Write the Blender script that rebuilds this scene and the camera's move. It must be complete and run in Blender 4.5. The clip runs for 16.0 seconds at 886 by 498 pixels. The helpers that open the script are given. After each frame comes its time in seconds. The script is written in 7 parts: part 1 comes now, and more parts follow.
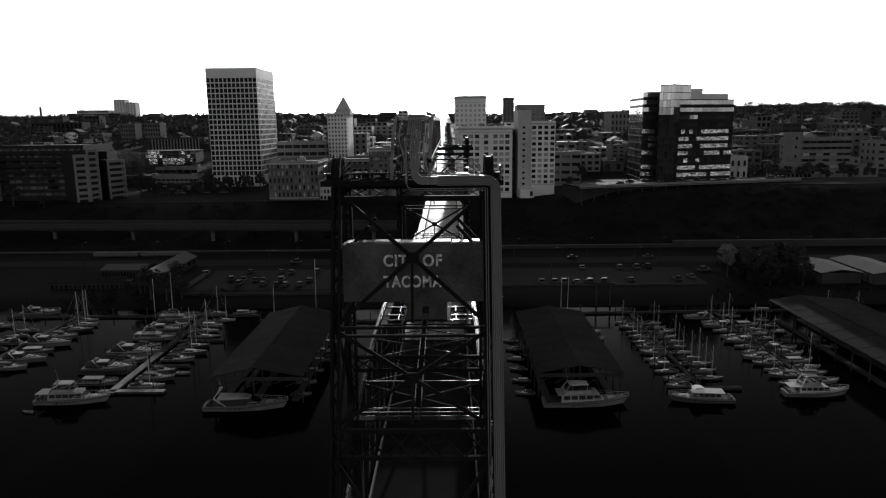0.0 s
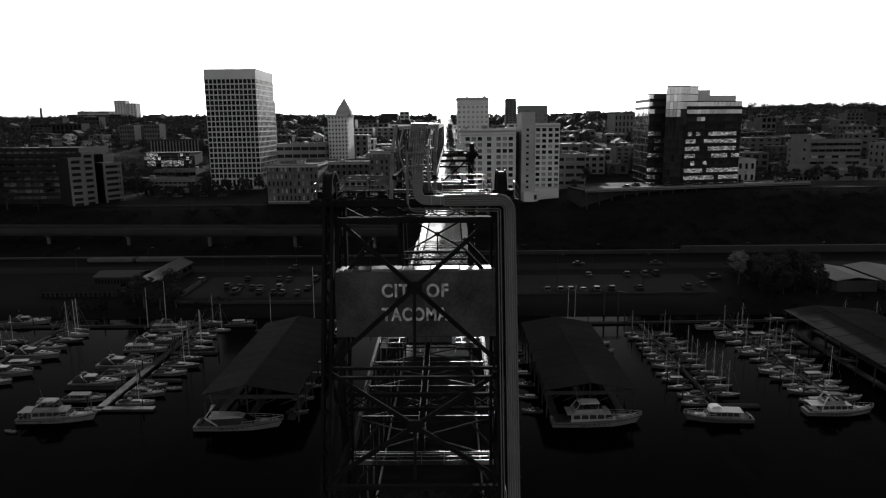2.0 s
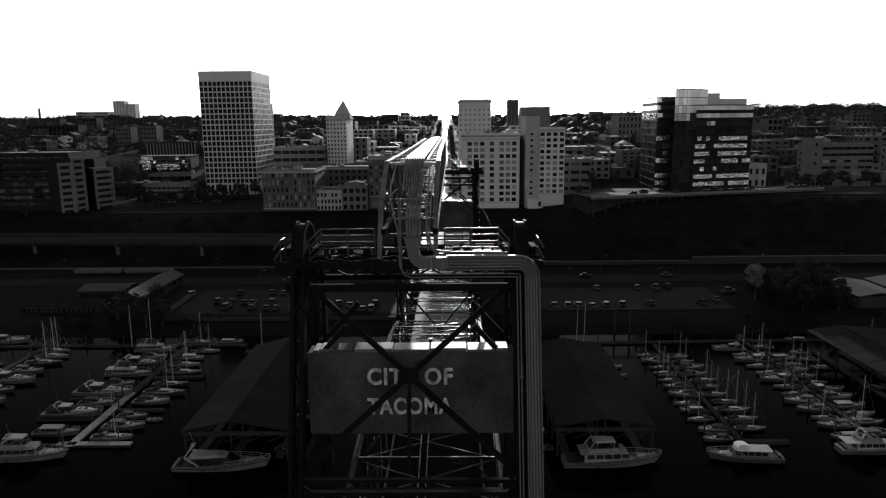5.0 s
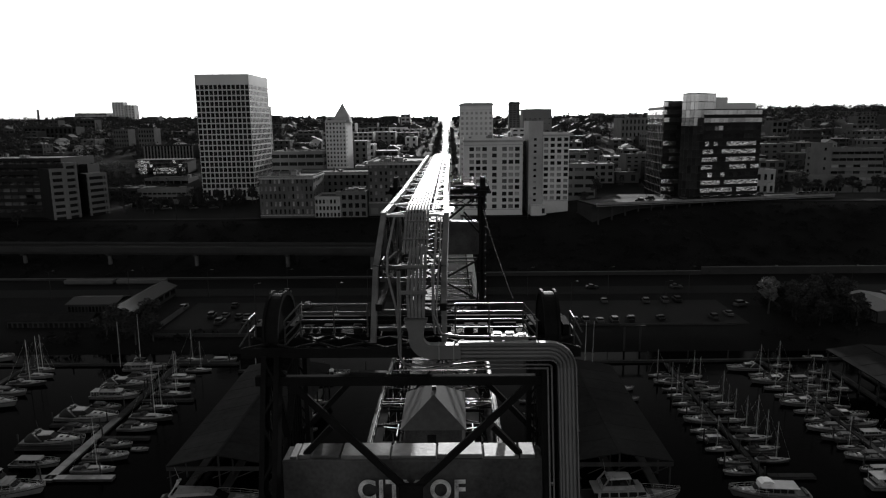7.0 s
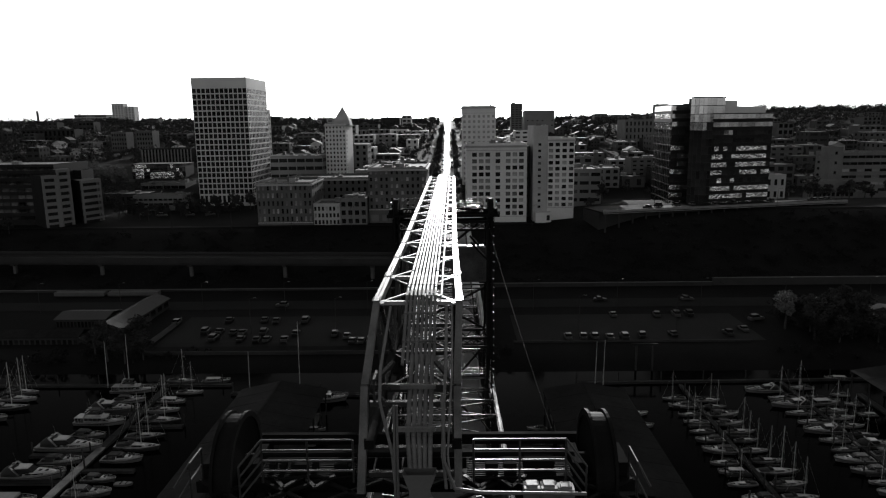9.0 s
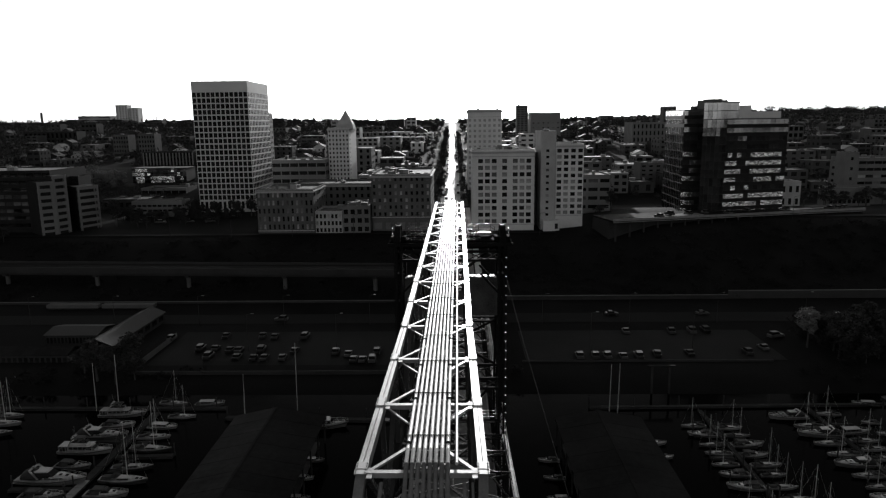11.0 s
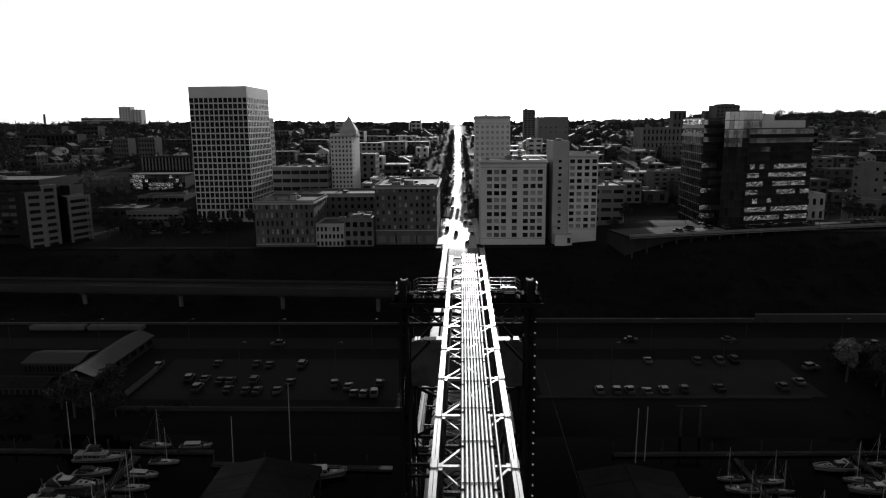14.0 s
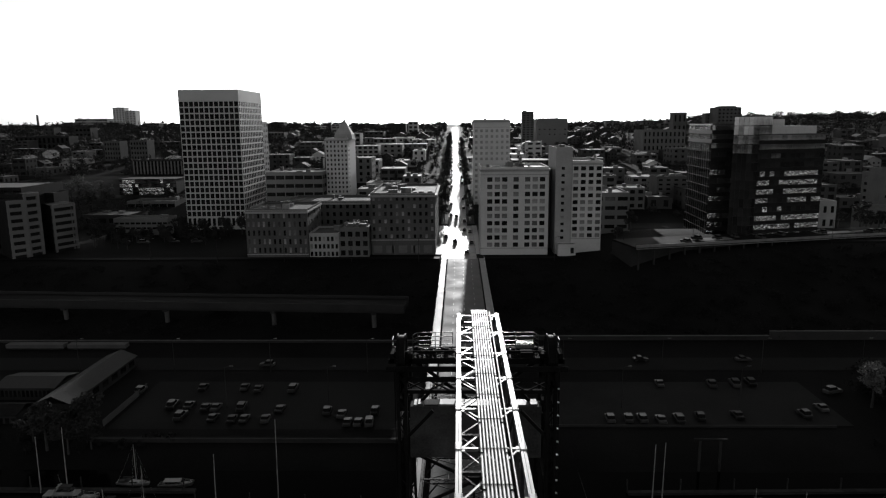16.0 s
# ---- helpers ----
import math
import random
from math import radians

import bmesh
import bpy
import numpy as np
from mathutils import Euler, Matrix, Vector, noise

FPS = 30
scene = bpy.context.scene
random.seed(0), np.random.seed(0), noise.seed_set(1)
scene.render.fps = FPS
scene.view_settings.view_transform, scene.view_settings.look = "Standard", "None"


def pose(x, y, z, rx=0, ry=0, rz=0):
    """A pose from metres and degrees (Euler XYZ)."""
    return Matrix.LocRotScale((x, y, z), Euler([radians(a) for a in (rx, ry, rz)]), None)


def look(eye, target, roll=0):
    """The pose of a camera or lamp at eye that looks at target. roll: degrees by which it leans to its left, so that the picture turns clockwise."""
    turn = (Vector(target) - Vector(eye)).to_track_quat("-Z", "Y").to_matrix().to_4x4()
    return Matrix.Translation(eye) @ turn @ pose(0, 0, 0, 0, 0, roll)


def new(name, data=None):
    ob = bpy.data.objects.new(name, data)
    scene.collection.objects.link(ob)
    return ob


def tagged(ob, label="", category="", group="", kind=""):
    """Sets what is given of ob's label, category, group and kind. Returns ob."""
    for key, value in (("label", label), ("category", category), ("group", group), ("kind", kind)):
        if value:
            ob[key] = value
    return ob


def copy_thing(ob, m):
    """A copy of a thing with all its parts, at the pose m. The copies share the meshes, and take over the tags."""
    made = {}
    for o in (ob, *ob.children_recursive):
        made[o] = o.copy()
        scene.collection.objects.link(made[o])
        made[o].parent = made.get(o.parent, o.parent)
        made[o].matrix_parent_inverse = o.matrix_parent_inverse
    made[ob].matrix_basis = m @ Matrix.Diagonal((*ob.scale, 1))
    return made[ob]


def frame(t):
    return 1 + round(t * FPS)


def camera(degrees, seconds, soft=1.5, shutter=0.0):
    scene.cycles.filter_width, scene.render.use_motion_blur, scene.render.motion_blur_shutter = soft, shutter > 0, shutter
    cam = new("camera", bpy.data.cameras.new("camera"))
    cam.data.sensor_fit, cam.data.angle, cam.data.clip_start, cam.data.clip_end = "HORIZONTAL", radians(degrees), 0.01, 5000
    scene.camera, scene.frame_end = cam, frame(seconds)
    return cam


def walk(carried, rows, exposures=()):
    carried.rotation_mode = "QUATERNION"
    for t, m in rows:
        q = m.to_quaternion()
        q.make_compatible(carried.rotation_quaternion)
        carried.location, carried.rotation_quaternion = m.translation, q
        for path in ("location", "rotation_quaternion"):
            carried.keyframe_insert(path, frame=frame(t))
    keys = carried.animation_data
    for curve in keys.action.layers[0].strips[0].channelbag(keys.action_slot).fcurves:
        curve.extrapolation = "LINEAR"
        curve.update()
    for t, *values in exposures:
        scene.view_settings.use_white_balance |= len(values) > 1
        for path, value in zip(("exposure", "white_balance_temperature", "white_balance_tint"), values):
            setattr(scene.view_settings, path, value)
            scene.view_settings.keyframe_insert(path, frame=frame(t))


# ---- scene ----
cam = camera(66.7, 16.0, soft=1.2)
PATH = [
    (0, (2.919, -54.826, 66.431), (2.898, -52.861, 66.059), -0.6),
    (0.5, (2.869, -53.367, 66.617), (2.847, -51.402, 66.245), -0.6),
    (1, (2.78, -51.733, 66.796), (2.756, -49.768, 66.425), -0.6),
    (1.5, (2.618, -50.008, 66.954), (2.593, -48.043, 66.582), -0.6),
    (2, (2.512, -48.193, 67.131), (2.487, -46.228, 66.761), -0.6),
    (2.5, (2.452, -46.453, 67.408), (2.429, -44.488, 67.038), -0.6),
    (3, (2.429, -44.706, 67.728), (2.405, -42.741, 67.358), -0.6),
    (3.5, (2.436, -42.914, 68.016), (2.412, -40.949, 67.645), -0.6),
    (4, (2.452, -41.134, 68.352), (2.427, -39.169, 67.981), -0.6),
    (6.5, (1.902, -31.489, 70.67), (1.872, -29.524, 70.3), -0.6),
    (7, (1.806, -29.477, 71.196), (1.777, -27.511, 70.826), -0.6),
    (7.5, (1.692, -27.435, 71.75), (1.662, -25.47, 71.38), -0.7),
    (8, (1.561, -25.312, 72.263), (1.531, -23.346, 71.893), -0.6),
    (8.5, (1.472, -23.221, 72.748), (1.441, -21.255, 72.378), -0.6),
    (9, (1.347, -21.16, 73.317), (1.314, -19.195, 72.947), -0.7),
    (11.5, (0.782, -10.309, 75.906), (0.733, -8.344, 75.539), -0.6),
    (12, (0.57, -8.009, 76.414), (0.519, -6.043, 76.049), -0.5),
    (12.5, (0.332, -5.694, 76.87), (0.279, -3.728, 76.505), -0.5),
    (13, (0.067, -3.253, 77.488), (0.012, -1.287, 77.122), -0.5),
    (13.5, (-0.144, -0.69, 78.035), (-0.201, 1.275, 77.668), -0.5),
    (14, (-0.388, 1.886, 78.426), (-0.446, 3.852, 78.061), -0.5),
    (14.5, (-0.594, 4.465, 79.031), (-0.65, 6.43, 78.666), -0.5),
    (15, (-0.89, 7.113, 79.664), (-0.944, 9.078, 79.297), -0.4),
    (15.5, (-1.069, 9.866, 80.088), (-1.121, 11.832, 79.723), -0.4),
    (16, (-1.302, 12.664, 80.597), (-1.351, 14.63, 80.232), -0.5),
]
walk(cam, [(t, look(*row)) for t, *row in PATH], [(0.0, 0.1), (4.0, 0.05), (9.0, -0.15), (16.0, -0.3)])

# ---------- world, sun, exposure ----------
SUN_ELEV, SUN_AZ = 8.2, 2.0
world = bpy.data.worlds.new("evening_sky")
scene.world = world
world.use_nodes = True
wt = world.node_tree
wt.nodes.clear()
sky = wt.nodes.new("ShaderNodeTexSky")
sky.sky_type = "NISHITA"
sky.sun_disc = False
sky.sun_elevation, sky.sun_rotation = radians(SUN_ELEV), radians(SUN_AZ)
sky.air_density, sky.dust_density, sky.ozone_density = 1.0, 1.2, 1.0
grey = wt.nodes.new("ShaderNodeRGBToBW")
bg = wt.nodes.new("ShaderNodeBackground")
bg.inputs["Strength"].default_value = 0.21
wout = wt.nodes.new("ShaderNodeOutputWorld")
wt.links.new(sky.outputs[0], grey.inputs[0])
wt.links.new(grey.outputs[0], bg.inputs["Color"])
wt.links.new(bg.outputs[0], wout.inputs[0])

sun_data = bpy.data.lights.new("sun", "SUN")
sun_data.energy, sun_data.angle = 5.0, radians(0.5)
sun = new("sun", sun_data)
toward = Vector((math.sin(radians(SUN_AZ)) * math.cos(radians(SUN_ELEV)), math.cos(radians(SUN_AZ)) * math.cos(radians(SUN_ELEV)), math.sin(radians(SUN_ELEV))))
sun.matrix_world = look(tuple(toward * 900), (0, 0, 0))


# ---------- materials (the film is black and white: greys only) ----------
def mat(name, base, rough=0.7, metal=0.0, var=0.25, scale=1.0, bump=0.15, rand=0.0, spec=0.5, fine=12.0):
    """A grey surface with stains (scale per metre) and grain, bump, and a little chance from piece to piece."""
    m = bpy.data.materials.new(name)
    m.use_nodes = True
    nt = m.node_tree
    n, l = nt.nodes, nt.links
    b = n["Principled BSDF"]
    b.inputs["Roughness"].default_value = rough
    b.inputs["Metallic"].default_value = metal
    b.inputs["Specular IOR Level"].default_value = spec
    tc = n.new("ShaderNodeTexCoord")
    big = n.new("ShaderNodeTexNoise")
    big.inputs["Scale"].default_value, big.inputs["Detail"].default_value = scale, 6
    small = n.new("ShaderNodeTexNoise")
    small.inputs["Scale"].default_value, small.inputs["Detail"].default_value = scale * fine, 4
    for t in (big, small):
        l.new(tc.outputs["Object"], t.inputs["Vector"])
    add = n.new("ShaderNodeMath")
    add.operation = "MULTIPLY_ADD"
    add.inputs[1].default_value = 0.45
    l.new(small.outputs[0], add.inputs[0])
    l.new(big.outputs[0], add.inputs[2])
    ramp = n.new("ShaderNodeMapRange")
    ramp.inputs["From Min"].default_value, ramp.inputs["From Max"].default_value = 0.45, 1.0
    ramp.inputs["To Min"].default_value, ramp.inputs["To Max"].default_value = base * (1 - var), base * (1 + var)
    l.new(add.outputs[0], ramp.inputs[0])
    last = ramp.outputs[0]
    if rand:
        info = n.new("ShaderNodeObjectInfo")
        r = n.new("ShaderNodeMapRange")
        r.inputs["To Min"].default_value, r.inputs["To Max"].default_value = 1 - rand, 1 + rand
        l.new(info.outputs["Random"], r.inputs[0])
        mul = n.new("ShaderNodeMath")
        mul.operation = "MULTIPLY"
        l.new(last, mul.inputs[0])
        l.new(r.outputs[0], mul.inputs[1])
        last = mul.outputs[0]
    l.new(last, b.inputs["Base Color"])
    rr = n.new("ShaderNodeMapRange")
    rr.inputs["From Min"].default_value, rr.inputs["From Max"].default_value = 0.45, 1.0
    rr.inputs["To Min"].default_value, rr.inputs["To Max"].default_value = max(0.02, rough - 0.08), min(1, rough + 0.12)
    l.new(add.outputs[0], rr.inputs[0])
    l.new(rr.outputs[0], b.inputs["Roughness"])
    if bump:
        bp = n.new("ShaderNodeBump")
        bp.inputs["Strength"].default_value, bp.inputs["Distance"].default_value = bump, 0.05
        l.new(small.outputs[0], bp.inputs["Height"])
        l.new(bp.outputs[0], b.inputs["Normal"])
    return m


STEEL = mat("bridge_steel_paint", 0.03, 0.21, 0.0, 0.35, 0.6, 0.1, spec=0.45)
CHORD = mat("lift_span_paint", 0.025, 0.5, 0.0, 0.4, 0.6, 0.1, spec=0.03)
# Near-black copy of the bridge steel: shade is put into its grey.
STEEL_DARK = mat("shaded_bridge_steel", 0.01, 0.75, 0.0, 0.4, 0.6, 0.1, spec=0.006)
GRATE = mat("platform_grating", 0.012, 0.6, 0.0, 0.4, 0.8, 0.1, spec=0.03)
TREAD = mat("worn_sheave_rim", 0.01, 0.55, 0.0, 0.4, 0.8, 0.1, spec=0.02)
# Pale copy of the steel: sun on upper members is put into its grey.
STEEL_TOP = mat("pale_lit_steel", 0.23, 0.38, 0.0, 0.3, 0.8, 0.08)
GALV = mat("galvanised_pipe", 0.5, 0.46, 0.5, 0.2, 1.5, 0.04, spec=1.0)
DUCT = mat("sheet_metal_duct", 0.1, 0.5, 0.08, 0.2, 1.0, 0.05)
RAIL = mat("railing_steel", 0.03, 0.36, 0.05, 0.2, 1.0, 0.0)
CW = mat("counterweight_concrete", 0.055, 0.85, 0.0, 0.6, 0.45, 0.2, spec=0.1)
CWTOP = mat("counterweight_cap", 0.1, 0.55, 0.0, 0.5, 0.5, 0.2)
LETTER = mat("worn_letter_paint", 0.5, 0.8, 0.0, 0.9, 1.6, 0.0)
ROADM = mat("road_concrete", 0.09, 0.55, 0.0, 0.7, 0.3, 0.3, fine=9, spec=0.22)
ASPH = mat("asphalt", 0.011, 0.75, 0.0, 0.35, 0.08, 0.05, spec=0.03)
LINE = mat("road_paint", 0.2, 0.6, 0.0, 0.4, 1.0, 0.0)
DECKC = mat("worn_deck_concrete", 0.06, 0.66, 0.0, 0.5, 0.15, 0.06, spec=0.08, fine=20)
WALKM = mat("worn_pavement_slabs", 0.16, 0.55, 0.0, 0.3, 0.3, 0.06, spec=0.15)
PAVE = mat("pavement_concrete", 0.08, 0.75, 0.0, 0.25, 0.3, 0.05, spec=0.1)
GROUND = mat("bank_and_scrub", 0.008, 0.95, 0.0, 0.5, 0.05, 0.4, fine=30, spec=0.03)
CONC = mat("old_concrete", 0.03, 0.85, 0.0, 0.3, 0.12, 0.1, spec=0.1)
WOODF = mat("pale_dock_planks", 0.11, 0.5, 0.0, 0.45, 0.7, 0.1, rand=0.5, spec=0.4)
WOODP = mat("dock_planks", 0.02, 0.8, 0.0, 0.35, 0.7, 0.1, rand=0.3, spec=0.06)
PILE = mat("dark_piling", 0.03, 0.8, 0.0, 0.4, 0.8, 0.1, spec=0.1)
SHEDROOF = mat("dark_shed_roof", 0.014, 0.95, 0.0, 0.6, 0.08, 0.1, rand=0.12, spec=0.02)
# Lighter copy of the shed roof: sky light on one slope, as colour.
SHEDLIT = mat("lit_shed_roof", 0.023, 0.9, 0.0, 0.6, 0.08, 0.1, rand=0.15, spec=0.02)
HULL = mat("white_gelcoat", 0.24, 0.3, 0.0, 0.25, 0.5, 0.0, rand=0.6)
# White gelcoat darkened: backlit shade on hull sides is put into the colour.
HULLS = mat("shaded_white_topsides", 0.1, 0.35, 0.0, 0.3, 0.4, 0.0, rand=0.6)
# Darker copy of the pipe metal: the drop's dim reflection is put into the grey.
RISER = mat("dim_riser_pipe", 0.13, 0.6, 0.05, 0.4, 1.5, 0.06, spec=0.03)
DECKN = mat("pale_side_decks", 0.11, 0.55, 0.0, 0.6, 1.2, 0.05, rand=0.6, spec=0.3)
HULLD = mat("dark_gelcoat", 0.03, 0.3, 0.0, 0.2, 0.5, 0.0, rand=0.4)
# Kept lighter than the hull sides: light from above is in the grey.
DECKM = mat("boat_deck", 0.22, 0.45, 0.0, 0.25, 0.8, 0.0, rand=0.3)
CANVAS = mat("boat_canvas", 0.015, 0.9, 0.0, 0.3, 1.0, 0.1, rand=0.6)
MAST = mat("aluminium_mast", 0.45, 0.35, 0.5, 0.2, 0.8, 0.0)
GLASSD = mat("dark_window_glass", 0.012, 0.25, 0.0, 0.5, 0.3, 0.0, rand=0.6, spec=0.01)
GLASSB = mat("cabin_glass", 0.008, 0.15, 0.0, 0.2, 0.3, 0.0, spec=0.06)
WFWALL = mat("pale_precast_panels", 0.46, 0.7, 0.0, 0.1, 0.08, 0.05)
WHITEB = mat("white_terracotta", 0.46, 0.7, 0.0, 0.15, 0.1, 0.08)
BRICKA = mat("painted_brick", 0.12, 0.85, 0.0, 0.25, 0.12, 0.15, spec=0.1)
BRICKB = mat("dark_brick", 0.08, 0.85, 0.0, 0.25, 0.12, 0.15, spec=0.1)
OFFICE = mat("office_concrete_bands", 0.13, 0.75, 0.0, 0.15, 0.1, 0.05)
CITYD = mat("dim_city_walls", 0.04, 0.8, 0.0, 0.3, 0.06, 0.05, rand=0.6, spec=0.1)
CITY = mat("city_walls", 0.3, 0.8, 0.0, 0.25, 0.06, 0.05, rand=0.75)
ROOFM = mat("gravel_roof", 0.14, 0.7, 0.0, 0.45, 0.15, 0.1, rand=0.5, spec=0.25)
ROOFD = mat("dark_tar_roof", 0.04, 0.8, 0.0, 0.4, 0.15, 0.1, rand=0.5, spec=0.15)
DULL = mat("dingy_waterfront_wall", 0.03, 0.85, 0.0, 0.3, 0.2, 0.1, spec=0.1)
TRIM = mat("cornice_stone", 0.28, 0.8, 0.0, 0.2, 0.2, 0.05)
LEAF = mat("leaves", 0.032, 0.75, 0.0, 0.4, 0.4, 0.1, rand=0.3, spec=0.1)
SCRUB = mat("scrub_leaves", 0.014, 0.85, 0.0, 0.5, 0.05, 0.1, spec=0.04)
LEAFP = mat("pale_leaves", 0.13, 0.7, 0.0, 0.3, 0.4, 0.1, spec=0.1)
BARK = mat("bark", 0.05, 0.9, 0.0, 0.3, 1.0, 0.3, spec=0.1)
CARP = mat("car_paint", 0.024, 0.33, 0.0, 0.1, 0.3, 0.0, rand=0.95, spec=0.3)
TYRE = mat("tyre_rubber", 0.02, 0.8, 0.0, 0.2, 2.0, 0.0)
MGLASS = mat("mirror_glass", 0.62, 0.05, 1.0, 0.2, 0.5, 1.0, rand=0.25, fine=1.8)
geo = MGLASS.node_tree.nodes.new("ShaderNodeNewGeometry")
for nd in list(MGLASS.node_tree.nodes):
    if nd.type == "BUMP":
        nd.inputs["Distance"].default_value = 0.3
    if nd.type == "TEX_NOISE":
        MGLASS.node_tree.links.new(geo.outputs["Position"], nd.inputs["Vector"])
CALMG = mat("calm_mirror_glass", 0.5, 0.06, 1.0, 0.12, 0.3, 0.0, rand=0.12)
# Dark copy of the office glass, for panes without a bright reflection.
DIMG = mat("dim_glass", 0.02, 0.12, 0.0, 0.4, 0.2, 0.02, rand=0.4, spec=0.1)
GLAZEW = mat("dark_glazing_bands", 0.016, 0.6, 0.0, 0.4, 0.3, 0.03, spec=0.05)
GLASSL = mat("pale_window_glass", 0.16, 0.2, 0.0, 0.4, 0.3, 0.0, rand=0.7, spec=0.5)
RIBBONG = mat("ribbon_window_glass", 0.1, 0.06, 1.0, 0.5, 0.3, 0.5, rand=0.6, fine=2.0)
MBAND = mat("dark_spandrel", 0.02, 0.4, 0.0, 0.2, 0.1, 0.0)


def water_material():
    m = mat("harbour_water", 0.0015, 0.08, 0.0, 0.3, 0.02, 0.0)
    nt = m.node_tree
    n, l = nt.nodes, nt.links
    b = n["Principled BSDF"]
    for k in list(b.inputs["Roughness"].links):
        l.remove(k)
    b.inputs["Roughness"].default_value = 0.09
    b.inputs["IOR"].default_value = 1.33
    b.inputs["Specular IOR Level"].default_value = 0.004
    tc = n.new("ShaderNodeTexCoord")
    w1 = n.new("ShaderNodeTexNoise")
    w1.inputs["Scale"].default_value, w1.inputs["Detail"].default_value = 0.5, 5
    l.new(tc.outputs["Object"], w1.inputs["Vector"])
    bp = n.new("ShaderNodeBump")
    bp.inputs["Strength"].default_value, bp.inputs["Distance"].default_value = 0.25, 0.06
    l.new(w1.outputs[0], bp.inputs["Height"])
    l.new(bp.outputs[0], b.inputs["Normal"])
    return m


WATER = water_material()


# ---------- building blocks ----------
def box(bm, x0, x1, y0, y1, z0, z1):
    v = [bm.verts.new((x, y, z)) for z in (z0, z1) for y in (y0, y1) for x in (x0, x1)]
    for f in ((0, 2, 3, 1), (4, 5, 7, 6), (0, 1, 5, 4), (2, 6, 7, 3), (0, 4, 6, 2), (1, 3, 7, 5)):
        bm.faces.new([v[i] for i in f])


def beam(bm, p, q, w, h=None, up=(0, 0, 1)):
    """A bar of w by h (h along up) from p to q."""
    h = w if h is None else h
    p, q = Vector(p), Vector(q)
    d = (q - p).normalized()
    u = Vector(up)
    if abs(d.dot(u)) > 0.98:
        u = Vector((0, 1, 0))
    s = d.cross(u).normalized()
    u = s.cross(d).normalized()
    v = [bm.verts.new(c + s * a * w / 2 + u * b * h / 2) for c in (p, q) for b in (-1, 1) for a in (-1, 1)]
    for f in ((0, 1, 3, 2), (4, 6, 7, 5), (0, 4, 5, 1), (2, 3, 7, 6), (0, 2, 6, 4), (1, 5, 7, 3)):
        bm.faces.new([v[i] for i in f])


def tube(bm, p, q, r, n=8, r2=None):
    p, q = Vector(p), Vector(q)
    r2 = r if r2 is None else r2
    d = (q - p).normalized()
    u = Vector((0, 0, 1)) if abs(d.z) < 0.95 else Vector((0, 1, 0))
    s = d.cross(u).normalized()
    u = s.cross(d)
    a = [bm.verts.new(p + (s * math.cos(2 * math.pi * i / n) + u * math.sin(2 * math.pi * i / n)) * r) for i in range(n)]
    b = [bm.verts.new(q + (s * math.cos(2 * math.pi * i / n) + u * math.sin(2 * math.pi * i / n)) * r2) for i in range(n)]
    for i in range(n):
        f = bm.faces.new((a[i], a[(i + 1) % n], b[(i + 1) % n], b[i]))
        f.smooth = True
    bm.faces.new([bm.verts.new(v.co) for v in a[::-1]]), bm.faces.new([bm.verts.new(v.co) for v in b])


def pipe_run(bm, pts, r, n=8):
    for p, q in zip(pts, pts[1:]):
        tube(bm, p, q, r, n)


def lattice(bm, p, q, depth, up, chord=0.2, web=0.1, n=6, cross=True):
    """A lattice girder from p to q: two chords depth apart along up, with crossed webs."""
    p, q, u = Vector(p), Vector(q), Vector(up).normalized()
    beam(bm, p + u * depth / 2, q + u * depth / 2, chord, chord, up)
    beam(bm, p - u * depth / 2, q - u * depth / 2, chord, chord, up)
    for i in range(n):
        a, b = p.lerp(q, i / n), p.lerp(q, (i + 1) / n)
        beam(bm, a - u * depth / 2, b + u * depth / 2, web, web * 0.6)
        if cross:
            beam(bm, a + u * depth / 2, b - u * depth / 2, web, web * 0.6)


def laced_leg(bm, p, q, w, d, n=20):
    """A built-up column: four angles, side plates and lacing."""
    p, q = Vector(p), Vector(q)
    ax = (q - p).normalized()
    sx = Vector((1, 0, 0))
    sy = ax.cross(sx).normalized()
    for s in (-1, 1):
        beam(bm, p + sx * s * w / 2, q + sx * s * w / 2, d, 0.06, up=tuple(sx))
        for k in (-1, 1):
            beam(bm, p + sx * s * (w / 2 - 0.09) + sy * k * d / 2, q + sx * s * (w / 2 - 0.09) + sy * k * d / 2, 0.2, 0.05, up=tuple(sy))
    for i in range(n):
        a, b = p.lerp(q, i / n), p.lerp(q, (i + 1) / n)
        s = 1 if i % 2 else -1
        for k in (-1, 1):
            beam(bm, a + sx * s * w / 2 + sy * k * d / 2, b - sx * s * w / 2 + sy * k * d / 2, 0.1, 0.03, up=tuple(sy))


def part(name, bm, material, parent=None, label="", smooth=False):
    me = bpy.data.meshes.new(name)
    bmesh.ops.recalc_face_normals(bm, faces=bm.faces[:])
    bm.to_mesh(me)
    bm.free()
    me.materials.append(material)
    if smooth:
        for p in me.polygons:
            p.use_smooth = True
    ob = new(name, me)
    ob.parent = parent
    if label:
        ob["label"] = label
    return ob


def each_bar(name, bm, material, parent):
    """Links every separate bar of bm as a part of its own."""
    left = set(bm.verts)
    while left:
        isle, edge = set(), [left.pop()]
        while edge:
            v = edge.pop()
            isle.add(v)
            for e in v.link_edges:
                w = e.other_vert(v)
                if w in left:
                    left.discard(w)
                    edge.append(w)
        one = bmesh.new()
        to = {v: one.verts.new(v.co) for v in sorted(isle, key=lambda q: q.index)}
        for f in {f for v in isle for f in v.link_faces}:
            one.faces.new([to[v] for v in f.verts])
        part(name, one, material, parent)
    bm.free()


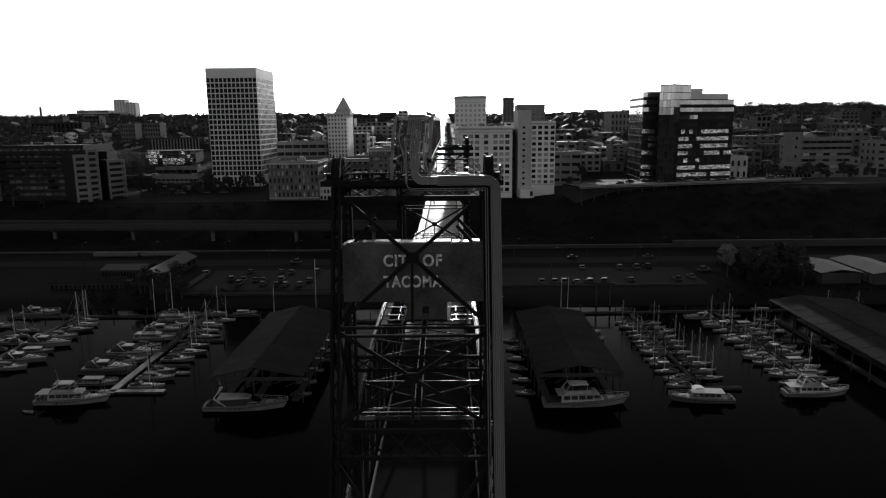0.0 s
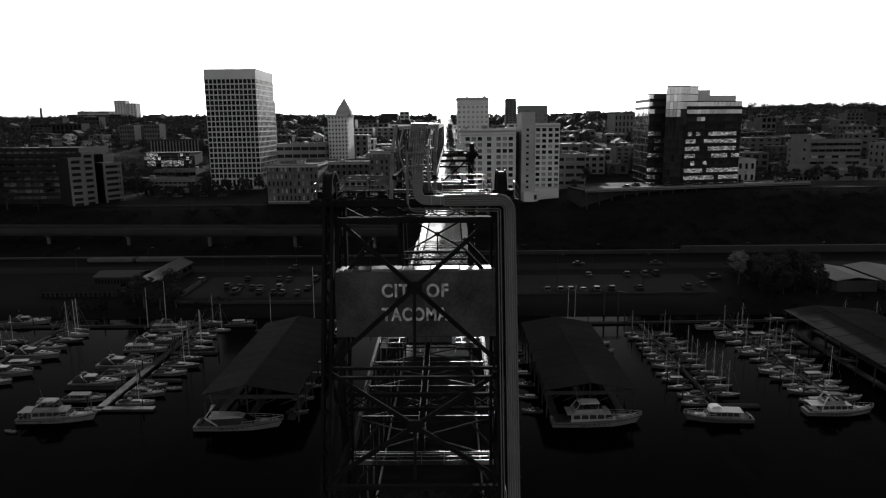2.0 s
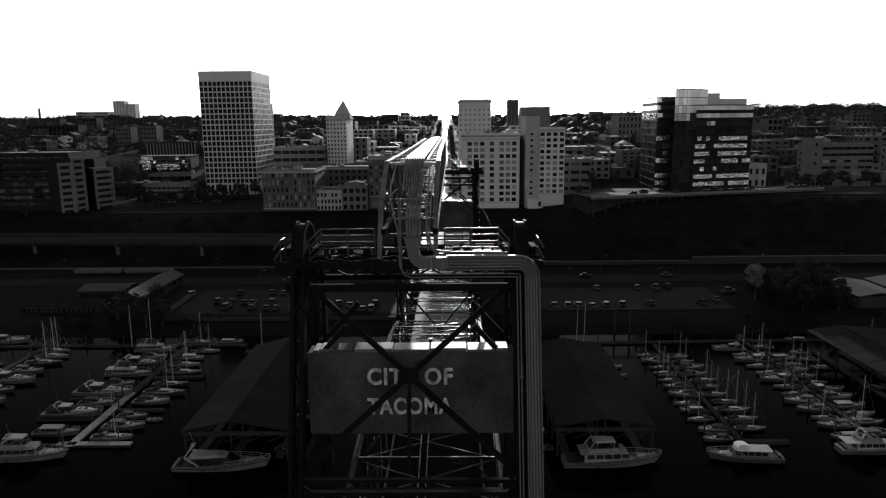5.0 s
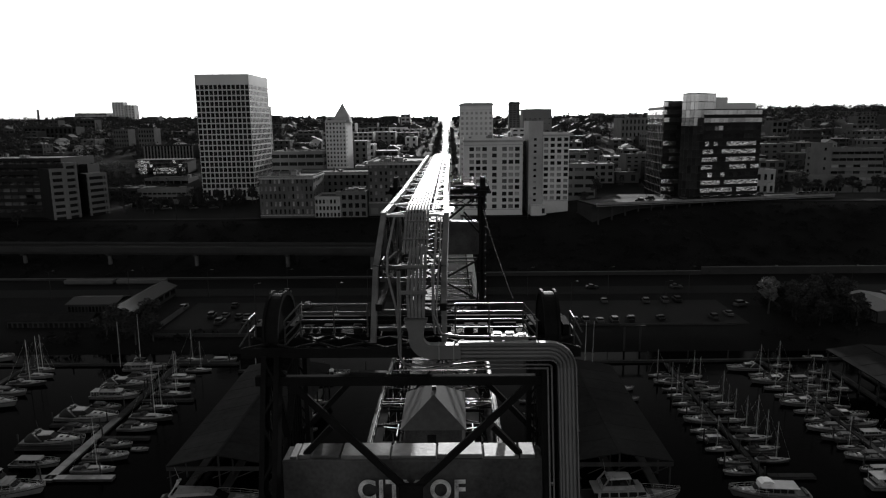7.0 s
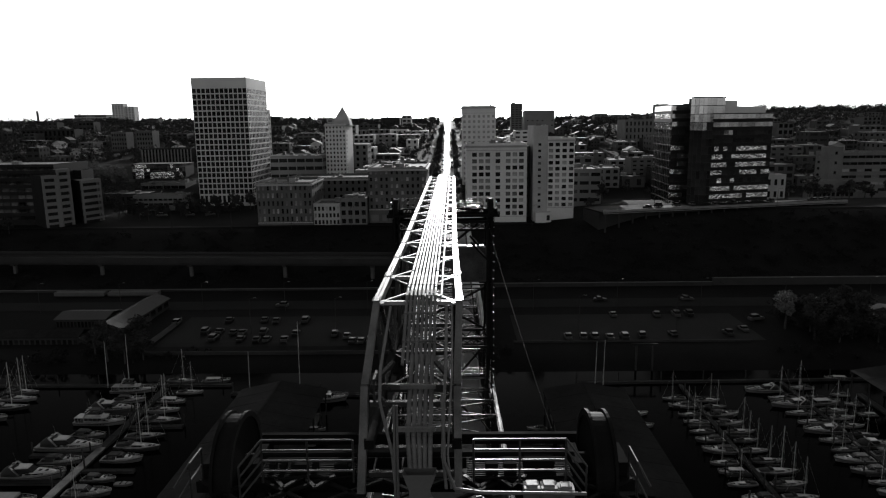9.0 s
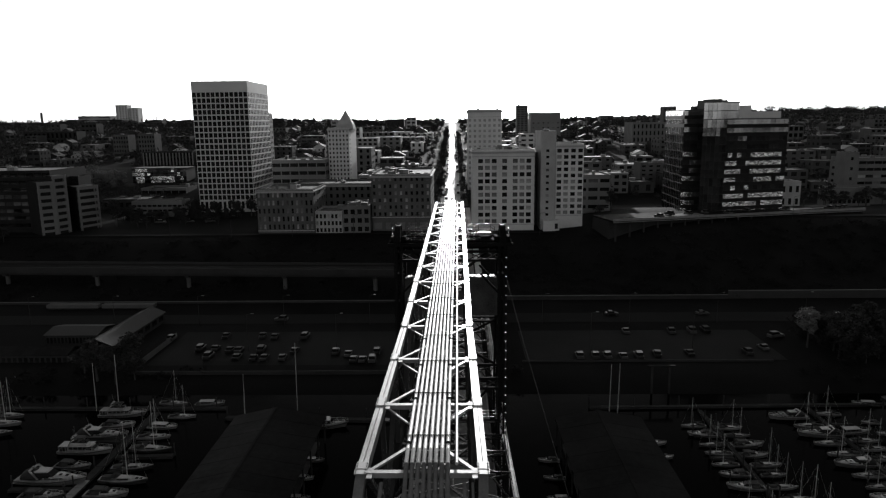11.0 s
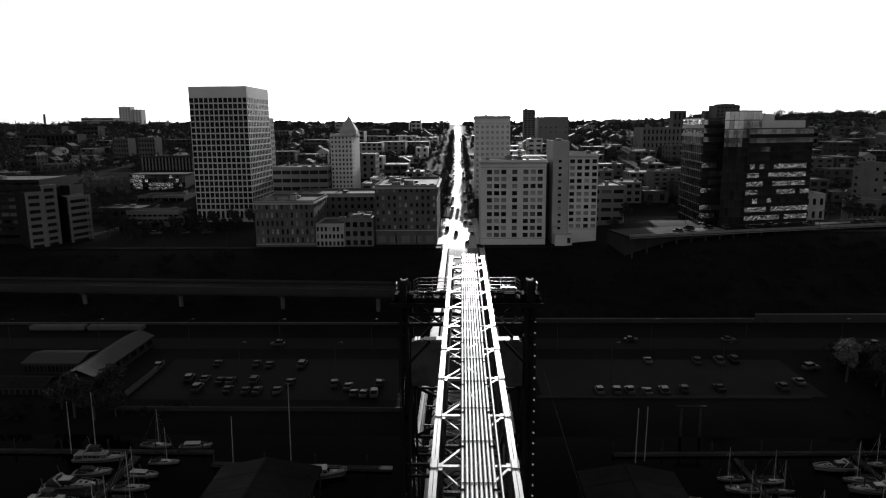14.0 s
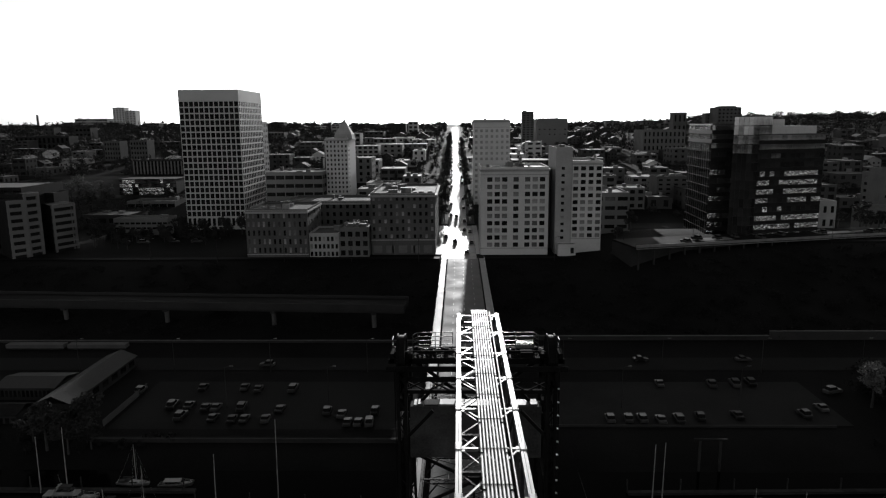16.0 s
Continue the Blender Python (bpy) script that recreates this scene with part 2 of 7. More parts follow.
def piece(name, me, parent, loc, rz=0.0, scale=(1, 1, 1)):
    """One more object on a shared mesh."""
    ob = new(name, me)
    ob.parent = parent
    ob.location, ob.rotation_euler, ob.scale = loc, (0, 0, rz), scale
    return ob


def thing(name, label, category, group="", loc=(0, 0, 0), rz=0.0):
    e = new(name)
    e.empty_display_size = 0.5
    e.location, e.rotation_euler = loc, (0, 0, rz)
    return tagged(e, label, category, group)


def mesh_of(name, bm, material):
    me = bpy.data.meshes.new(name)
    bmesh.ops.recalc_face_normals(bm, faces=bm.faces[:])
    bm.to_mesh(me)
    bm.free()
    me.materials.append(material)
    return me


def one_box(name, material, x0, x1, y0, y1, z0, z1, parent=None, label=""):
    bm = bmesh.new()
    box(bm, x0, x1, y0, y1, z0, z1)
    return part(name, bm, material, parent, label)


rng = random.Random(7)


# ---------- ground and water ----------
def lerp_table(v, table):
    for (a, fa), (b, fb) in zip(table, table[1:]):
        if v <= b:
            k = 0 if v <= a else (v - a) / (b - a)
            return fa + (fb - fa) * k
    return table[-1][1]


WL = 13.0
PROFILE = [(-4000, 18), (-120, 18), (-110, 8), (130, 8), (134, 12.4), (140, 14.6), (147, 15.4), (185, 15.6), (200, 16.2), (212, 18.0), (232, 21.0), (256, 27.0), (268, 29.2), (345, 30.2), (400, 34.8), (470, 41.0), (700, 53.0), (1000, 65.5), (1350, 76.0), (1500, 77.0), (5000, 77.0)]


def height(x, y):
    z = lerp_table(y, PROFILE)
    if x > 50 and 215 < y < 330:
        z += 6.0 * min(1, (x - 50) / 30) * min(1, (y - 215) / 40) * min(1, (330 - y) / 30)
    if y > 300:
        k = min(1, (y - 300) / 700)
        z += k * 5.0 * noise.noise((x / 420.0, y / 420.0, 3.1))
        if x > 200:
            z += min(1, (x - 200) / 500) * k * 5.0
    return z


def street_x(y):
    return -1.5 - 0.0075 * max(0.0, y - 270)


def build_ground():
    xs = [-4500, -3000, -2000, -1400] + list(range(-1100, -300, 50)) + list(range(-300, 301, 20)) + list(range(320, 1101, 20)) + [1400, 2000, 3000, 4500]
    ys = [-3000, -1000, -400, -120, -110, 60, 120, 130, 134, 137, 140, 144, 147, 165, 185, 200, 206, 212, 222, 232, 244, 256, 268, 285, 300, 315, 330, 345, 360, 400, 440, 470] + list(range(510, 1500, 40)) + [1500, 1600, 2000, 2600, 3400, 4800]
    verts = [(x, y, height(x, y)) for y in ys for x in xs]
    w = len(xs)
    faces = [(j * w + i, j * w + i + 1, (j + 1) * w + i + 1, (j + 1) * w + i) for j in range(len(ys) - 1) for i in range(w - 1)]
    me = bpy.data.meshes.new("ground")
    me.from_pydata(verts, [], faces)
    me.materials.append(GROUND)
    for p in me.polygons:
        p.use_smooth = True
    return tagged(new("ground", me), "dark scrubby bank and hillside rising behind the waterfront", "ground", kind="structure")


build_ground()
w_me = bpy.data.meshes.new("water")
w_me.from_pydata([(-4500, -3000, WL), (4500, -3000, WL), (4500, 139, WL), (-4500, 139, WL)], [], [(0, 1, 2, 3)])
w_me.materials.append(WATER)
tagged(new("water", w_me), "dark calm harbour water with faint ripples", "water", kind="structure")


def strip(name, label, category, pts, half, material, lift=0.06, thick=0.0):
    """A road laid over the ground along pts (x, y), half wide to each side."""
    bm = bmesh.new()
    rows = []
    for i, (x, y) in enumerate(pts):
        a = Vector(pts[max(0, i - 1)])
        b = Vector(pts[min(len(pts) - 1, i + 1)])
        d = (b - a).normalized()
        s = Vector((d.y, -d.x))
        row = []
        for k in (-1, -0.5, 0, 0.5, 1):
            px, py = x + s.x * half * k, y + s.y * half * k
            row.append(bm.verts.new((px, py, height(px, py) + lift)))
        rows.append(row)
    for r, q in zip(rows, rows[1:]):
        for i in range(4):
            bm.faces.new((r[i], r[i + 1], q[i + 1], q[i]))
    return tagged(part(name, bm, material), label, category, kind="structure")


def path_y(x, y0, y1, step):
    n = max(1, int((y1 - y0) / step))
    return [(x(y0 + (y1 - y0) * i / n), y0 + (y1 - y0) * i / n) for i in range(n + 1)]


strip("road", "wide city street climbing straight up the hill", "road", path_y(street_x, 267.6, 346, 12), 6.9, ROADM, 0.12)
strip("road", "city street between trees climbing the hill", "road", path_y(street_x, 346, 1420, 12), 4.6, ROADM, 0.12)
for side in (-1, 1):
    strip("pavement", "pale concrete pavement beside the climbing street", "pavement", path_y(lambda y, s=side: street_x(y) + s * 8.1, 276, 346, 12), 1.15, WALKM, 0.26)
for side in (-1, 1):
    strip("pavement", "concrete pavement with a dark verge up the hill", "pavement", path_y(lambda y, s=side: street_x(y) + s * 6.6, 350, 1300, 12), 1.9, CONC, 0.2)
for yy in (343, 432, 520, 640, 760, 900):
    for xa, xb in ((-95 if yy == 343 else -420, street_x(yy) - 9.6), (street_x(yy) + 9.6, 420)):
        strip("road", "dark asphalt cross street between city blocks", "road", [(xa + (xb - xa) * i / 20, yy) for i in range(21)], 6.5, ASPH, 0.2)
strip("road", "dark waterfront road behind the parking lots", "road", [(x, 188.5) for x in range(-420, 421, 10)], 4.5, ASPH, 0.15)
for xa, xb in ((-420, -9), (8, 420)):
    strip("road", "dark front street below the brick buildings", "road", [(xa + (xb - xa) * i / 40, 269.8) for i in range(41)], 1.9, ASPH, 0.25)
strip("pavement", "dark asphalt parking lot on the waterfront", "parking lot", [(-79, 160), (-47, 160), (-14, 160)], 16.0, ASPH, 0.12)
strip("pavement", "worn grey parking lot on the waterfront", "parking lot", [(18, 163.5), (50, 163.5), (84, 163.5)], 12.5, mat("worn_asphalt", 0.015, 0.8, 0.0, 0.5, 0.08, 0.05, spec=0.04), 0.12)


# ---------- the lift bridge ----------
HALF = 5.85


def rail_panel(bm, p, q, h=1.1, bars=(0.55, 1.1), n=None, r=0.035):
    p, q = Vector(p), Vector(q)
    n = n or max(1, round((q - p).length / 1.8))
    for i in range(n + 1):
        a = p.lerp(q, i / n)
        tube(bm, a, a + Vector((0, 0, h)), r, 6)
    for b in bars:
        tube(bm, p + Vector((0, 0, b)), q + Vector((0, 0, b)), r, 6)


def tower(name, label, yc, out, sign=False):
    """A lift tower. yc: the sheaves' place along the bridge; out: -1 where the shore side lies towards -y."""
    t = thing(name, label, "bridge tower", "bridge towers", (0, yc, 0))

    def P(x, d, z):
        return (x, d * out, z)

    front, rear_top, rear_foot = -2.6, 2.3, 14.5
    zt = 61.6

    def rear(z):
        return rear_top + (rear_foot - rear_top) * (zt - z) / (zt - 18.0)

    for s in (-1, 1):
        bm = bmesh.new()
        laced_leg(bm, P(s * HALF, front, 14.5), P(s * HALF, front, zt), 0.75, 0.7, 44)
        part("leg", bm, STEEL_DARK, t)
        bm = bmesh.new()
        laced_leg(bm, P(s * HALF, rear(18), 18), P(s * HALF, rear_top, zt), 0.7, 0.65, 34)
        part("leg", bm, STEEL_DARK, t)
        # side bracing between the legs
        for z0, z1 in ((24, 33), (33, 42), (42, 51), (51, 61)):
            bm = bmesh.new()
            beam(bm, P(s * HALF, front, z0), P(s * HALF, rear(z1), z1), 0.3, 0.2)
            beam(bm, P(s * HALF, rear(z0), z0), P(s * HALF, front, z1), 0.3, 0.2)
            beam(bm, P(s * HALF, front, z1), P(s * HALF, rear(z1), z1), 0.3, 0.3)
            part("brace", bm, STEEL_DARK, t)
        one_box("pier", CONC, s * HALF - 1.6, s * HALF + 1.6, -4.2, 4.2, 8.0, 14.6, t)
        bm = bmesh.new()
        box(bm, s * HALF - 1.1, s * HALF + 1.1, min(out * 12.4, out * 16.4), max(out * 12.4, out * 16.4), 8.0, 18.1)
        part("pier", bm, CONC, t)
    # great crosses on the shore side
    for z0, z1 in ((51.3, 61.0), (44.0, 50.7), (26.0, 41.2)):
        for s in (-1, 1):
            bm = bmesh.new()
            beam(bm, P(-s * (HALF - 0.2), rear(z0), z0), P(s * (HALF - 0.2), rear(z1), z1), 0.3, 0.14, up=(0, 1, 0))
            part("brace", bm, STEEL_DARK, t)
        zm = (z0 + z1) / 2
        bm = bmesh.new()
        box(bm, -0.5, 0.5, min(out * (rear(zm) - 0.12), out * (rear(zm) + 0.12)), max(out * (rear(zm) - 0.12), out * (rear(zm) + 0.12)), zm - 0.4, zm + 0.4)
        part("gusset", bm, STEEL_DARK, t)
        bm = bmesh.new()
        beam(bm, P(0, rear(zm), zm), P(0, rear(z0), z0), 0.2, 0.14)
        part("hanger", bm, STEEL_DARK, t)
    for z in (51.0, 50.4):
        bm = bmesh.new()
        beam(bm, P(-HALF, rear(z), z), P(HALF, rear(z), z), 0.25, 0.2)
        part("strut", bm, STEEL_DARK, t)
    # walkway across the lift side
    bm = bmesh.new()
    beam(bm, P(-HALF, front + 0.5, 40.2), P(HALF, front + 0.5, 40.2), 0.9, 0.08)
    part("walkway", bm, STEEL_DARK, t)
    bm = bmesh.new()
    rail_panel(bm, P(-5.4, front + 0.9, 40.25), P(5.4, front + 0.9, 40.25), bars=(0.35, 0.7, 1.1))
    part("railing", bm, RAIL, t)
    # crosswise girders
    bm = bmesh.new()
    beam(bm, P(-6.5, rear(60.6), 60.6), P(6.5, rear(60.6), 60.6), 0.3, 0.4)
    part("girder", bm, STEEL_DARK, t)
    for d, z, dep in ((rear(42.6), 42.6, 2.2), (front, 60.5, 1.0), (front, 45.2, 1.2)):
        bm = bmesh.new()
        lattice(bm, P(-HALF, d, z), P(HALF, d, z), dep, (0, 0, 1), 0.3, 0.16, 6)
        each_bar("girder_bar", bm, STEEL_DARK, t)
    for s in (-1, 1):
        for d in (front, rear_top):
            bm = bmesh.new()
            beam(bm, P(s * HALF, d, 55.8), P(s * (HALF - 2.4), d, 58.4), 0.3, 0.25)
            part("knee_brace", bm, STEEL_DARK, t)
    # platform of open grating with two bearers
    for k in (-2.4, -0.6, 0.9, 2.4):
        bm = bmesh.new()
        beam(bm, P(-7.1, k, 61.75), P(7.1, k, 61.75), 0.2, 0.4)
        part("bearer", bm, STEEL_DARK, t)
    for k in range(13):
        for s in (-1, 1):
            bm = bmesh.new()
            beam(bm, P(s * 1.7, -0.6 + 0.12 * k, 62.02), P(s * 5.1, -0.6 + 0.12 * k, 62.02), 0.03, 0.05)
            part("grating_bar", bm, GRATE, t)
    bm = bmesh.new()
    for k in range(12):
        x = -5.1 + 10.2 * k / 11
        beam(bm, P(x, -0.6, 61.98), P(x, 0.9, 61.98), 0.06, 0.05)
    for k in range(7):
        x = -6.0 + 2 * k
        for s in (-1, 1):
            beam(bm, P(x - s, 0.9, 61.95), P(x + s, 2.4, 61.95), 0.12, 0.08)
    part("platform_frame", bm, GRATE, t)
    # sheaves
    for s in (-1, 1):
        bm = bmesh.new()
        n, R, w = 40, 1.8, 0.34
        cx, cz = s * 6.05, 62.0
        prof = [(-w, R - 0.2), (-w, R), (-w + 0.1, R), (-w + 0.1, R - 0.12), (w - 0.1, R - 0.12), (w - 0.1, R), (w, R), (w, R - 0.2)]
        rings = []
        for i in range(n):
            a = 2 * math.pi * i / n
            rings.append([bm.verts.new((cx + px, math.cos(a) * pr, cz + math.sin(a) * pr)) for px, pr in prof])
        for i in range(n):
            for j in range(len(prof)):
                k = (j + 1) % len(prof)
                bm.faces.new((rings[i][j], rings[i][k], rings[(i + 1) % n][k], rings[(i + 1) % n][j]))
        part("tread", bm, TREAD, t, "worn grooved rim that carries the ropes")
        bm = bmesh.new()
        tube(bm, (cx - 0.9, 0, cz), (cx + 0.9, 0, cz), 0.38, 16)
        tube(bm, (cx - 0.28, 0, cz), (cx + 0.28, 0, cz), R - 0.14, 40)
        part("sheave", bm, STEEL_DARK, t)
        bm = bmesh.new()
        for k in range(6):
            a = -0.3 + 0.12 * k
            tube(bm, (cx + a, -out * 1.9, 62), (cx + a, -out * 1.9, 41), 0.03, 5)
            tube(bm, (cx + a, out * 1.9, 62), (cx + a, out * 1.9, 57.5), 0.03, 5)
        part("rope", bm, STEEL_DARK, t)
        for e in (-0.75, 0.75):
            one_box("bearing", STEEL_DARK, cx + e - 0.16, cx + e + 0.16, -0.7, 0.7, 61.6, 62.4, t)
        # railings that stop short of each sheave
        for d in (out,):
            bm = bmesh.new()
            rail_panel(bm, (s * 1.9, d * 1.35, 62.1), (s * 4.8, d * 1.35, 62.1), bars=(0.4, 0.75, 1.1, 1.45), h=1.45)
            for k in (0.4, 0.75, 1.1, 1.45):
                tube(bm, (s * 4.8, d * 1.35, 62.1 + k), (s * 5.3, d * 2.1, 61.6 + k), 0.035, 6)
            tube(bm, (s * 5.3, d * 2.1, 61.6), (s * 5.3, d * 2.1, 63.05), 0.035, 6)
            part("railing", bm, RAIL, t)
        bm = bmesh.new()
        rail_panel(bm, (s * 6.9, out * 0.9, 61.9), (s * 6.9, out * 1.9, 61.9), bars=(0.6, 1.15), h=1.15, n=1)
        for d in (out,):
            for k in (0.6, 1.15):
                tube(bm, (s * 6.9, d * 1.9, 61.9 + k), (s * 7.1, d * 2.6, 61.5 + k), 0.035, 6)
        part("railing", bm, RAIL, t)
        # ladder up the leg
        bm = bmesh.new()
        lx = s * (HALF + 0.55)
        for e in (-0.2, 0.2):
            beam(bm, P(lx, front + e, 22), P(lx, front + e, 62), 0.05)
        for k in range(80):
            beam(bm, P(lx, front - 0.2, 22.4 + k * 0.5), P(lx, front + 0.2, 22.4 + k * 0.5), 0.035)
        part("ladder", bm, STEEL_DARK, t)
    # machinery and gear on the platform
    bm = bmesh.new()
    box(bm, 3.6, 4.6, -0.4, 0.4, 62.05, 62.4)
    for k in range(5):
        box(bm, -4.8 + 0.35 * k, -4.6 + 0.35 * k, -0.6, -0.3, 62.05, 62.3)
    tube(bm, (-5.3, 0, 62.35), (5.3, 0, 62.35), 0.09, 10)
    part("gearbox", bm, STEEL_DARK, t)
    for k in range(3):
        xa = 3.4 + 0.52 * k
        bm = bmesh.new()
        box(bm, xa, xa + 0.49, min(out * 1.85, out * 2.3), max(out * 1.85, out * 2.3), 62.0, 62.5 - 0.06 * (k == 2))
        bmesh.ops.bevel(bm, geom=[e for e in bm.edges if e.verts[0].co.z > 62.3 and e.verts[1].co.z > 62.3], offset=0.08, segments=2, affect="EDGES")
        part("motor", bm, STEEL_TOP, t, "pale rounded motor housing")
    one_box("motor_base", STEEL_DARK, 3.3, 5.0, min(out * 1.8, out * 2.35), max(out * 1.8, out * 2.35), 61.9, 61.998, t)
    for x in (-4.6, 1.6):
        bm = bmesh.new()
        for k in range(4):
            beam(bm, (x + 0.5 * k, out * (0.9 + 0.7 * (k % 2)), 62.08), (x + 0.5 * k + 0.5, out * (1.6 - 0.7 * (k % 2)), 62.08), 0.12, 0.06)
        part("lacing", bm, STEEL, t)
    for k, (xa, xb, d, z) in enumerate(((-4.7, -1.8, 1.1, 62.15), (1.9, 4.7, 1.2, 62.15), (1.8, 4.4, 0.2, 62.3), (-4.4, -1.9, 0.3, 62.3))):
        bm = bmesh.new()
        pipe_run(bm, [(xa + (xb - xa) * i / 6, out * (d + 0.08 * math.sin(i * 1.9 + k)), z + 0.03 * math.cos(i * 2.1)) for i in range(7)], 0.04, 6)
        part("conduit", bm, STEEL_DARK, t)
    for x in (-3.9, -2.6, 2.3, 2.9):
        one_box("junction_box", STEEL_DARK, x, x + 0.4, min(out * 0.5, out * 0.85), max(out * 0.5, out * 0.85), 62.05, 62.45, t)
    # clips up one leg
    bm = bmesh.new()
    for k in range(0 if sign else 34):
        box(bm, HALF + 0.42, HALF + 0.56, -out * 2.9 - 0.1, -out * 2.9 + 0.1, 24 + k * 1.1, 24.06 + k * 1.1)
    if sign:
        bm.free()
    else:
        part("cable_clip", bm, GALV, t)["kind"] = "stuff"
    # counterweight
    y0, y1 = (1.3, 2.65)
    ya, yb = sorted((out * y0, out * y1))
    cw = thing("counterweight", ("dark stained concrete counterweight with worn painted letters" if sign else "plain dark concrete counterweight hanging in the far tower"), "counterweight", "counterweights", (0, yc, 0))
    bm = bmesh.new()
    box(bm, -5.6, 5.6, ya, yb, 52.3, 57.0)
    bmesh.ops.bevel(bm, geom=bm.edges[:], offset=0.07, segments=1, affect="EDGES")
    part("block", bm, CW, cw)
    # Slabs paler than the block: sun along the top is put into their grey.
    edges = (-5.3, -4.95, -4.4, -3.1, -0.95, 1.05, 3.05, 4.6, 5.3)
    for k, (a, e) in enumerate(zip(edges, edges[1:])):
        bm = bmesh.new()
        box(bm, a + 0.03, e - 0.03, ya + 0.05 + 0.04 * (k % 3), yb - 0.05 - 0.05 * (k % 2), 57.0, 57.14 + 0.05 * (k % 2))
        bmesh.ops.bevel(bm, geom=bm.edges[:], offset=0.03, segments=1, affect="EDGES")
        part("cap_slab", bm, CW if k in (2,) else CWTOP, cw)
    for s in (-1, 1):
        one_box("rope_anchor", STEEL_DARK, min(s * 5.61, s * 6.45), max(s * 5.61, s * 6.45), out * 1.9 - 0.4, out * 1.9 + 0.4, 56.5, 57.5, cw)
    return t, cw


near_tower, near_cw = tower("lift_tower", "dark riveted steel lift tower with sheaves and a duct", -0.2, -1, True)
far_tower, far_cw = tower("lift_tower", "dark riveted steel lift tower on the city side", 65.1, 1)


def sign_line(text, z, size, x):
    c = bpy.data.curves.new("letters", "FONT")
    c.body, c.size, c.extrude, c.align_x, c.space_character = text, size, 0.01, "LEFT", 1.12
    c.offset = 0.035
    tmp = bpy.data.objects.new("letters_tmp", c)
    scene.collection.objects.link(tmp)
    dg = bpy.context.evaluated_depsgraph_get()
    me = bpy.data.meshes.new_from_object(tmp.evaluated_get(dg))
    bpy.data.objects.remove(tmp)
    me.materials.clear()
    me.materials.append(LETTER)
    ob = new("lettering", me)
    ob.parent = near_cw
    wide = max(v.co.x for v in me.vertices) - min(v.co.x for v in me.vertices)
    ob["label"] = "worn pale painted capital letters"
    return ob, wide


for text, z, wide_wanted, x in (("CITY OF", 55.3, 4.6, -2.35), ("TACOMA", 53.6, 4.6, -2.35)):
    ob, wide = sign_line(text, z, 1.28, x)
    k = wide_wanted / wide
    ob.matrix_basis = Matrix.Translation((x, -2.875, z)) @ Euler((radians(90), 0, 0)).to_matrix().to_4x4() @ Matrix.Diagonal((k, 1.0, 1, 1))

# --- the overhead truss that carries the pipes ---
ot = thing("overhead_truss", "narrow pale steel truss between the tower tops carrying pipes", "bridge truss")
ZT, ZB, TX = 66.9, 63.4, 1.38
Y0, Y1, NP = 2.9, 60.1, 14
STEP = (Y1 - Y0) / NP
nodes_y = [Y0 + STEP * i for i in range(NP + 1)]
YK = Y0 + 3 * STEP


def half_at(y):
    """Half the truss's width: it splays towards the near tower."""
    return TX + 0.14 * max(0.0, (YK - y) / (YK - Y0))


# Top members get the sunlit grey, lower ones the shaded greys.
for s in (-1, 1):
    for ya, yb in ((Y0, YK), (YK, Y1)):
        xa, xb = s * half_at(ya), s * half_at(yb)
        bm = bmesh.new()
        for e in (-0.068, 0.068):
            beam(bm, (xa + e, ya, ZT), (xb + e, yb, ZT), 0.118, 0.05)
            beam(bm, (xa + e * 1.4, ya, ZT - 0.17), (xb + e * 1.4, yb, ZT - 0.17), 0.04, 0.3)
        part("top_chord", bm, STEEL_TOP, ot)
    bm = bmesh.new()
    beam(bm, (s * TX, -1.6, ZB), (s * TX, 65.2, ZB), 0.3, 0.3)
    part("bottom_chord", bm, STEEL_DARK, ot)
    for (ya, za), (yb, zb) in (((-1.95, 61.95), (-0.75, 65.0)), ((-0.75, 65.0), (Y0, ZT - 0.05)), ((65.5, 62.1), (64.4, 65.0)), ((64.4, 65.0), (Y1, ZT - 0.05))):
        bm = bmesh.new()
        wa, wb = ((1.62 if s < 0 else 1.42) if za < 64 and ya < 0 else (1.56 if s < 0 else 1.41) if ya < 0 else TX), ((1.56 if s < 0 else 1.41) if zb < 66 and yb < 0 else half_at(yb))
        beam(bm, (s * wa, ya, za), (s * wb, yb, zb), 0.24, 0.24)
        part("end_post", bm, RISER, ot)
    for i, y in enumerate(nodes_y):
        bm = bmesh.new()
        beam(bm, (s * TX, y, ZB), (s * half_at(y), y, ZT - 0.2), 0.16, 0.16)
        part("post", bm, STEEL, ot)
        bm = bmesh.new()
        gx = s * half_at(y)
        box(bm, gx - 0.15, gx + 0.15, y - 0.3, y + 0.3, ZT + 0.035, ZT + 0.05)
        box(bm, gx - s * 0.28, gx - s * 0.14, y - 0.3, y + 0.2, ZT - 0.09, ZT - 0.06)
        for a in range(4):
            for b in (-1, 1):
                tube(bm, (gx + b * 0.12, y - 0.22 + a * 0.15, ZT + 0.045), (gx + b * 0.12, y - 0.22 + a * 0.15, ZT + 0.075), 0.022, 5)
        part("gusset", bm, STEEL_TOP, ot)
        if i < NP:
            bm = bmesh.new()
            a, b = (ZB, ZT - 0.2) if i % 2 else (ZT - 0.2, ZB)
            beam(bm, (s * TX, y, a), (s * TX, y + STEP, b), 0.14, 0.14)
            part("diagonal", bm, STEEL, ot)
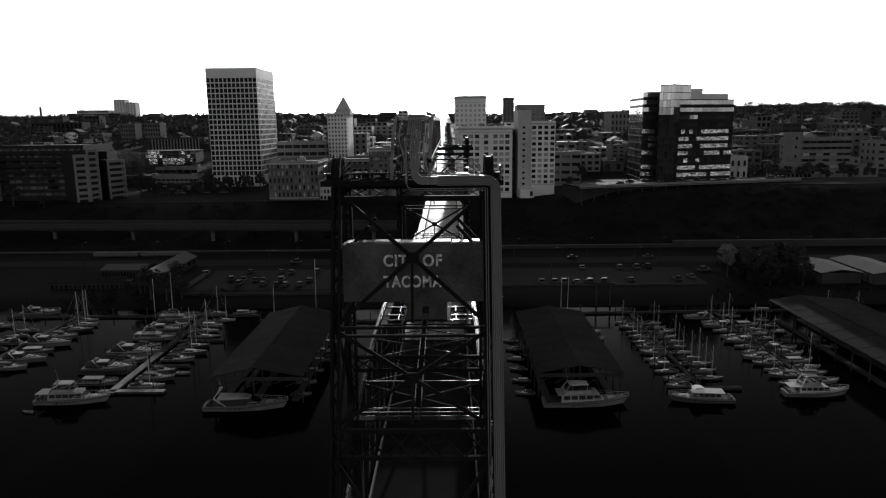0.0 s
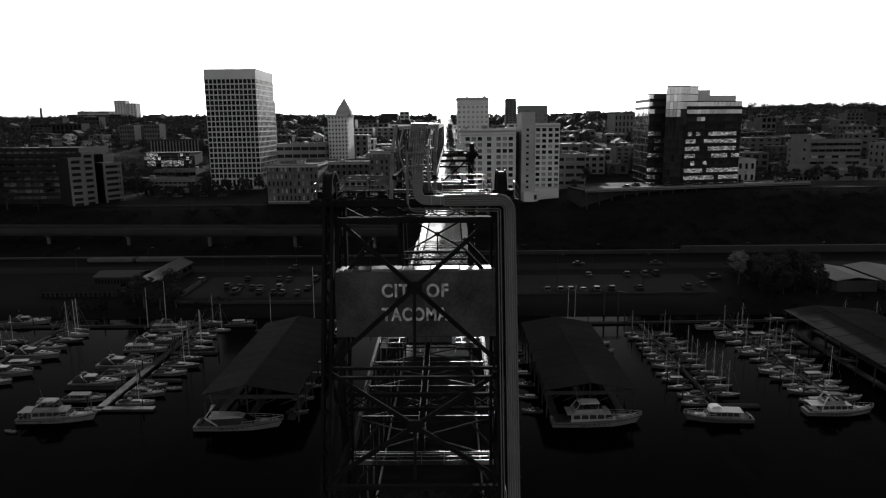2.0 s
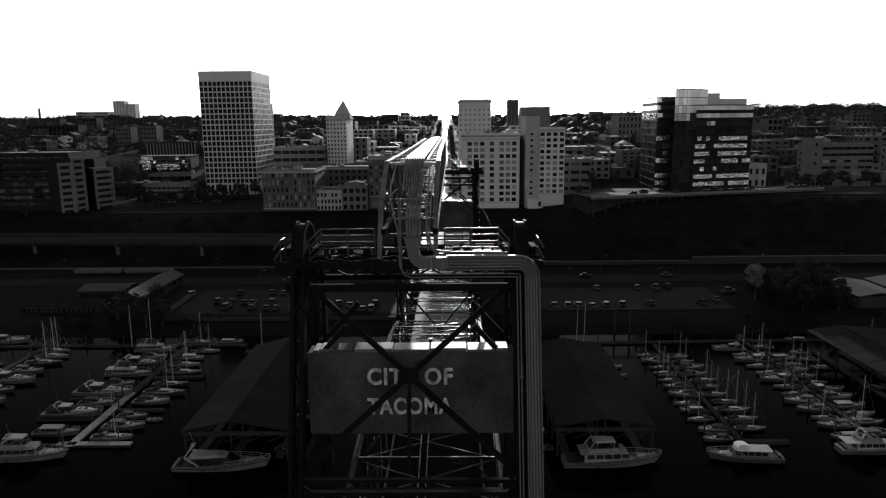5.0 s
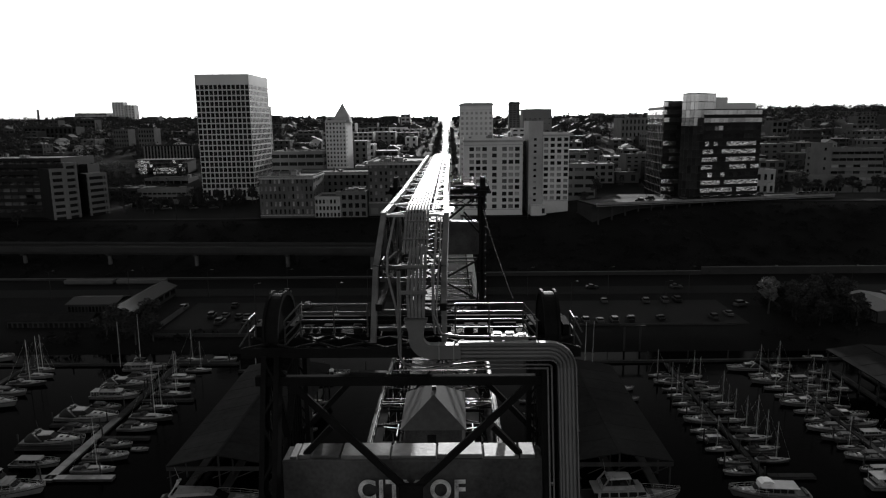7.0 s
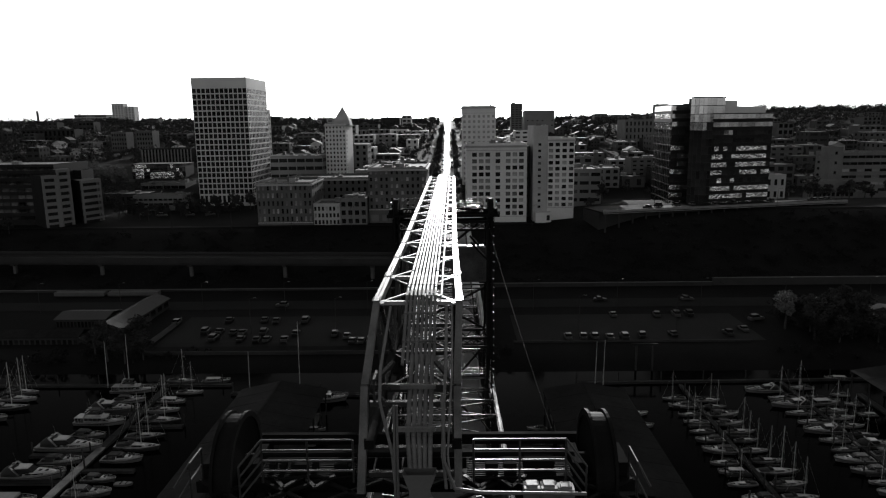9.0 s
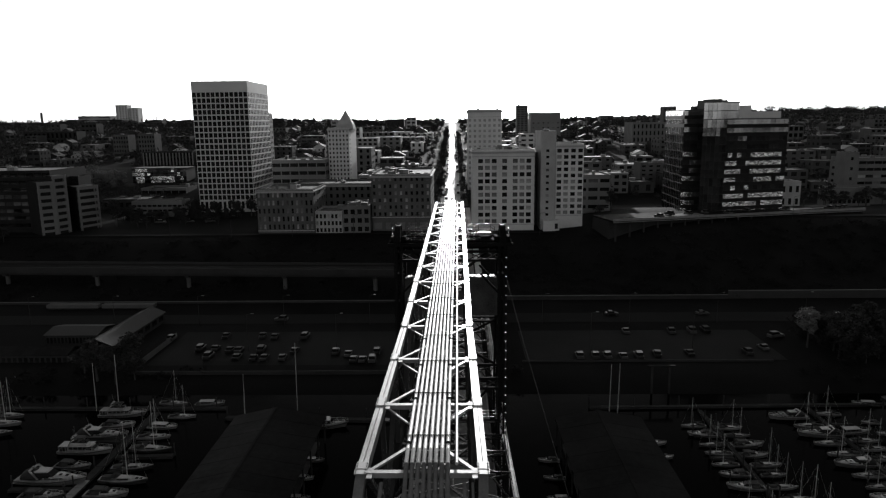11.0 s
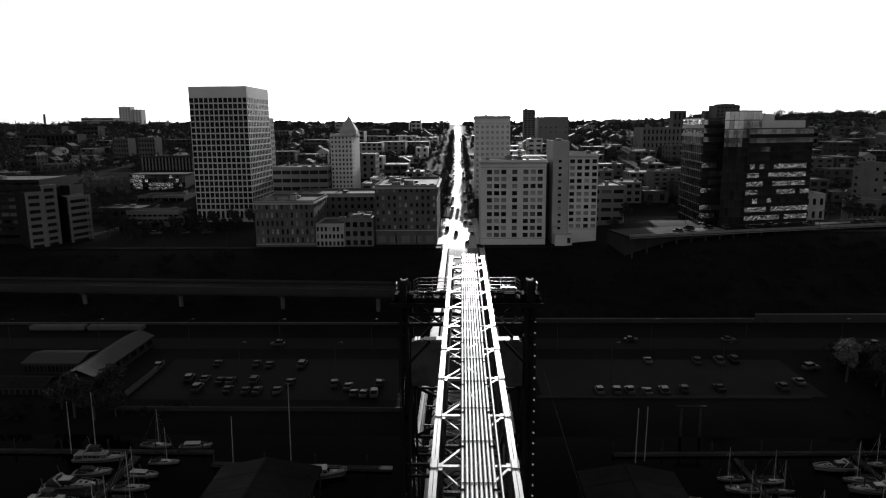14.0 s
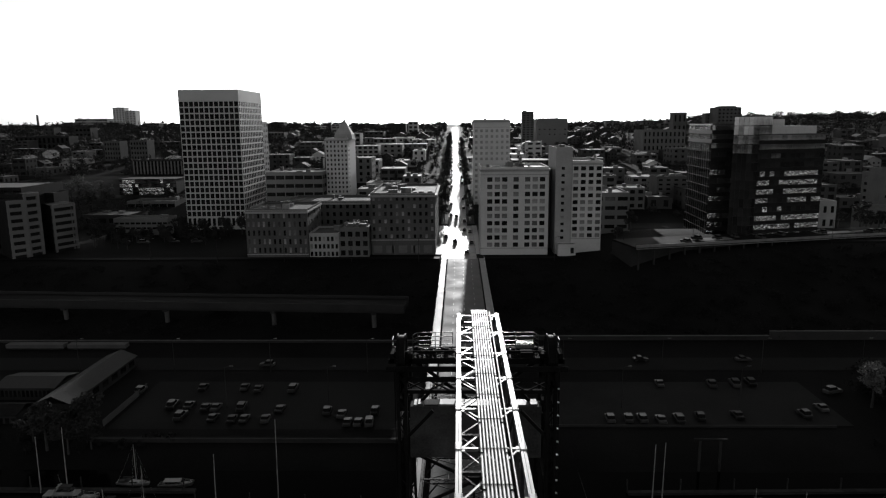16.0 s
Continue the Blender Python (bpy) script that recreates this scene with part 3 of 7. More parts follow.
for i, y in enumerate(nodes_y):
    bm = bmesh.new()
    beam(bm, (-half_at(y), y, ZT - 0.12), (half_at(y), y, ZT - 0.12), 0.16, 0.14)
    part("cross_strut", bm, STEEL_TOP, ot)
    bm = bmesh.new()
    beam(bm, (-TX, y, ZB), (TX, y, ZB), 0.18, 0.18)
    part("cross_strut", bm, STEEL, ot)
    if i < NP:
        for s in (-1, 1):
            bm = bmesh.new()
            hx = half_at(y) - 0.2
            up = 1 if i == 0 else -s
            beam(bm, (s * hx, y + up * 0.1, ZT - 0.1), (s * 0.25, y + up * STEP * 0.4, ZT - 0.1), 0.1, 0.06)
            if s < 0 and i:
                beam(bm, (s * hx, y - 0.1, ZT - 0.14), (s * 0.25, y - STEP * 0.4, ZT - 0.14), 0.06, 0.04)
            part("lateral", bm, STEEL_TOP, ot)
        bm = bmesh.new()
        beam(bm, (-TX, y, ZB), (TX, y + STEP, ZB), 0.1, 0.06)
        beam(bm, (TX, y, ZB), (-TX, y + STEP, ZB), 0.1, 0.06)
        part("lateral", bm, STEEL, ot)
for ya, slant, sg in ((-0.75, -0.39, 1), (64.4, 0.38, -1)):
    for z in (65.0, 64.5, 63.2, 62.5):
        bm = bmesh.new()
        y = ya - slant * (z - 65.0) if sg > 0 else ya + slant * (65.0 - z)
        beam(bm, (-TX, y, z), (TX, y, z), 0.16, 0.16)
        part("portal_strut", bm, STEEL, ot)
    for s in (-1, 1):
        bm = bmesh.new()
        beam(bm, (s * TX, ya, 65.0), (s * 0.7, ya + sg * 0.9, 65.5), 0.14, 0.1)
        beam(bm, (s * TX, ya, 64.9), (s * 0.7, ya - sg * 0.25, 64.4), 0.12, 0.1)
        part("knee_brace", bm, STEEL, ot)
        bm = bmesh.new()
        box(bm, s * TX - 0.04 - s * 0.16, s * TX + 0.04 - s * 0.16, ya - 0.4, ya + 0.4, 64.6, 65.4)
        part("gusset", bm, STEEL, ot)

# pipes along the top
pr = thing("pipe_bank", "bundle of pale parallel pipes along the overhead truss", "pipes")
for k in range(8):
    x = -0.41 + 0.149 * k
    bm = bmesh.new()
    pipe_run(bm, [(x, 3.0, 67.0), (x, 3.6, 67.08), (x, 60.4, 67.08), (x, 61.0, 66.95), (x, 64.8, 65.9)], 0.055, 10)
    part("pipe", bm, GALV, pr)
    bm = bmesh.new()
    pipe_run(bm, [(x, 3.0, 67.0), (x, 2.7, 66.82), (x, 0.1 + 0.12 * (k % 3), 65.42)], 0.056, 8)
    for y in (2.2, 1.0):
        tube(bm, (x, y - 0.05, 65.36 + y * 0.54), (x, y + 0.05, 65.42 + y * 0.54), 0.075, 8)
    part("riser", bm, RISER, pr, "dull riser pipe with couplings")
for k in range(5):
    x = -0.1 + 0.17 * k
    bm = bmesh.new()
    pipe_run(bm, [(x, 0.5, 65.6), (x, -1.2, 64.75), (x, -2.3, 64.0), (x * 0.85 + 0.08, -2.9, 63.3)], 0.07, 8)
    part("riser", bm, RISER, pr, "dull riser pipe with couplings")
for y, z in ((-0.9, 64.98), (-2.2, 64.15)):
    bm = bmesh.new()
    box(bm, -0.42, 0.72, y - 0.06, y + 0.06, z, z + 0.14)
    part("bracket", bm, RISER, pr)
for xa, xb, r in ((-1.0, -0.55, 0.05), (1.05, 0.95, 0.05), (1.25, 1.1, 0.035)):
    bm = bmesh.new()
    pipe_run(bm, [(xa, 2.6, 66.7), (xa, -1.2, 65.7), (xa * 0.95, -2.0, 65.0), (xb, -2.6, 63.6), (xb + 0.1, -2.8, 62.6)], r, 7)
    part("conduit", bm, RISER, pr)
for i in range(20):
    y = Y0 + 1.4 + i * 2.9
    bm = bmesh.new()
    beam(bm, (-0.48, y, 67.142), (0.71, y, 67.142), 0.03, 0.014)
    for k in range(9):
        beam(bm, (-0.4845 + 0.149 * k, y, 67.0), (-0.4845 + 0.149 * k, y, 67.142), 0.03, 0.03, up=(0, 1, 0))
    beam(bm, (-0.55, y, 66.97), (0.78, y, 66.97), 0.08, 0.07)
    part("pipe_clamp", bm, STEEL_DARK, pr)
bm = bmesh.new()
pipe_run(bm, [(0.86, 3.0, 67.0), (0.86, 60.6, 67.0)], 0.042, 8)
part("conduit", bm, GALV, pr)
for i in range(20):
    y = Y0 + 1.0 + i * 2.9
    for x, w in ((-0.41, 0.075), (0.633, 0.075)):
        bm = bmesh.new()
        tube(bm, (x, y - 0.05, 67.08), (x, y + 0.05, 67.08), w, 8)
        part("pipe_coupling", bm, STEEL_DARK, pr)


# duct: down from the pipes, round the bend, across and down the leg
def sweep(bm, pts, half_w, ya, yb):
    """A flat duct in the x-z plane, between ya and yb."""
    rows = []
    for i, (x, z) in enumerate(pts):
        a, b = Vector(pts[max(0, i - 1)]), Vector(pts[min(len(pts) - 1, i + 1)])
        d = (b - a).normalized()
        nrm = Vector((-d.y, d.x))
        rows.append([bm.verts.new((x + nrm.x * k * half_w, y, z + nrm.y * k * half_w)) for k, y in ((-1, ya), (1, ya), (1, yb), (-1, yb))])
    for r, q in zip(rows, rows[1:]):
        for i in range(4):
            bm.faces.new((r[i], r[(i + 1) % 4], q[(i + 1) % 4], q[i]))
    bm.faces.new(rows[0][::-1]), bm.faces.new(rows[-1])


dz = 62.0
dt = thing("service_duct", "pale sheet-metal duct and conduits bending down the tower leg", "duct", "", (0, -0.3, 0))
bend = [(0.28, 62.85), (0.28, 62.65)] + [(0.28 + 0.62 * (1 - math.cos(a)), dz + 0.62 - 0.62 * math.sin(a)) for a in [math.pi / 2 * i / 8 for i in range(9)]] + [(2.1, dz)]
bm = bmesh.new()
sweep(bm, bend, 0.3, -3.05, -2.65)
part("cover", bm, DUCT, dt, "smooth pale sheet-metal cover")
for xj in (0.9, 1.5):
    bm = bmesh.new()
    box(bm, xj + 0.3, xj + 0.33, -3.07, -2.63, dz - 0.32, dz + 0.32)
    part("seam", bm, STEEL_TOP, dt)
bm = bmesh.new()
rows = [[bm.verts.new((0.28 + k * w, y, z)) for k, y in ((-1, -3.05), (1, -3.05), (1, -2.6), (-1, -2.6))] for w, z in ((0.48, 63.35), (0.3, 62.85))]
for i in range(4):
    bm.faces.new((rows[0][i], rows[0][(i + 1) % 4], rows[1][(i + 1) % 4], rows[1][i]))
part("funnel", bm, DUCT, dt)
RT = 6.45
LEANY = (14.5 - 2.3) / (61.6 - 18.0)


def down(x, off):
    """Corner run from the crossbeam to the leg foot at that offset."""
    c = 0.75 - off
    pts = [(2.0, -2.85, dz - off), (RT - 0.75, -2.85, dz - off)]
    for i in range(1, 7):
        a = math.pi / 2 * i / 6
        pts.append((RT - 0.75 + c * math.sin(a), -2.85, dz - 0.75 + c * math.cos(a)))
    pts.append((RT - off, -2.85 - LEANY * (dz - 0.75 - 18), 18.0))
    return pts


for off in (-0.24, -0.08, 0.08, 0.24):
    bm = bmesh.new()
    pipe_run(bm, down(0, off), 0.085, 8)
    part("pipe", bm, DUCT, dt)
bm = bmesh.new()
for off in (-0.36, 0.36):
    pts = down(0, off)
    for p, q in zip(pts, pts[1:]):
        beam(bm, (p[0], p[1] - 0.05, p[2]), (q[0], q[1] - 0.05, q[2]), 0.05, 0.3, up=(0, 1, 0))
part("tray", bm, DUCT, dt)
for off in (0.62, 0.78):
    bm = bmesh.new()
    pts = [(-0.75 + off * 0.5, -2.6, 65.3), (-0.75 + off * 0.5, -2.85, dz - off + 0.5), (-0.6 + off * 0.5, -2.85, dz - off + 0.12), (-0.25 + off * 0.5, -2.85, dz - off)] + down(0, off)[1:]
    pipe_run(bm, pts, 0.04, 6)
    part("conduit", bm, DUCT, dt)
for k in range(24):
    z = 60.5 - k * 1.8
    y = -2.85 - LEANY * (dz - 0.75 - z)
    bm = bmesh.new()
    beam(bm, (RT - 0.95, y + 0.12, z), (RT + 0.5, y + 0.12, z), 0.08, 0.08)
    part("bracket", bm, STEEL_DARK, dt)
bm = bmesh.new()
pipe_run(bm, [(0.95, -2.0, 65.4), (1.0, -2.4, 63.4), (1.3, -2.5, 62.6), (2.1, -2.55, 62.5), (5.2, -2.55, 62.45)], 0.055, 6)
part("hose", bm, DUCT, dt)

# stay cable between the towers
st = thing("stay_cable", "thin slack cable strung between the two towers", "cable")
bm = bmesh.new()
pts = []
for i in range(41):
    k = i / 40
    pts.append((4.42 + (5.75 - 4.42) * k, -0.9 + 68.0 * k, 63.6 + (60.8 - 63.6) * k - 1.6 * 4 * k * (1 - k) * 0.35))
pipe_run(bm, pts, 0.01, 4)
for i in range(0, 41, 2):
    box(bm, pts[i][0] - 0.025, pts[i][0] + 0.025, pts[i][1] - 0.04, pts[i][1] + 0.04, pts[i][2] - 0.025, pts[i][2] + 0.025)
part("strand", bm, STEEL_DARK, st)

# --- deck, lift span and approaches ---
def deck_z(y):
    return lerp_table(y, [(-400, 20.5), (-60, 25.8), (0, 27.3), (65, 27.6), (102, 27.7), (180, 28.4), (270, 29.4)])


def ribbon(bm, xa, xb, lift, thick, ya, yb, n):
    """One unbroken band that follows the deck's slope."""
    rows = []
    for i in range(n + 1):
        y = ya + (yb - ya) * i / n
        z = deck_z(y) + lift
        rows.append([bm.verts.new(v) for v in ((xa, y, z), (xb, y, z), (xb, y, z - thick), (xa, y, z - thick))])
    for r, q in zip(rows, rows[1:]):
        for i in range(4):
            bm.faces.new((r[i], r[(i + 1) % 4], q[(i + 1) % 4], q[i]))
    bm.faces.new(rows[0][::-1]), bm.faces.new(rows[-1])


def deck(name, label, ya, yb, surface=ROADM):
    d = thing(name, label, "bridge deck")
    n = max(1, int((yb - ya) / 6))
    bm = bmesh.new()
    rows = []
    for i in range(n + 1):
        y = ya + (yb - ya) * i / n
        z = deck_z(y)
        rows.append([bm.verts.new(v) for v in ((-5.75, y, z), (5.75, y, z), (5.75, y, z - 0.5), (-5.75, y, z - 0.5))])
    for r, q in zip(rows, rows[1:]):
        for i in range(4):
            bm.faces.new((r[i], r[(i + 1) % 4], q[(i + 1) % 4], q[i]))
    bm.faces.new(rows[0][::-1]), bm.faces.new(rows[-1])
    part("roadway", bm, surface, d)
    for s in (-1, 1):
        for nm, x, w, dz_, th, m in (("walkway", 7.25, 1.9, 0.22, 0.35, WALKM if surface is DECKC else CONC), ("kerb", 5.72, 0.18, 0.5, 0.5, PAVE), ("girder", 5.4, 0.4, -0.55, 1.3, STEEL_DARK)):
            bm = bmesh.new()
            ribbon(bm, s * x - w / 2, s * x + w / 2, dz_, th, ya, yb, n)
            part(nm, bm, m, d)
        bm = bmesh.new()
        for i in range(n):
            y, y2 = ya + (yb - ya) * i / n, ya + (yb - ya) * (i + 1) / n
            rail_panel(bm, (s * 8.1, y, deck_z(y) + 0.2), (s * 8.1, y2, deck_z(y2) + 0.2), n=3)
        part("railing", bm, STEEL_TOP, d)
    for i in range(n if surface is DECKC else 0):
        y = ya + (yb - ya) * (i + 0.3) / n
        y2 = y + 3.0
        for x, ye in ((0.0, y2), (-3.1, y + 2.0), (3.1, y + 2.0)):
            bm = bmesh.new()
            beam(bm, (x, y, deck_z(y) + 0.006), (x, ye, deck_z(ye) + 0.006), 0.14, 0.012)
            part("lane_line", bm, LINE, d)
    return d


GRATING = mat("steel_grating", 0.005, 0.9, 0.0, 0.4, 0.5, 0.3, spec=0.01)
deck("bridge_deck", "dark open steel grating deck of the lift span", 3.2, 61.8, GRATING)
# Same roadway as the city deck, darkened in colour where no glare shows.
deck("bridge_deck", "dark deck of the shore approach", -160, 3.0, GRATING)
deck("bridge_deck", "worn pale concrete deck running on to the city", 62.0, 267.5, DECKC)


def through_truss(name, label, ya, yb, chord_z, panels, ends=False):
    t = thing(name, label, "bridge truss", "bridge trusses")
    ys = [ya + (yb - ya) * i / panels for i in range(panels + 1)]
    top = [i for i in range(panels + 1) if ends or 0 < i < panels]
    for s in (-1, 1):
        X = s * 6.1
        for i in range(panels):
            bm = bmesh.new()
            beam(bm, (X, ys[i], deck_z(ys[i]) - 0.6), (X, ys[i + 1], deck_z(ys[i + 1]) - 0.6), 0.45, 0.5)
            part("bottom_chord", bm, STEEL_DARK, t)
            za = chord_z(ys[i]) if i in top else deck_z(ys[i])
            zb = chord_z(ys[i + 1]) if i + 1 in top else deck_z(ys[i + 1])
            bm = bmesh.new()
            beam(bm, (X, ys[i], za), (X, ys[i + 1], zb), 0.24, 0.06)
            for e in (-0.22, 0.22):
                beam(bm, (X + e, ys[i], za - 0.24), (X + e, ys[i + 1], zb - 0.24), 0.05, 0.42)
            for k in range(7):
                u = (k + 0.5) / 7
                p = (ys[i] + (ys[i + 1] - ys[i]) * u, za + (zb - za) * u - 0.05)
                beam(bm, (X - 0.2, *p), (X + 0.2, *p), 0.12, 0.03)
            part("top_chord", bm, CHORD, t)
        for i in top:
            bm = bmesh.new()
            zt = chord_z(ys[i])
            for e in (-0.16, 0.16):
                beam(bm, (X, ys[i] + e, deck_z(ys[i]) - 0.5), (X, ys[i] + e, zt - 0.2), 0.3, 0.06, up=(0, 1, 0))
            for k in range(14):
                z = deck_z(ys[i]) + (zt - deck_z(ys[i])) * k / 14
                beam(bm, (X, ys[i] - 0.16 * (-1) ** k, z), (X, ys[i] + 0.16 * (-1) ** k, z + (zt - deck_z(ys[i])) / 14), 0.08, 0.04)
            part("post", bm, STEEL_DARK, t)
            if i + 1 in top:
                bm = bmesh.new()
                a, b = (deck_z(ys[i]), chord_z(ys[i + 1])) if i < panels / 2 else (chord_z(ys[i]), deck_z(ys[i + 1]))
                beam(bm, (X, ys[i], a), (X, ys[i + 1], b), 0.3, 0.2)
                part("diagonal", bm, STEEL_DARK, t)
    for i in top:
        zt = chord_z(ys[i])
        bm = bmesh.new()
        lattice(bm, (-6.1, ys[i], zt - 0.35), (6.1, ys[i], zt - 0.35), 0.55, (0, 0, 1), 0.12, 0.06, 10)
        part("cross_strut", bm, STEEL_DARK, t)
        bm = bmesh.new()
        beam(bm, (-5.8, ys[i], zt - 0.0), (5.8, ys[i], zt - 0.0), 0.14, 0.03)
        part("strut_plate", bm, STEEL, t)
        for s in (-1, 1):
            bm = bmesh.new()
            beam(bm, (s * 6.0, ys[i], zt - 3.0), (s * 4.2, ys[i], zt - 0.7), 0.2, 0.16)
            part("knee_brace", bm, STEEL, t)
            if i + 1 in top:
                bm = bmesh.new()
                beam(bm, (s * 6.0, ys[i], chord_z(ys[i]) - 0.25), (-s * 6.0, ys[i + 1], chord_z(ys[i + 1]) - 0.25 - 0.06 * s), 0.05, 0.12)
                part("lateral", bm, STEEL, t)
    return t


lift_z = lambda y: 42.0 - 2.3 * ((y - 32.5) / 28.0) ** 2
through_truss("lift_truss", "weathered steel through truss of the lift span", 4.4, 60.6, lift_z, 10, True)
through_truss("approach_truss", "dark steel approach truss on the city side", 77.0, 128.0, lambda y: deck_z(y) + 9.5, 8)
through_truss("approach_truss", "dark steel approach truss on the open water side", -64.0, -13.0, lambda y: deck_z(y) + 9.5, 8)
for y in (103, 129, 156, 183, 208, 230, 248):
    pz = deck_z(y)
    g = height(0, y) - 1
    pt = thing("bridge_pier", "dark concrete and steel trestle pier under the approach", "bridge pier", "approach piers", (0, y, 0))
    for s in (-1, 1):
        one_box("column", CONC, s * 5 - 0.6, s * 5 + 0.6, -0.6, 0.6, g, pz - 1.8, pt)
    one_box("cap", CONC, -6.4, 6.4, -0.7, 0.7, pz - 2.7, pz - 1.8, pt)
for y in (-13, -64, -110):
    pz = deck_z(y)
    pt = thing("bridge_pier", "dark concrete pier standing in the water", "bridge pier", "approach piers", (0, y - 4.5, 0))
    for s in (-1, 1):
        one_box("column", CONC, s * 5 - 0.8, s * 5 + 0.8, -0.8, 0.8, 7, pz - 1.8, pt)
    one_box("cap", CONC, -6.6, 6.6, -0.9, 0.9, pz - 2.7, pz - 1.8, pt)

# catwalk along the top of the lift span
cw = thing("catwalk", "narrow dark steel catwalk with rails on top of the lift span", "catwalk")
for ya, yb in ((4.6, 15.4), (15.4, 26.1)):
    za, zb = lift_z(ya) + 0.12, lift_z(yb) + 0.12
    bm = bmesh.new()
    beam(bm, (-0.2, ya, za), (-0.2, yb, zb), 0.6, 0.06)
    part("floor", bm, GRATING, cw)
    for x in (-0.5, 0.1):
        bm = bmesh.new()
        rail_panel(bm, (x, ya, za), (x, yb, zb), n=4, r=0.03)
        part("railing", bm, STEEL, cw)
# machinery house on the lift span
mh = thing("machinery_house", "small hip-roofed machinery house on the lift span", "machinery house")
bm = bmesh.new()
box(bm, -2.6, 2.5, 26.7, 34.3, 42.0, 44.4)
part("wall", bm, CW, mh)
bm = bmesh.new()
e = [bm.verts.new(v) for v in ((-3.0, 26.2, 44.35), (2.9, 26.2, 44.35), (2.9, 34.8, 44.35), (-3.0, 34.8, 44.35))]
r = [bm.verts.new(v) for v in ((-0.05, 29.1, 46.5), (-0.05, 31.9, 46.5))]
for f in ((e[0], e[1], r[0]), (e[1], e[2], r[1], r[0]), (e[2], e[3], r[1]), (e[3], e[0], r[0], r[1]), (e[3], e[2], e[1], e[0])):
    bm.faces.new(f)
part("roof", bm, ROOFD, mh, "weathered metal hip roof")
one_box("window", GLASSD, -0.6, 0.2, 26.64, 26.69, 42.8, 43.7, mh)
one_box("vent", STEEL, -0.25, 0.15, 30.3, 30.7, 46.4, 46.8, mh)
bm = bmesh.new()
box(bm, -3.0, 2.9, 26.2, 34.8, 41.86, 41.99)
part("floor", bm, STEEL_DARK, mh)
for s in (-1, 1):
    one_box("walkway", STEEL_DARK, s * 5.35 - 0.45, s * 5.35 + 0.45, 24.8, 36.2, 41.86, 41.97, mh)
    for y in (25.0, 28.8, 32.6, 36.0):
        one_box("bearer", STEEL_DARK, min(s * 4.9, s * 3.0), max(s * 4.9, s * 3.0), y - 0.12, y + 0.12, 41.7, 41.95, mh)
    for y in (26.6, 30.2):
        bm = bmesh.new()
        tube(bm, (s * 3.0, y, 42.6), (s * 4.9, y + 0.4, 42.6), 0.05, 6)
        tube(bm, (s * 3.6, y - 0.9, 42.3), (s * 3.6, y + 1.6, 42.3), 0.07, 6)
        part("conduit", bm, GALV, mh)
bm = bmesh.new()
for s in (-1, 1):
    rail_panel(bm, (s * 5.7, 24.9, 42.0), (s * 5.7, 36.1, 42.0))
    rail_panel(bm, (s * 5.7, 24.9, 42.0), (s * 3.1, 24.9, 42.0))
    rail_panel(bm, (s * 5.7, 36.1, 42.0), (s * 3.1, 36.1, 42.0))
part("railing", bm, RAIL, mh)


# ---------- the city ----------
PANES = {}


def pane_mesh(w, h, material):
    key = (round(w, 2), round(h, 2), material.name)
    if key not in PANES:
        bm = bmesh.new()
        box(bm, -w / 2, w / 2, -0.03, 0.03, -h / 2, h / 2)
        PANES[key] = mesh_of("window", bm, material)
    return PANES[key]


def rooftop(b, x0, x1, y0, y1, z, seed, n=4, material=None):
    """Plant boxes, vents and pipes that stand on a roof."""
    r = random.Random(seed)
    for i in range(n):
        w, d, h = r.uniform(0.8, 3.6), r.uniform(0.8, 3.2), r.uniform(0.5, 2.2)
        if x1 - x0 < w + 3 or y1 - y0 < d + 3:
            continue
        x, y = r.uniform(x0 + 1, x1 - w - 1), r.uniform(y0 + 1, y1 - d - 1)
        bm = bmesh.new()
        box(bm, x, x + w, y, y + d, z, z + h)
        box(bm, x - 0.1, x + w + 0.1, y - 0.1, y + d + 0.1, z + h, z + h + 0.12)
        part("roof_plant", bm, material or ROOFM, b)


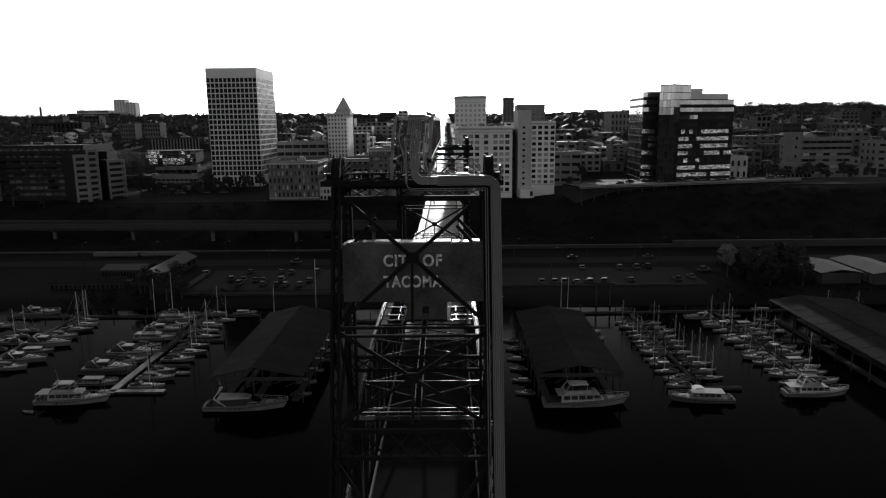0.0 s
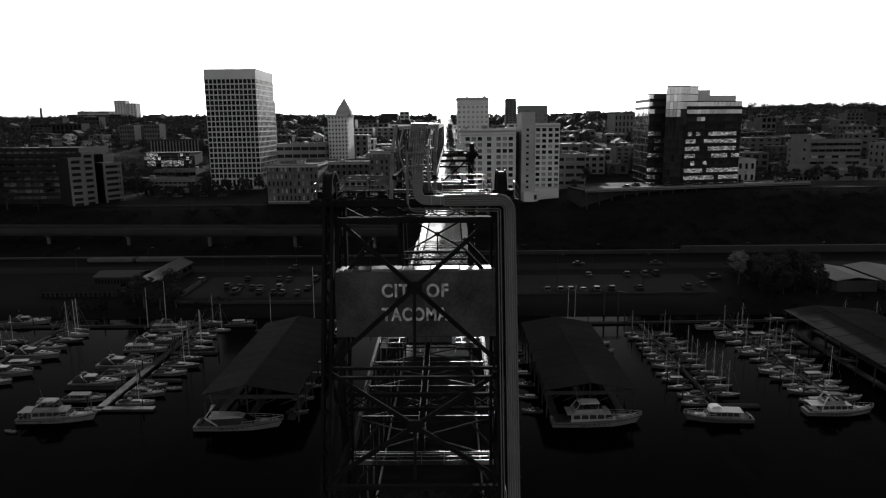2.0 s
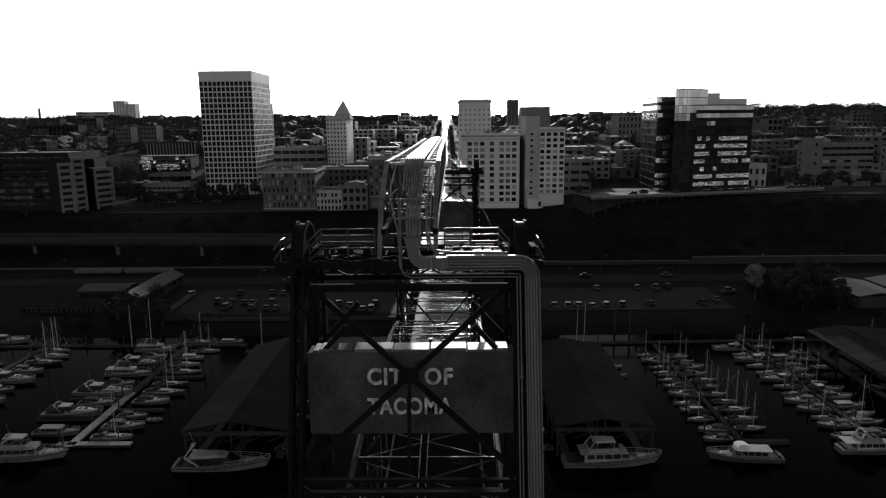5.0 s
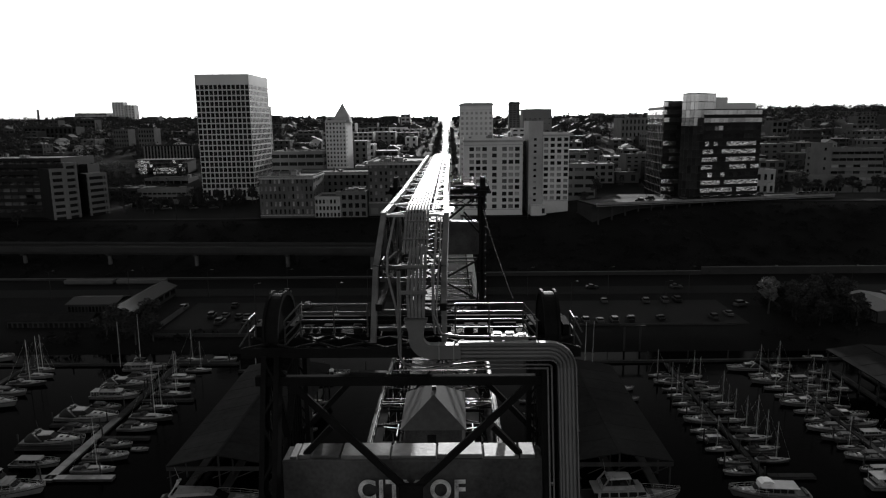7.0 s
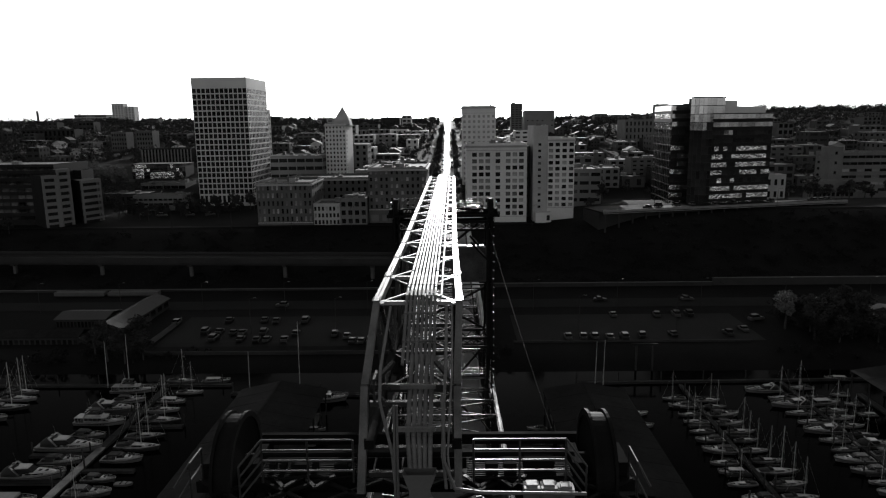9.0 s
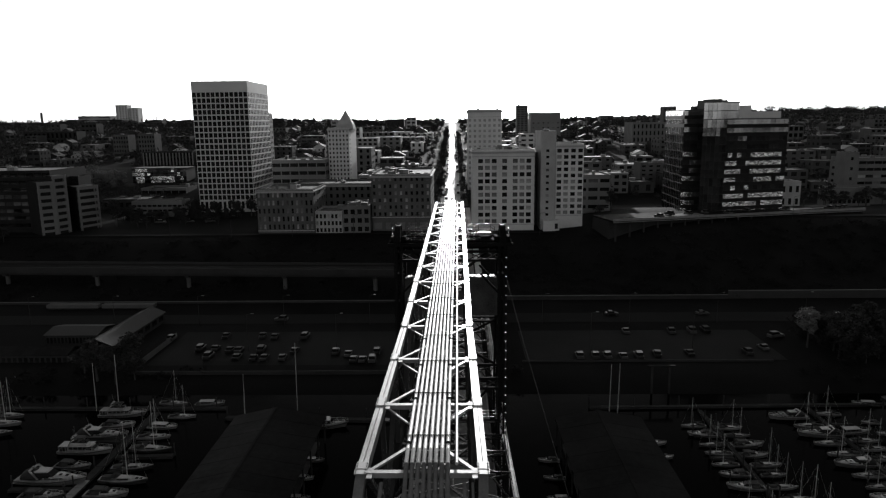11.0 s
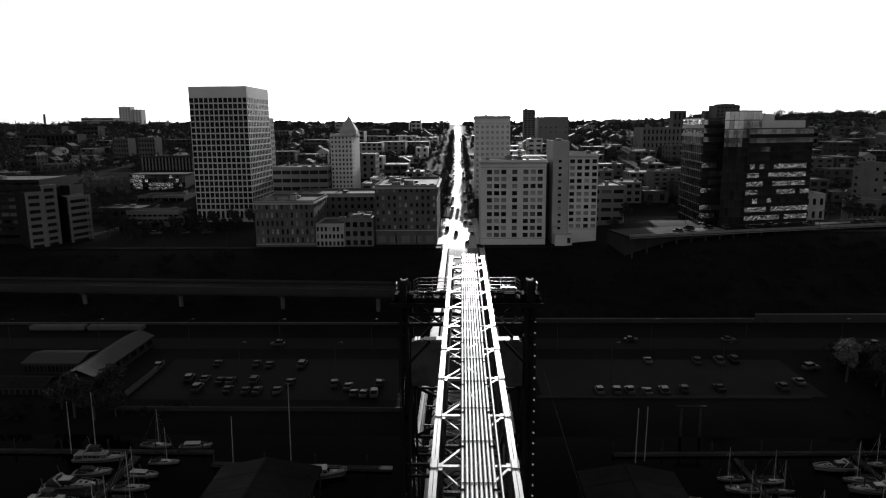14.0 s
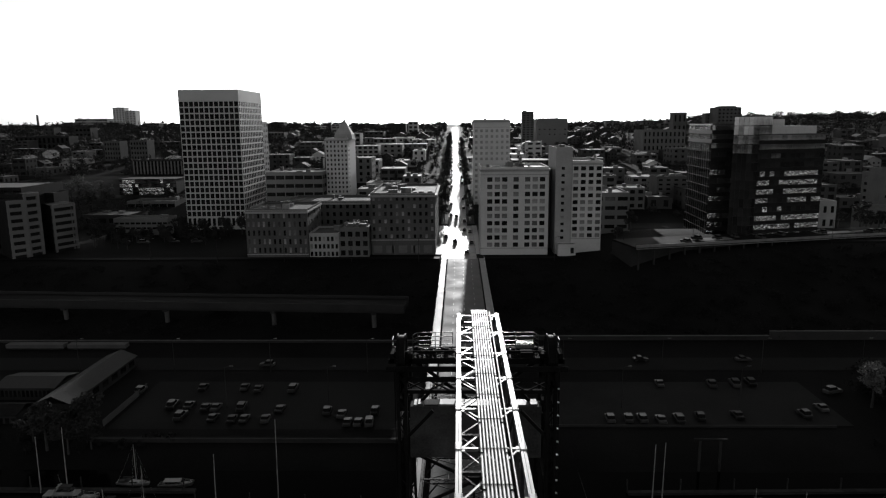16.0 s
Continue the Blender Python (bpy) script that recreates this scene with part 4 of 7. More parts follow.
def block(name, label, x0, x1, y0, y1, z0, z1, wall, faces, roof=None, cornice=0.0, base=0.0, top=0.0, glass=None, parapet=0.8, plant=3, group="city buildings", category="building", setback=0.22, limit=300, seed=1, blinds=0.16):
    """A building with real openings. faces: letter of the side (f: front, l, r: sides) and columns, rows, window width and height as shares of a bay."""
    b = thing(name, label, category, group)
    glass = glass or GLASSD
    roof = roof or ROOFM
    s = setback
    bm = bmesh.new()
    box(bm, x0 + s, x1 - s, y0 + s, y1 - s, z0 - 3, z1 - 0.3)
    opens = {f[0] for f in faces}
    lo, hi = z0 + base, z1 - top
    panes = []
    for side, cols, rows, ww, wh in faces:
        if side == "f":
            a0, a1, P = x0, x1, lambda u, d, z: (u, y0 + d, z)
        elif side == "l":
            a0, a1, P = y0 + s, y1 - s, lambda u, d, z: (x0 + d, u, z)
        else:
            a0, a1, P = y0 + s, y1 - s, lambda u, d, z: (x1 - d, u, z)

        def slab(u0, u1, za, zb):
            p, q = P(u0, 0, za), P(u1, s, zb)
            box(bm, min(p[0], q[0]), max(p[0], q[0]), min(p[1], q[1]), max(p[1], q[1]), za, zb)

        bh = (hi - lo) / rows
        mh = bh * (1 - wh)
        spots = [((c + 0.5) / cols, ww / cols) for c in range(cols)] if isinstance(cols, int) else [(c, ww) for c in cols]
        spans = [(a0 + (a1 - a0) * (c - k / 2), a0 + (a1 - a0) * (c + k / 2)) for c, k in spots]
        slab(a0, a1, z0 - 3, lo + mh * 0.5)
        slab(a0, a1, hi - mh * 0.5, z1)
        for r in range(1, rows):
            slab(a0, a1, lo + r * bh - mh / 2, lo + r * bh + mh / 2)
        for r in range(rows):
            za, zb = lo + r * bh + mh / 2, lo + (r + 1) * bh - mh / 2
            slab(a0, spans[0][0], za, zb)
            slab(spans[-1][1], a1, za, zb)
            for (_, u0), (u1, _) in zip(spans, spans[1:]):
                slab(u0, u1, za, zb)
            for u0, u1 in spans:
                panes.append((P((u0 + u1) / 2, s - 0.06, (za + zb) / 2), 0.0 if side == "f" else math.pi / 2, u1 - u0, bh - mh))
    for side in ("f", "l", "r"):
        if side not in opens:
            if side == "f":
                box(bm, x0, x1, y0, y0 + s, z0 - 3, z1)
            elif side == "l":
                box(bm, x0, x0 + s, y0 + s, y1 - s, z0 - 3, z1)
            else:
                box(bm, x1 - s, x1, y0 + s, y1 - s, z0 - 3, z1)
    box(bm, x0, x1, y1 - s, y1, z0 - 3, z1)
    part("wall", bm, wall, b)
    top_slab = one_box("roof", roof, x0 + s, x1 - s, y0 + s, y1 - s, z1 - 0.28, z1 - 0.05, b)
    if parapet:
        bm = bmesh.new()
        for q in ((x0, x1, y0, y0 + 0.3), (x0, x1, y1 - 0.3, y1), (x0, x0 + 0.3, y0 + 0.3, y1 - 0.3), (x1 - 0.3, x1, y0 + 0.3, y1 - 0.3)):
            box(bm, *q, z1, z1 + parapet)
        part("parapet", bm, wall, b)
    if cornice:
        for k, (o, h) in enumerate(((cornice * 0.5, 0.4), (cornice, 0.45))):
            za = z1 - 0.9 + k * 0.4
            one_box("cornice", TRIM, x0 - o, x1 + o, y0 - o, y0 - 0.004, za, za + h, b)
            one_box("cornice", TRIM, x0 - o, x0 - 0.004, y0, y1, za, za + h, b)
            one_box("cornice", TRIM, x1 + 0.004, x1 + o, y0, y1, za, za + h, b)
        for z in (lo - 0.1, hi + 0.25):
            one_box("string_course", TRIM, x0 - 0.12, x1 + 0.12, y0 - 0.14, y0 - 0.004, z, z + 0.32, b)
        for k in range(4):
            a = x0 + (x1 - x0) * k / 3
            one_box("pilaster", wall, max(x0, a - 0.3), min(x1, a + 0.3), y0 - 0.1, y0 - 0.004, z0, lo - 0.12, b)
    pick = random.Random(seed + len(panes))
    for loc, rz, w, h in panes[:limit]:
        g = GLASSL if glass is GLASSD and pick.random() < blinds else glass
        piece("window", pane_mesh(w + 0.06, h + 0.06, g), b, loc, rz)
    if len(panes) > limit:
        bm = bmesh.new()
        for loc, rz, w, h in panes[limit:]:
            x, y, z = loc
            if rz:
                box(bm, x - 0.03, x + 0.03, y - w / 2, y + w / 2, z - h / 2, z + h / 2)
            else:
                box(bm, x - w / 2, x + w / 2, y - 0.03, y + 0.03, z - h / 2, z + h / 2)
        part("glazing", bm, glass, b)["kind"] = "stuff"
    if plant:
        rooftop(top_slab, x0, x1, y0, y1, z1 - 0.05, seed, plant)
    return b


# tall office slab
wf = block("office_tower", "tall pale precast office tower with a grid of dark square windows", -136.1, -107.0, 340.6, 378.6, 29.2, 97.2, WFWALL,
           [("f", 12, 19, 0.78, 0.78), ("r", 14, 19, 0.76, 0.76)], top=4.7, base=7.2, plant=0, parapet=0.6, setback=0.13, blinds=0.0)
for k in range(12):
    a = -136.1 + (k + 0.5) * 29.1 / 12
    one_box("lobby_window", GLASSD, a - 0.72, a + 0.72, 340.56, 340.59, 31.9, 35.7, wf)
for k in range(12):
    bm = bmesh.new()
    a = -136.1 + (k + 0.5) * 29.1 / 12
    box(bm, a - 0.03, a + 0.03, 340.6, 340.64, 36.7, 92.9)
    part("mullion", bm, CITYD, wf)
for k in range(13):
    bm = bmesh.new()
    a = -136.1 + k * 29.1 / 12
    box(bm, max(-136.1, a - 0.09), min(-107.0, a + 0.09), 340.53, 340.59, 36.0, 93.2)
    part("pilaster", bm, WFWALL, wf)
# narrow block half hidden behind the tower
block("apartment_block", "pale mid-rise block half hidden behind the office tower", -164, -124.5, 425, 450, 34, 82.5, CITY, [("f", 12, 14, 0.5, 0.5), ("r", 6, 14, 0.5, 0.5)], plant=1, limit=0)

# spired tower
sp = block("spired_tower", "old pale tower with a pyramid roof", -79.3, -66.3, 408, 438, 35, 72.3, WFWALL, [("f", 6, 13, 0.46, 0.5), ("r", [0.08, 0.2], 13, 0.05, 0.5)], cornice=0.7, plant=0, base=3)
bm = bmesh.new()
e = [bm.verts.new(v) for v in ((-74.6, 411.0, 72.3), (-63.9, 411.0, 72.3), (-63.9, 421.5, 72.3), (-74.6, 421.5, 72.3))]
f = [bm.verts.new(v) for v in ((-74.2, 411.4, 75.2), (-64.3, 411.4, 75.2), (-64.3, 421.1, 75.2), (-74.2, 421.1, 75.2))]
top = bm.verts.new((-69.1, 416.2, 84.2))
for i in range(4):
    bm.faces.new((e[i], e[(i + 1) % 4], f[(i + 1) % 4], f[i]))
for a, b2 in zip(f, f[1:] + f[:1]):
    bm.faces.new((a, b2, top))
part("spire", bm, TRIM, sp, "steep grey pyramid roof")
for x, y, h in ((-78.7, 408.8, 1.6), (-67.0, 408.8, 2.2), (-66.9, 437.2, 3.0)):
    bm = bmesh.new()
    box(bm, x - 0.5, x + 0.5, y - 0.5, y + 0.5, 72.3, 72.3 + h * 0.5)
    tube(bm, (x, y, 72.3 + h * 0.5), (x, y, 72.3 + h), 0.5, 6, 0.12)
    part("pinnacle", bm, TRIM, sp)

# brick front row
block("brick_warehouse", "painted brick warehouse with rows of tall windows", -85.0, -60.7, 272, 299, 29, 47.7, BRICKB, [("f", 12, 5, 0.42, 0.6), ("r", 5, 5, 0.3, 0.5)], cornice=0.5, roof=ROOFD, plant=5, base=1.5, seed=3, blinds=0.45)
block("corner_shop", "small pale two-storey shop building", -60.5, -48.9, 273, 292, 29, 38.0, TRIM, [("f", 7, 3, 0.6, 0.6)], roof=ROOFD, plant=1, seed=5)
block("brick_shop", "small dark brick shop with vents on its roof", -48.7, -36.9, 273, 292, 29, 40.2, BRICKA, [("f", 4, 3, 0.62, 0.55)], roof=ROOFM, plant=14, seed=6)
block("brick_hotel", "dark brick block with a pale ground floor", -36.4, -10.9, 277, 320, 29.2, 53.3, BRICKB, [("f", 11, 6, 0.42, 0.5), ("r", 14, 6, 0.4, 0.5)], cornice=0.9, roof=ROOFD, plant=16, base=6, seed=8, blinds=0.4)
bm = bmesh.new()
for k in range(5):
    box(bm, -35.6 + k * 5.0, -32.2 + k * 5.0, 276.9, 276.99, 30.0, 33.0)
part("shopfront", bm, BRICKA, bpy.data.objects["brick_hotel"])
block("brick_block", "long dark brick building behind the front row", -80, -38, 312, 338, 29, 46.4, BRICKB, [("f", 14, 5, 0.4, 0.5)], cornice=0.5, roof=ROOFD, plant=4, seed=9, limit=0)
block("parking_garage", "open concrete parking garage with bands", -113, -80, 400, 432, 34, 53.4, OFFICE, [("f", 6, 4, 0.9, 0.45), ("r", 6, 4, 0.9, 0.45)], plant=5, seed=10, limit=0)

# pale pair of buildings right of the street
block("white_office_block", "pale terracotta office block with grouped dark windows", 7.1, 33.6, 276, 304, 29.5, 63.2, WHITEB,
      [("f", [0.134, 0.244, 0.353, 0.52, 0.69, 0.80, 0.908], 10, 0.078, 0.62), ("l", 8, 10, 0.5, 0.6)], cornice=0.6, base=2.4, top=2.6, plant=7, seed=11, blinds=0.6, setback=0.3)
block("pale_shaft_block", "pale plain stair shaft joined to the hotel", 36.4, 42.8, 277.3, 300, 29.5, 70.6, TRIM, [("f", [0.45], 11, 0.2, 0.4)], plant=1, base=5, top=6, seed=12)
block("pale_hotel", "pale hotel block with small paired windows", 42.9, 54.5, 276.9, 302, 29.5, 65.4, WHITEB, [("f", [0.11, 0.36, 0.62, 0.88], 11, 0.165, 0.6), ("r", 6, 11, 0.4, 0.5)], cornice=0.3, base=6.0, top=0.9, plant=2, seed=13, blinds=0.35)
block("link_block", "dark brick link set back between two pale blocks", 33.75, 36.3, 289, 303, 29, 62, BRICKB, [("f", 1, 8, 0.3, 0.3)], plant=0, limit=0, parapet=0.3)
block("entrance_kiosk", "small pale flat-roofed entrance block below the hotel", 37.3, 44.1, 272.4, 276.6, 29.2, 33.8, WHITEB, [("f", [0.8], 1, 0.2, 0.5)], plant=0, parapet=0.2)
block("tall_bank_building", "tall pale office building behind the front row", 7.0, 27.6, 400, 428, 34, 82.2, WHITEB, [("f", 7, 14, 0.5, 0.5), ("l", 8, 14, 0.45, 0.5)], glass=GLASSL, limit=0, cornice=0.8, plant=2, top=4, seed=14)
block("slim_apartment_tower", "slim apartment tower with balconies on the hill", 67.5, 80.2, 760, 774, 52, 92.8, CITY, [("f", 3, 16, 0.6, 0.4)], limit=0, plant=1, seed=15)
block("broad_slab", "broad plain slab on the hill", 83.4, 116.4, 757, 790, 52, 84.6, OFFICE, [("f", 6, 2, 0.3, 0.2)], plant=1, top=8, base=14, seed=16)
block("low_garage", "low pale parking deck beside the hotel", 58.2, 75.0, 316, 344, 28, 49, OFFICE, [("f", 3, 5, 0.8, 0.4)], plant=6, seed=17)

# mirror-glass building on an angled plan
gb = thing("glass_office", "stepped mirror-glass office building reflecting sky and streets", "building", "city buildings")


def prism(bm, pts, z0, z1):
    """An upright solid over a plan outline."""
    lo_ = [bm.verts.new((x, y, z0)) for x, y in pts]
    hi_ = [bm.verts.new((x, y, z1)) for x, y in pts]
    for i in range(len(pts)):
        j = (i + 1) % len(pts)
        bm.faces.new((lo_[i], lo_[j], hi_[j], hi_[i]))
    bm.faces.new(lo_[::-1]), bm.faces.new(hi_)


def edge_slab(bm, p, q, front, back, z0, z1):
    """A band along the plan edge p to q, from front metres outside it to back metres inside."""
    p, q = Vector(p), Vector(q)
    d = (q - p).normalized()
    n = Vector((d.y, -d.x))
    prism(bm, [tuple(v) for v in (p + n * front, q + n * front, q - n * back, p - n * back)], z0, z1)


def glass_face(b, p, q, z0, z1, floors, bays, dark, lit, seed, lean=True, gap=0.1, pale=99):
    """Floors of panes between dark spandrels; lit(i, k) places the bright reflections as mirror panes, the rest get dim
    glass. From floor pale up the spandrels are pale.
    """
    p, q = Vector(p), Vector(q)
    d = (q - p).normalized()
    n = Vector((d.y, -d.x))
    h, w = (z1 - z0) / floors, (q - p).length / bays
    r = random.Random(seed)
    for k in range(floors):
        za, zb = z0 + k * h + h * (0.4 if k >= pale else dark), z0 + (k + 1) * h
        bm = bmesh.new()
        edge_slab(bm, p, q, 0.1, 0.25, z0 + k * h, za)
        part("spandrel", bm, OFFICE if k >= pale else GLAZEW, b)
        for i in range(bays):
            c = p + d * (w * (i + 0.5)) - n * 0.06
            ob = piece("window", pane_mesh(w - gap, zb - za - 0.03, (CALMG if k >= floors - 4 else MGLASS) if lit(i, k) else DIMG), b, (c.x, c.y, (za + zb) / 2))
            tilt = (-0.012 if 1 <= k <= 5 else (0.0 if k >= floors - 3 else 0.008)) if lean else 0.0
            ob.rotation_euler = (r.gauss(tilt, 0.004 if k >= floors - 4 else 0.013), 0, math.atan2(d.y, d.x) + r.gauss(0, 0.018))
    bm = bmesh.new()
    edge_slab(bm, p, q, 0.12, 0.25, z1, z1 + 0.5)
    part("parapet", bm, MBAND, b)


GA, GB, GC, GD, GE, GF, GK = (100.6, 318.0), (99.1, 286.0), (108.5, 286.6), (104.4, 278.0), (110.2, 274.0), (121.2, 283.0), (114.0, 290.0)
GM, GG, GH = (111.0, 276.4), (143.8, 286.0), (134.8, 317.0)
for pts, z1 in (((GA, GB, GC, (112.0, 318.0)), 79.3), ((GD, GE, GF, GK), 82.3), ((GM, GG, GH, (102.5, 307.0)), 75.3)):
    mid = Vector((sum(x for x, y in pts) / 4, sum(y for x, y in pts) / 4))
    bm = bmesh.new()
    prism(bm, [tuple(Vector(v).lerp(mid, 0.35 / (Vector(v) - mid).length)) for v in pts], 29, z1)
    part("core", bm, MBAND, gb)
pickr = random.Random(50)
# Sky reflected in the top floors is put into pane and band colours.
glass_face(gb, GA, GB, 30, 79.3, 14, 11, 0.1, lambda i, k: k >= 11 and i != 10, 51, True, 0.5, 12)
glass_face(gb, GB, GC, 30, 79.3, 14, 3, 0.42, lambda i, k: k >= 11 or (k in (1, 2, 3, 5, 6, 7, 8) and pickr.random() < 0.85), 52)
glass_face(gb, GD, GE, 30, 82.3, 15, 4, 0.05, lambda i, k: k >= 11, 53)
glass_face(gb, GE, GF, 30, 82.3, 15, 6, 0.08, lambda i, k: k >= 12, 54)
glass_face(gb, GM, GG, 30, 75.3, 13, 15, 0.44, lambda i, k: k >= 11 or pickr.random() < (0.93 if k in (1, 2, 3) or (5 <= k <= 8 and (i < 4 or 6 < i < 14)) else 0.08), 55)
for pts, z0, z1 in ((((115.2, 284.2), (143.2, 292.4), (139.0, 307.0), (113.0, 300.0)), 75.3, 78.7), (((119.0, 290.0), (130.6, 293.3), (128.0, 303.0), (116.6, 300.0)), 78.7, 81.4)):
    bm = bmesh.new()
    prism(bm, pts, z0, z1)
    pent = part("penthouse", bm, WFWALL, gb, "pale rooftop plant room")
    for i in range(10):
        bm = bmesh.new()
        a2, b2 = Vector(pts[0]).lerp(Vector(pts[1]), i / 10), Vector(pts[0]).lerp(Vector(pts[1]), (i + 0.9) / 10)
        edge_slab(bm, a2, b2, 0.06, 0.02, z0 + 0.3, z1 - 0.25)
        part("cladding_panel", bm, WFWALL, pent)
block("annex_wing", "low dark brick block with roof plant behind the mirror-glass office", 111.5, 129.0, 400, 416, 34, 49.4, BRICKB, [("f", 4, 6, 0.5, 0.4)], plant=6, seed=20, limit=0)

# parking deck in front of the glass building, turned with it
DECK_TOP, DECK_TURN = 36.6, 14.1
pd = thing("parking_deck", "long concrete parking deck on columns along the bluff", "parking deck", "", (62, 250.5, 0), radians(DECK_TURN))
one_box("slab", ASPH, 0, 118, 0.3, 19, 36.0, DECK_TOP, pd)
one_box("wall", CONC, 0, 118, 4, 19, 25, 36.0, pd)
one_box("parapet", WALKM, 0, 118, 0, 0.3, 35.9, 37.4, pd)
one_box("rail", CONC, 0, 118, -0.1, -0.004, 36.2, 36.5, pd)
for k in range(20):
    one_box("column", CONC, 1 + k * 6.1, 1.6 + k * 6.1, 0.5, 1.1, 25, 36.0, pd)
for x0, x1, y0, y1 in ((30, 44, 6, 12), (24, 29, 9, 11.5), (84, 100, 8, 12), (101, 110, 9, 11)):
    one_box("pale_bay", WALKM, x0, x1, y0, y1, DECK_TOP + 0.004, DECK_TOP + 0.05, pd)


def on_deck(u, v):
    a4 = radians(DECK_TURN)
    return 62 + u * math.cos(a4) - v * math.sin(a4), 250.5 + u * math.sin(a4) + v * math.cos(a4)


# banded office complex at the far left
lo = "banded concrete office building with dark ribbon windows"


def banded_office(pts, back, runs, z0):
    """An office with an angled front: bands of concrete and deep ribbon windows along each front edge."""
    o = thing("banded_office", lo, "building", "city buildings")
    for (p, q), (floors, z1) in zip(zip(pts, pts[1:]), runs):
        p2, q2 = Vector(p), Vector(q)
        d = (q2 - p2).normalized()
        h = (z1 - z0 - 3.6) / floors
        bm = bmesh.new()
        prism(bm, [tuple(p2 + Vector((-d.y, d.x)) * 0.7), tuple(q2 + Vector((-d.y, d.x)) * 0.7), (q2.x + back[0], q2.y + back[1]), (p2.x + back[0], p2.y + back[1])], z0 - 2, z1 - 0.2)
        part("core", bm, GLAZEW, o)
        for k in range(floors + 1):
            bm = bmesh.new()
            zb = z0 + 3.6 + k * h
            edge_slab(bm, p, q, 0.0, 0.8, zb - h * 0.5 if k else z0 + 2.6, zb)
            part("band", bm, OFFICE, o)
        for a3, b3 in ((p2 - d * 0.02, p2 + d * 0.9), (q2 - d * 1.0, q2 - d * 0.03), (p2.lerp(q2, 0.8), p2.lerp(q2, 0.8) + d * 0.3)):
            bm = bmesh.new()
            edge_slab(bm, a3, b3, 0.03, 0.5, z0 - 2, z1 + 0.03)
            part("pier", bm, OFFICE, o)
    return o


banded_office([(-178.0, 270.0), (-174.0, 275.0), (-171.9, 281.5)], (-14, 13), [(7, 52.5), (8, 54.9)], 28)
banded_office([(-168.8, 284.0), (-164.8, 294.0)], (-14, 13), [(6, 49.2)], 28)
block("glazed_office", "dark glazed office wing with reflecting ribbon windows", -183.0, -174.8, 296, 307, 28, 52.7, GLAZEW, [("f", 2, 7, 0.9, 0.55)], plant=1, base=3, parapet=0.4)
block("glazed_office", "dark glazed office wing with reflecting ribbon windows", -222.0, -178.7, 281, 310, 28, 56.5, GLAZEW, [("f", 12, 8, 0.94, 0.5)], plant=4, base=3, parapet=0.4, seed=21, glass=RIBBONG)
block("banded_office", lo, -240.0, -222.5, 274, 300, 28, 53.7, OFFICE, [("f", 2, 7, 0.9, 0.5)], plant=0, base=3, parapet=0.4)
block("low_white_office", "long low pale office with two rows of windows", -165.2, -139.3, 325, 336, 29.6, 37.2, OFFICE, [("f", 10, 2, 0.82, 0.42), ("r", 4, 2, 0.6, 0.42)], plant=3, base=2.4, top=0.5, seed=22, blinds=0.0)

# right-hand office
block("ribbon_office", "grey office with ribbon windows at the end of the bluff", 206, 238, 345, 365, 30, 54.2, BRICKA, [("f", 8, 6, 0.95, 0.42), ("l", 3, 6, 0.4, 0.4)], plant=4, seed=23, base=3)
block("stair_tower", "plain grey stair tower of the ribbon office", 199.0, 205.8, 338, 347, 30, 57.5, BRICKA, [("f", 1, 4, 0.2, 0.3)], plant=0, base=7)
block("low_annex", "low flat-roofed annex with a row of pale bays", 183.5, 204, 322, 332, 29, 41, BRICKA, [("f", 9, 1, 0.7, 0.16)], plant=2, seed=24)
block("small_white_house", "small pale house beside the glass office", 150.2, 159.5, 302, 314, 29, 46.2, TRIM, [("f", 3, 3, 0.45, 0.5)], plant=1)

# flats and low blocks on the slope behind the banded offices
block("apartment_row", "long apartment row with pale piers between dark windows", -255, -214.6, 535, 549, 43, 54.4, CITYD, [("f", 15, 3, 0.55, 0.7)], plant=2, seed=31, limit=0)
for k in range(16):
    a = -255 + k * 40.4 / 15
    one_box("pier", OFFICE, a - 0.5, a + 0.5, 534.6, 534.98, 44, 54.0, bpy.data.objects["apartment_row"], "pale full-height pier")
block("hillside_flats", "dark brick flats with rows of small windows", -332.3, -317.5, 640, 655, 50, 66.8, BRICKB, [("f", 6, 4, 0.5, 0.5)], plant=1, seed=33, limit=0)
block("hillside_flats", "dark brick flats with rows of small windows", -307.6, -291.7, 640, 655, 50, 67.4, BRICKB, [("f", 6, 4, 0.5, 0.5)], plant=1, seed=34, limit=0)
block("hillside_school", "long pale school with tall window bays", -522, -457.5, 800, 820, 54, 69.6, CITYD, [("f", 12, 2, 0.5, 0.7)], plant=2, seed=35, limit=0)
block("low_parking_deck", "low open parking deck on the slope", -195.5, -167.2, 400, 418, 30, 37.0, BRICKA, [("f", 6, 2, 0.92, 0.5)], plant=1, seed=36, limit=0, roof=ROOFD)

mg = thing("mirror_office", "low wide office with a rippled mirror-glass front on the slope", "building", "city buildings")
one_box("wall", GLAZEW, -219.4, -182.6, 440.3, 456, 30, 47.3, mg)
one_box("roof", ROOFD, -219.7, -182.3, 440.0, 456.3, 47.3, 47.7, mg)
mirr = random.Random(61)
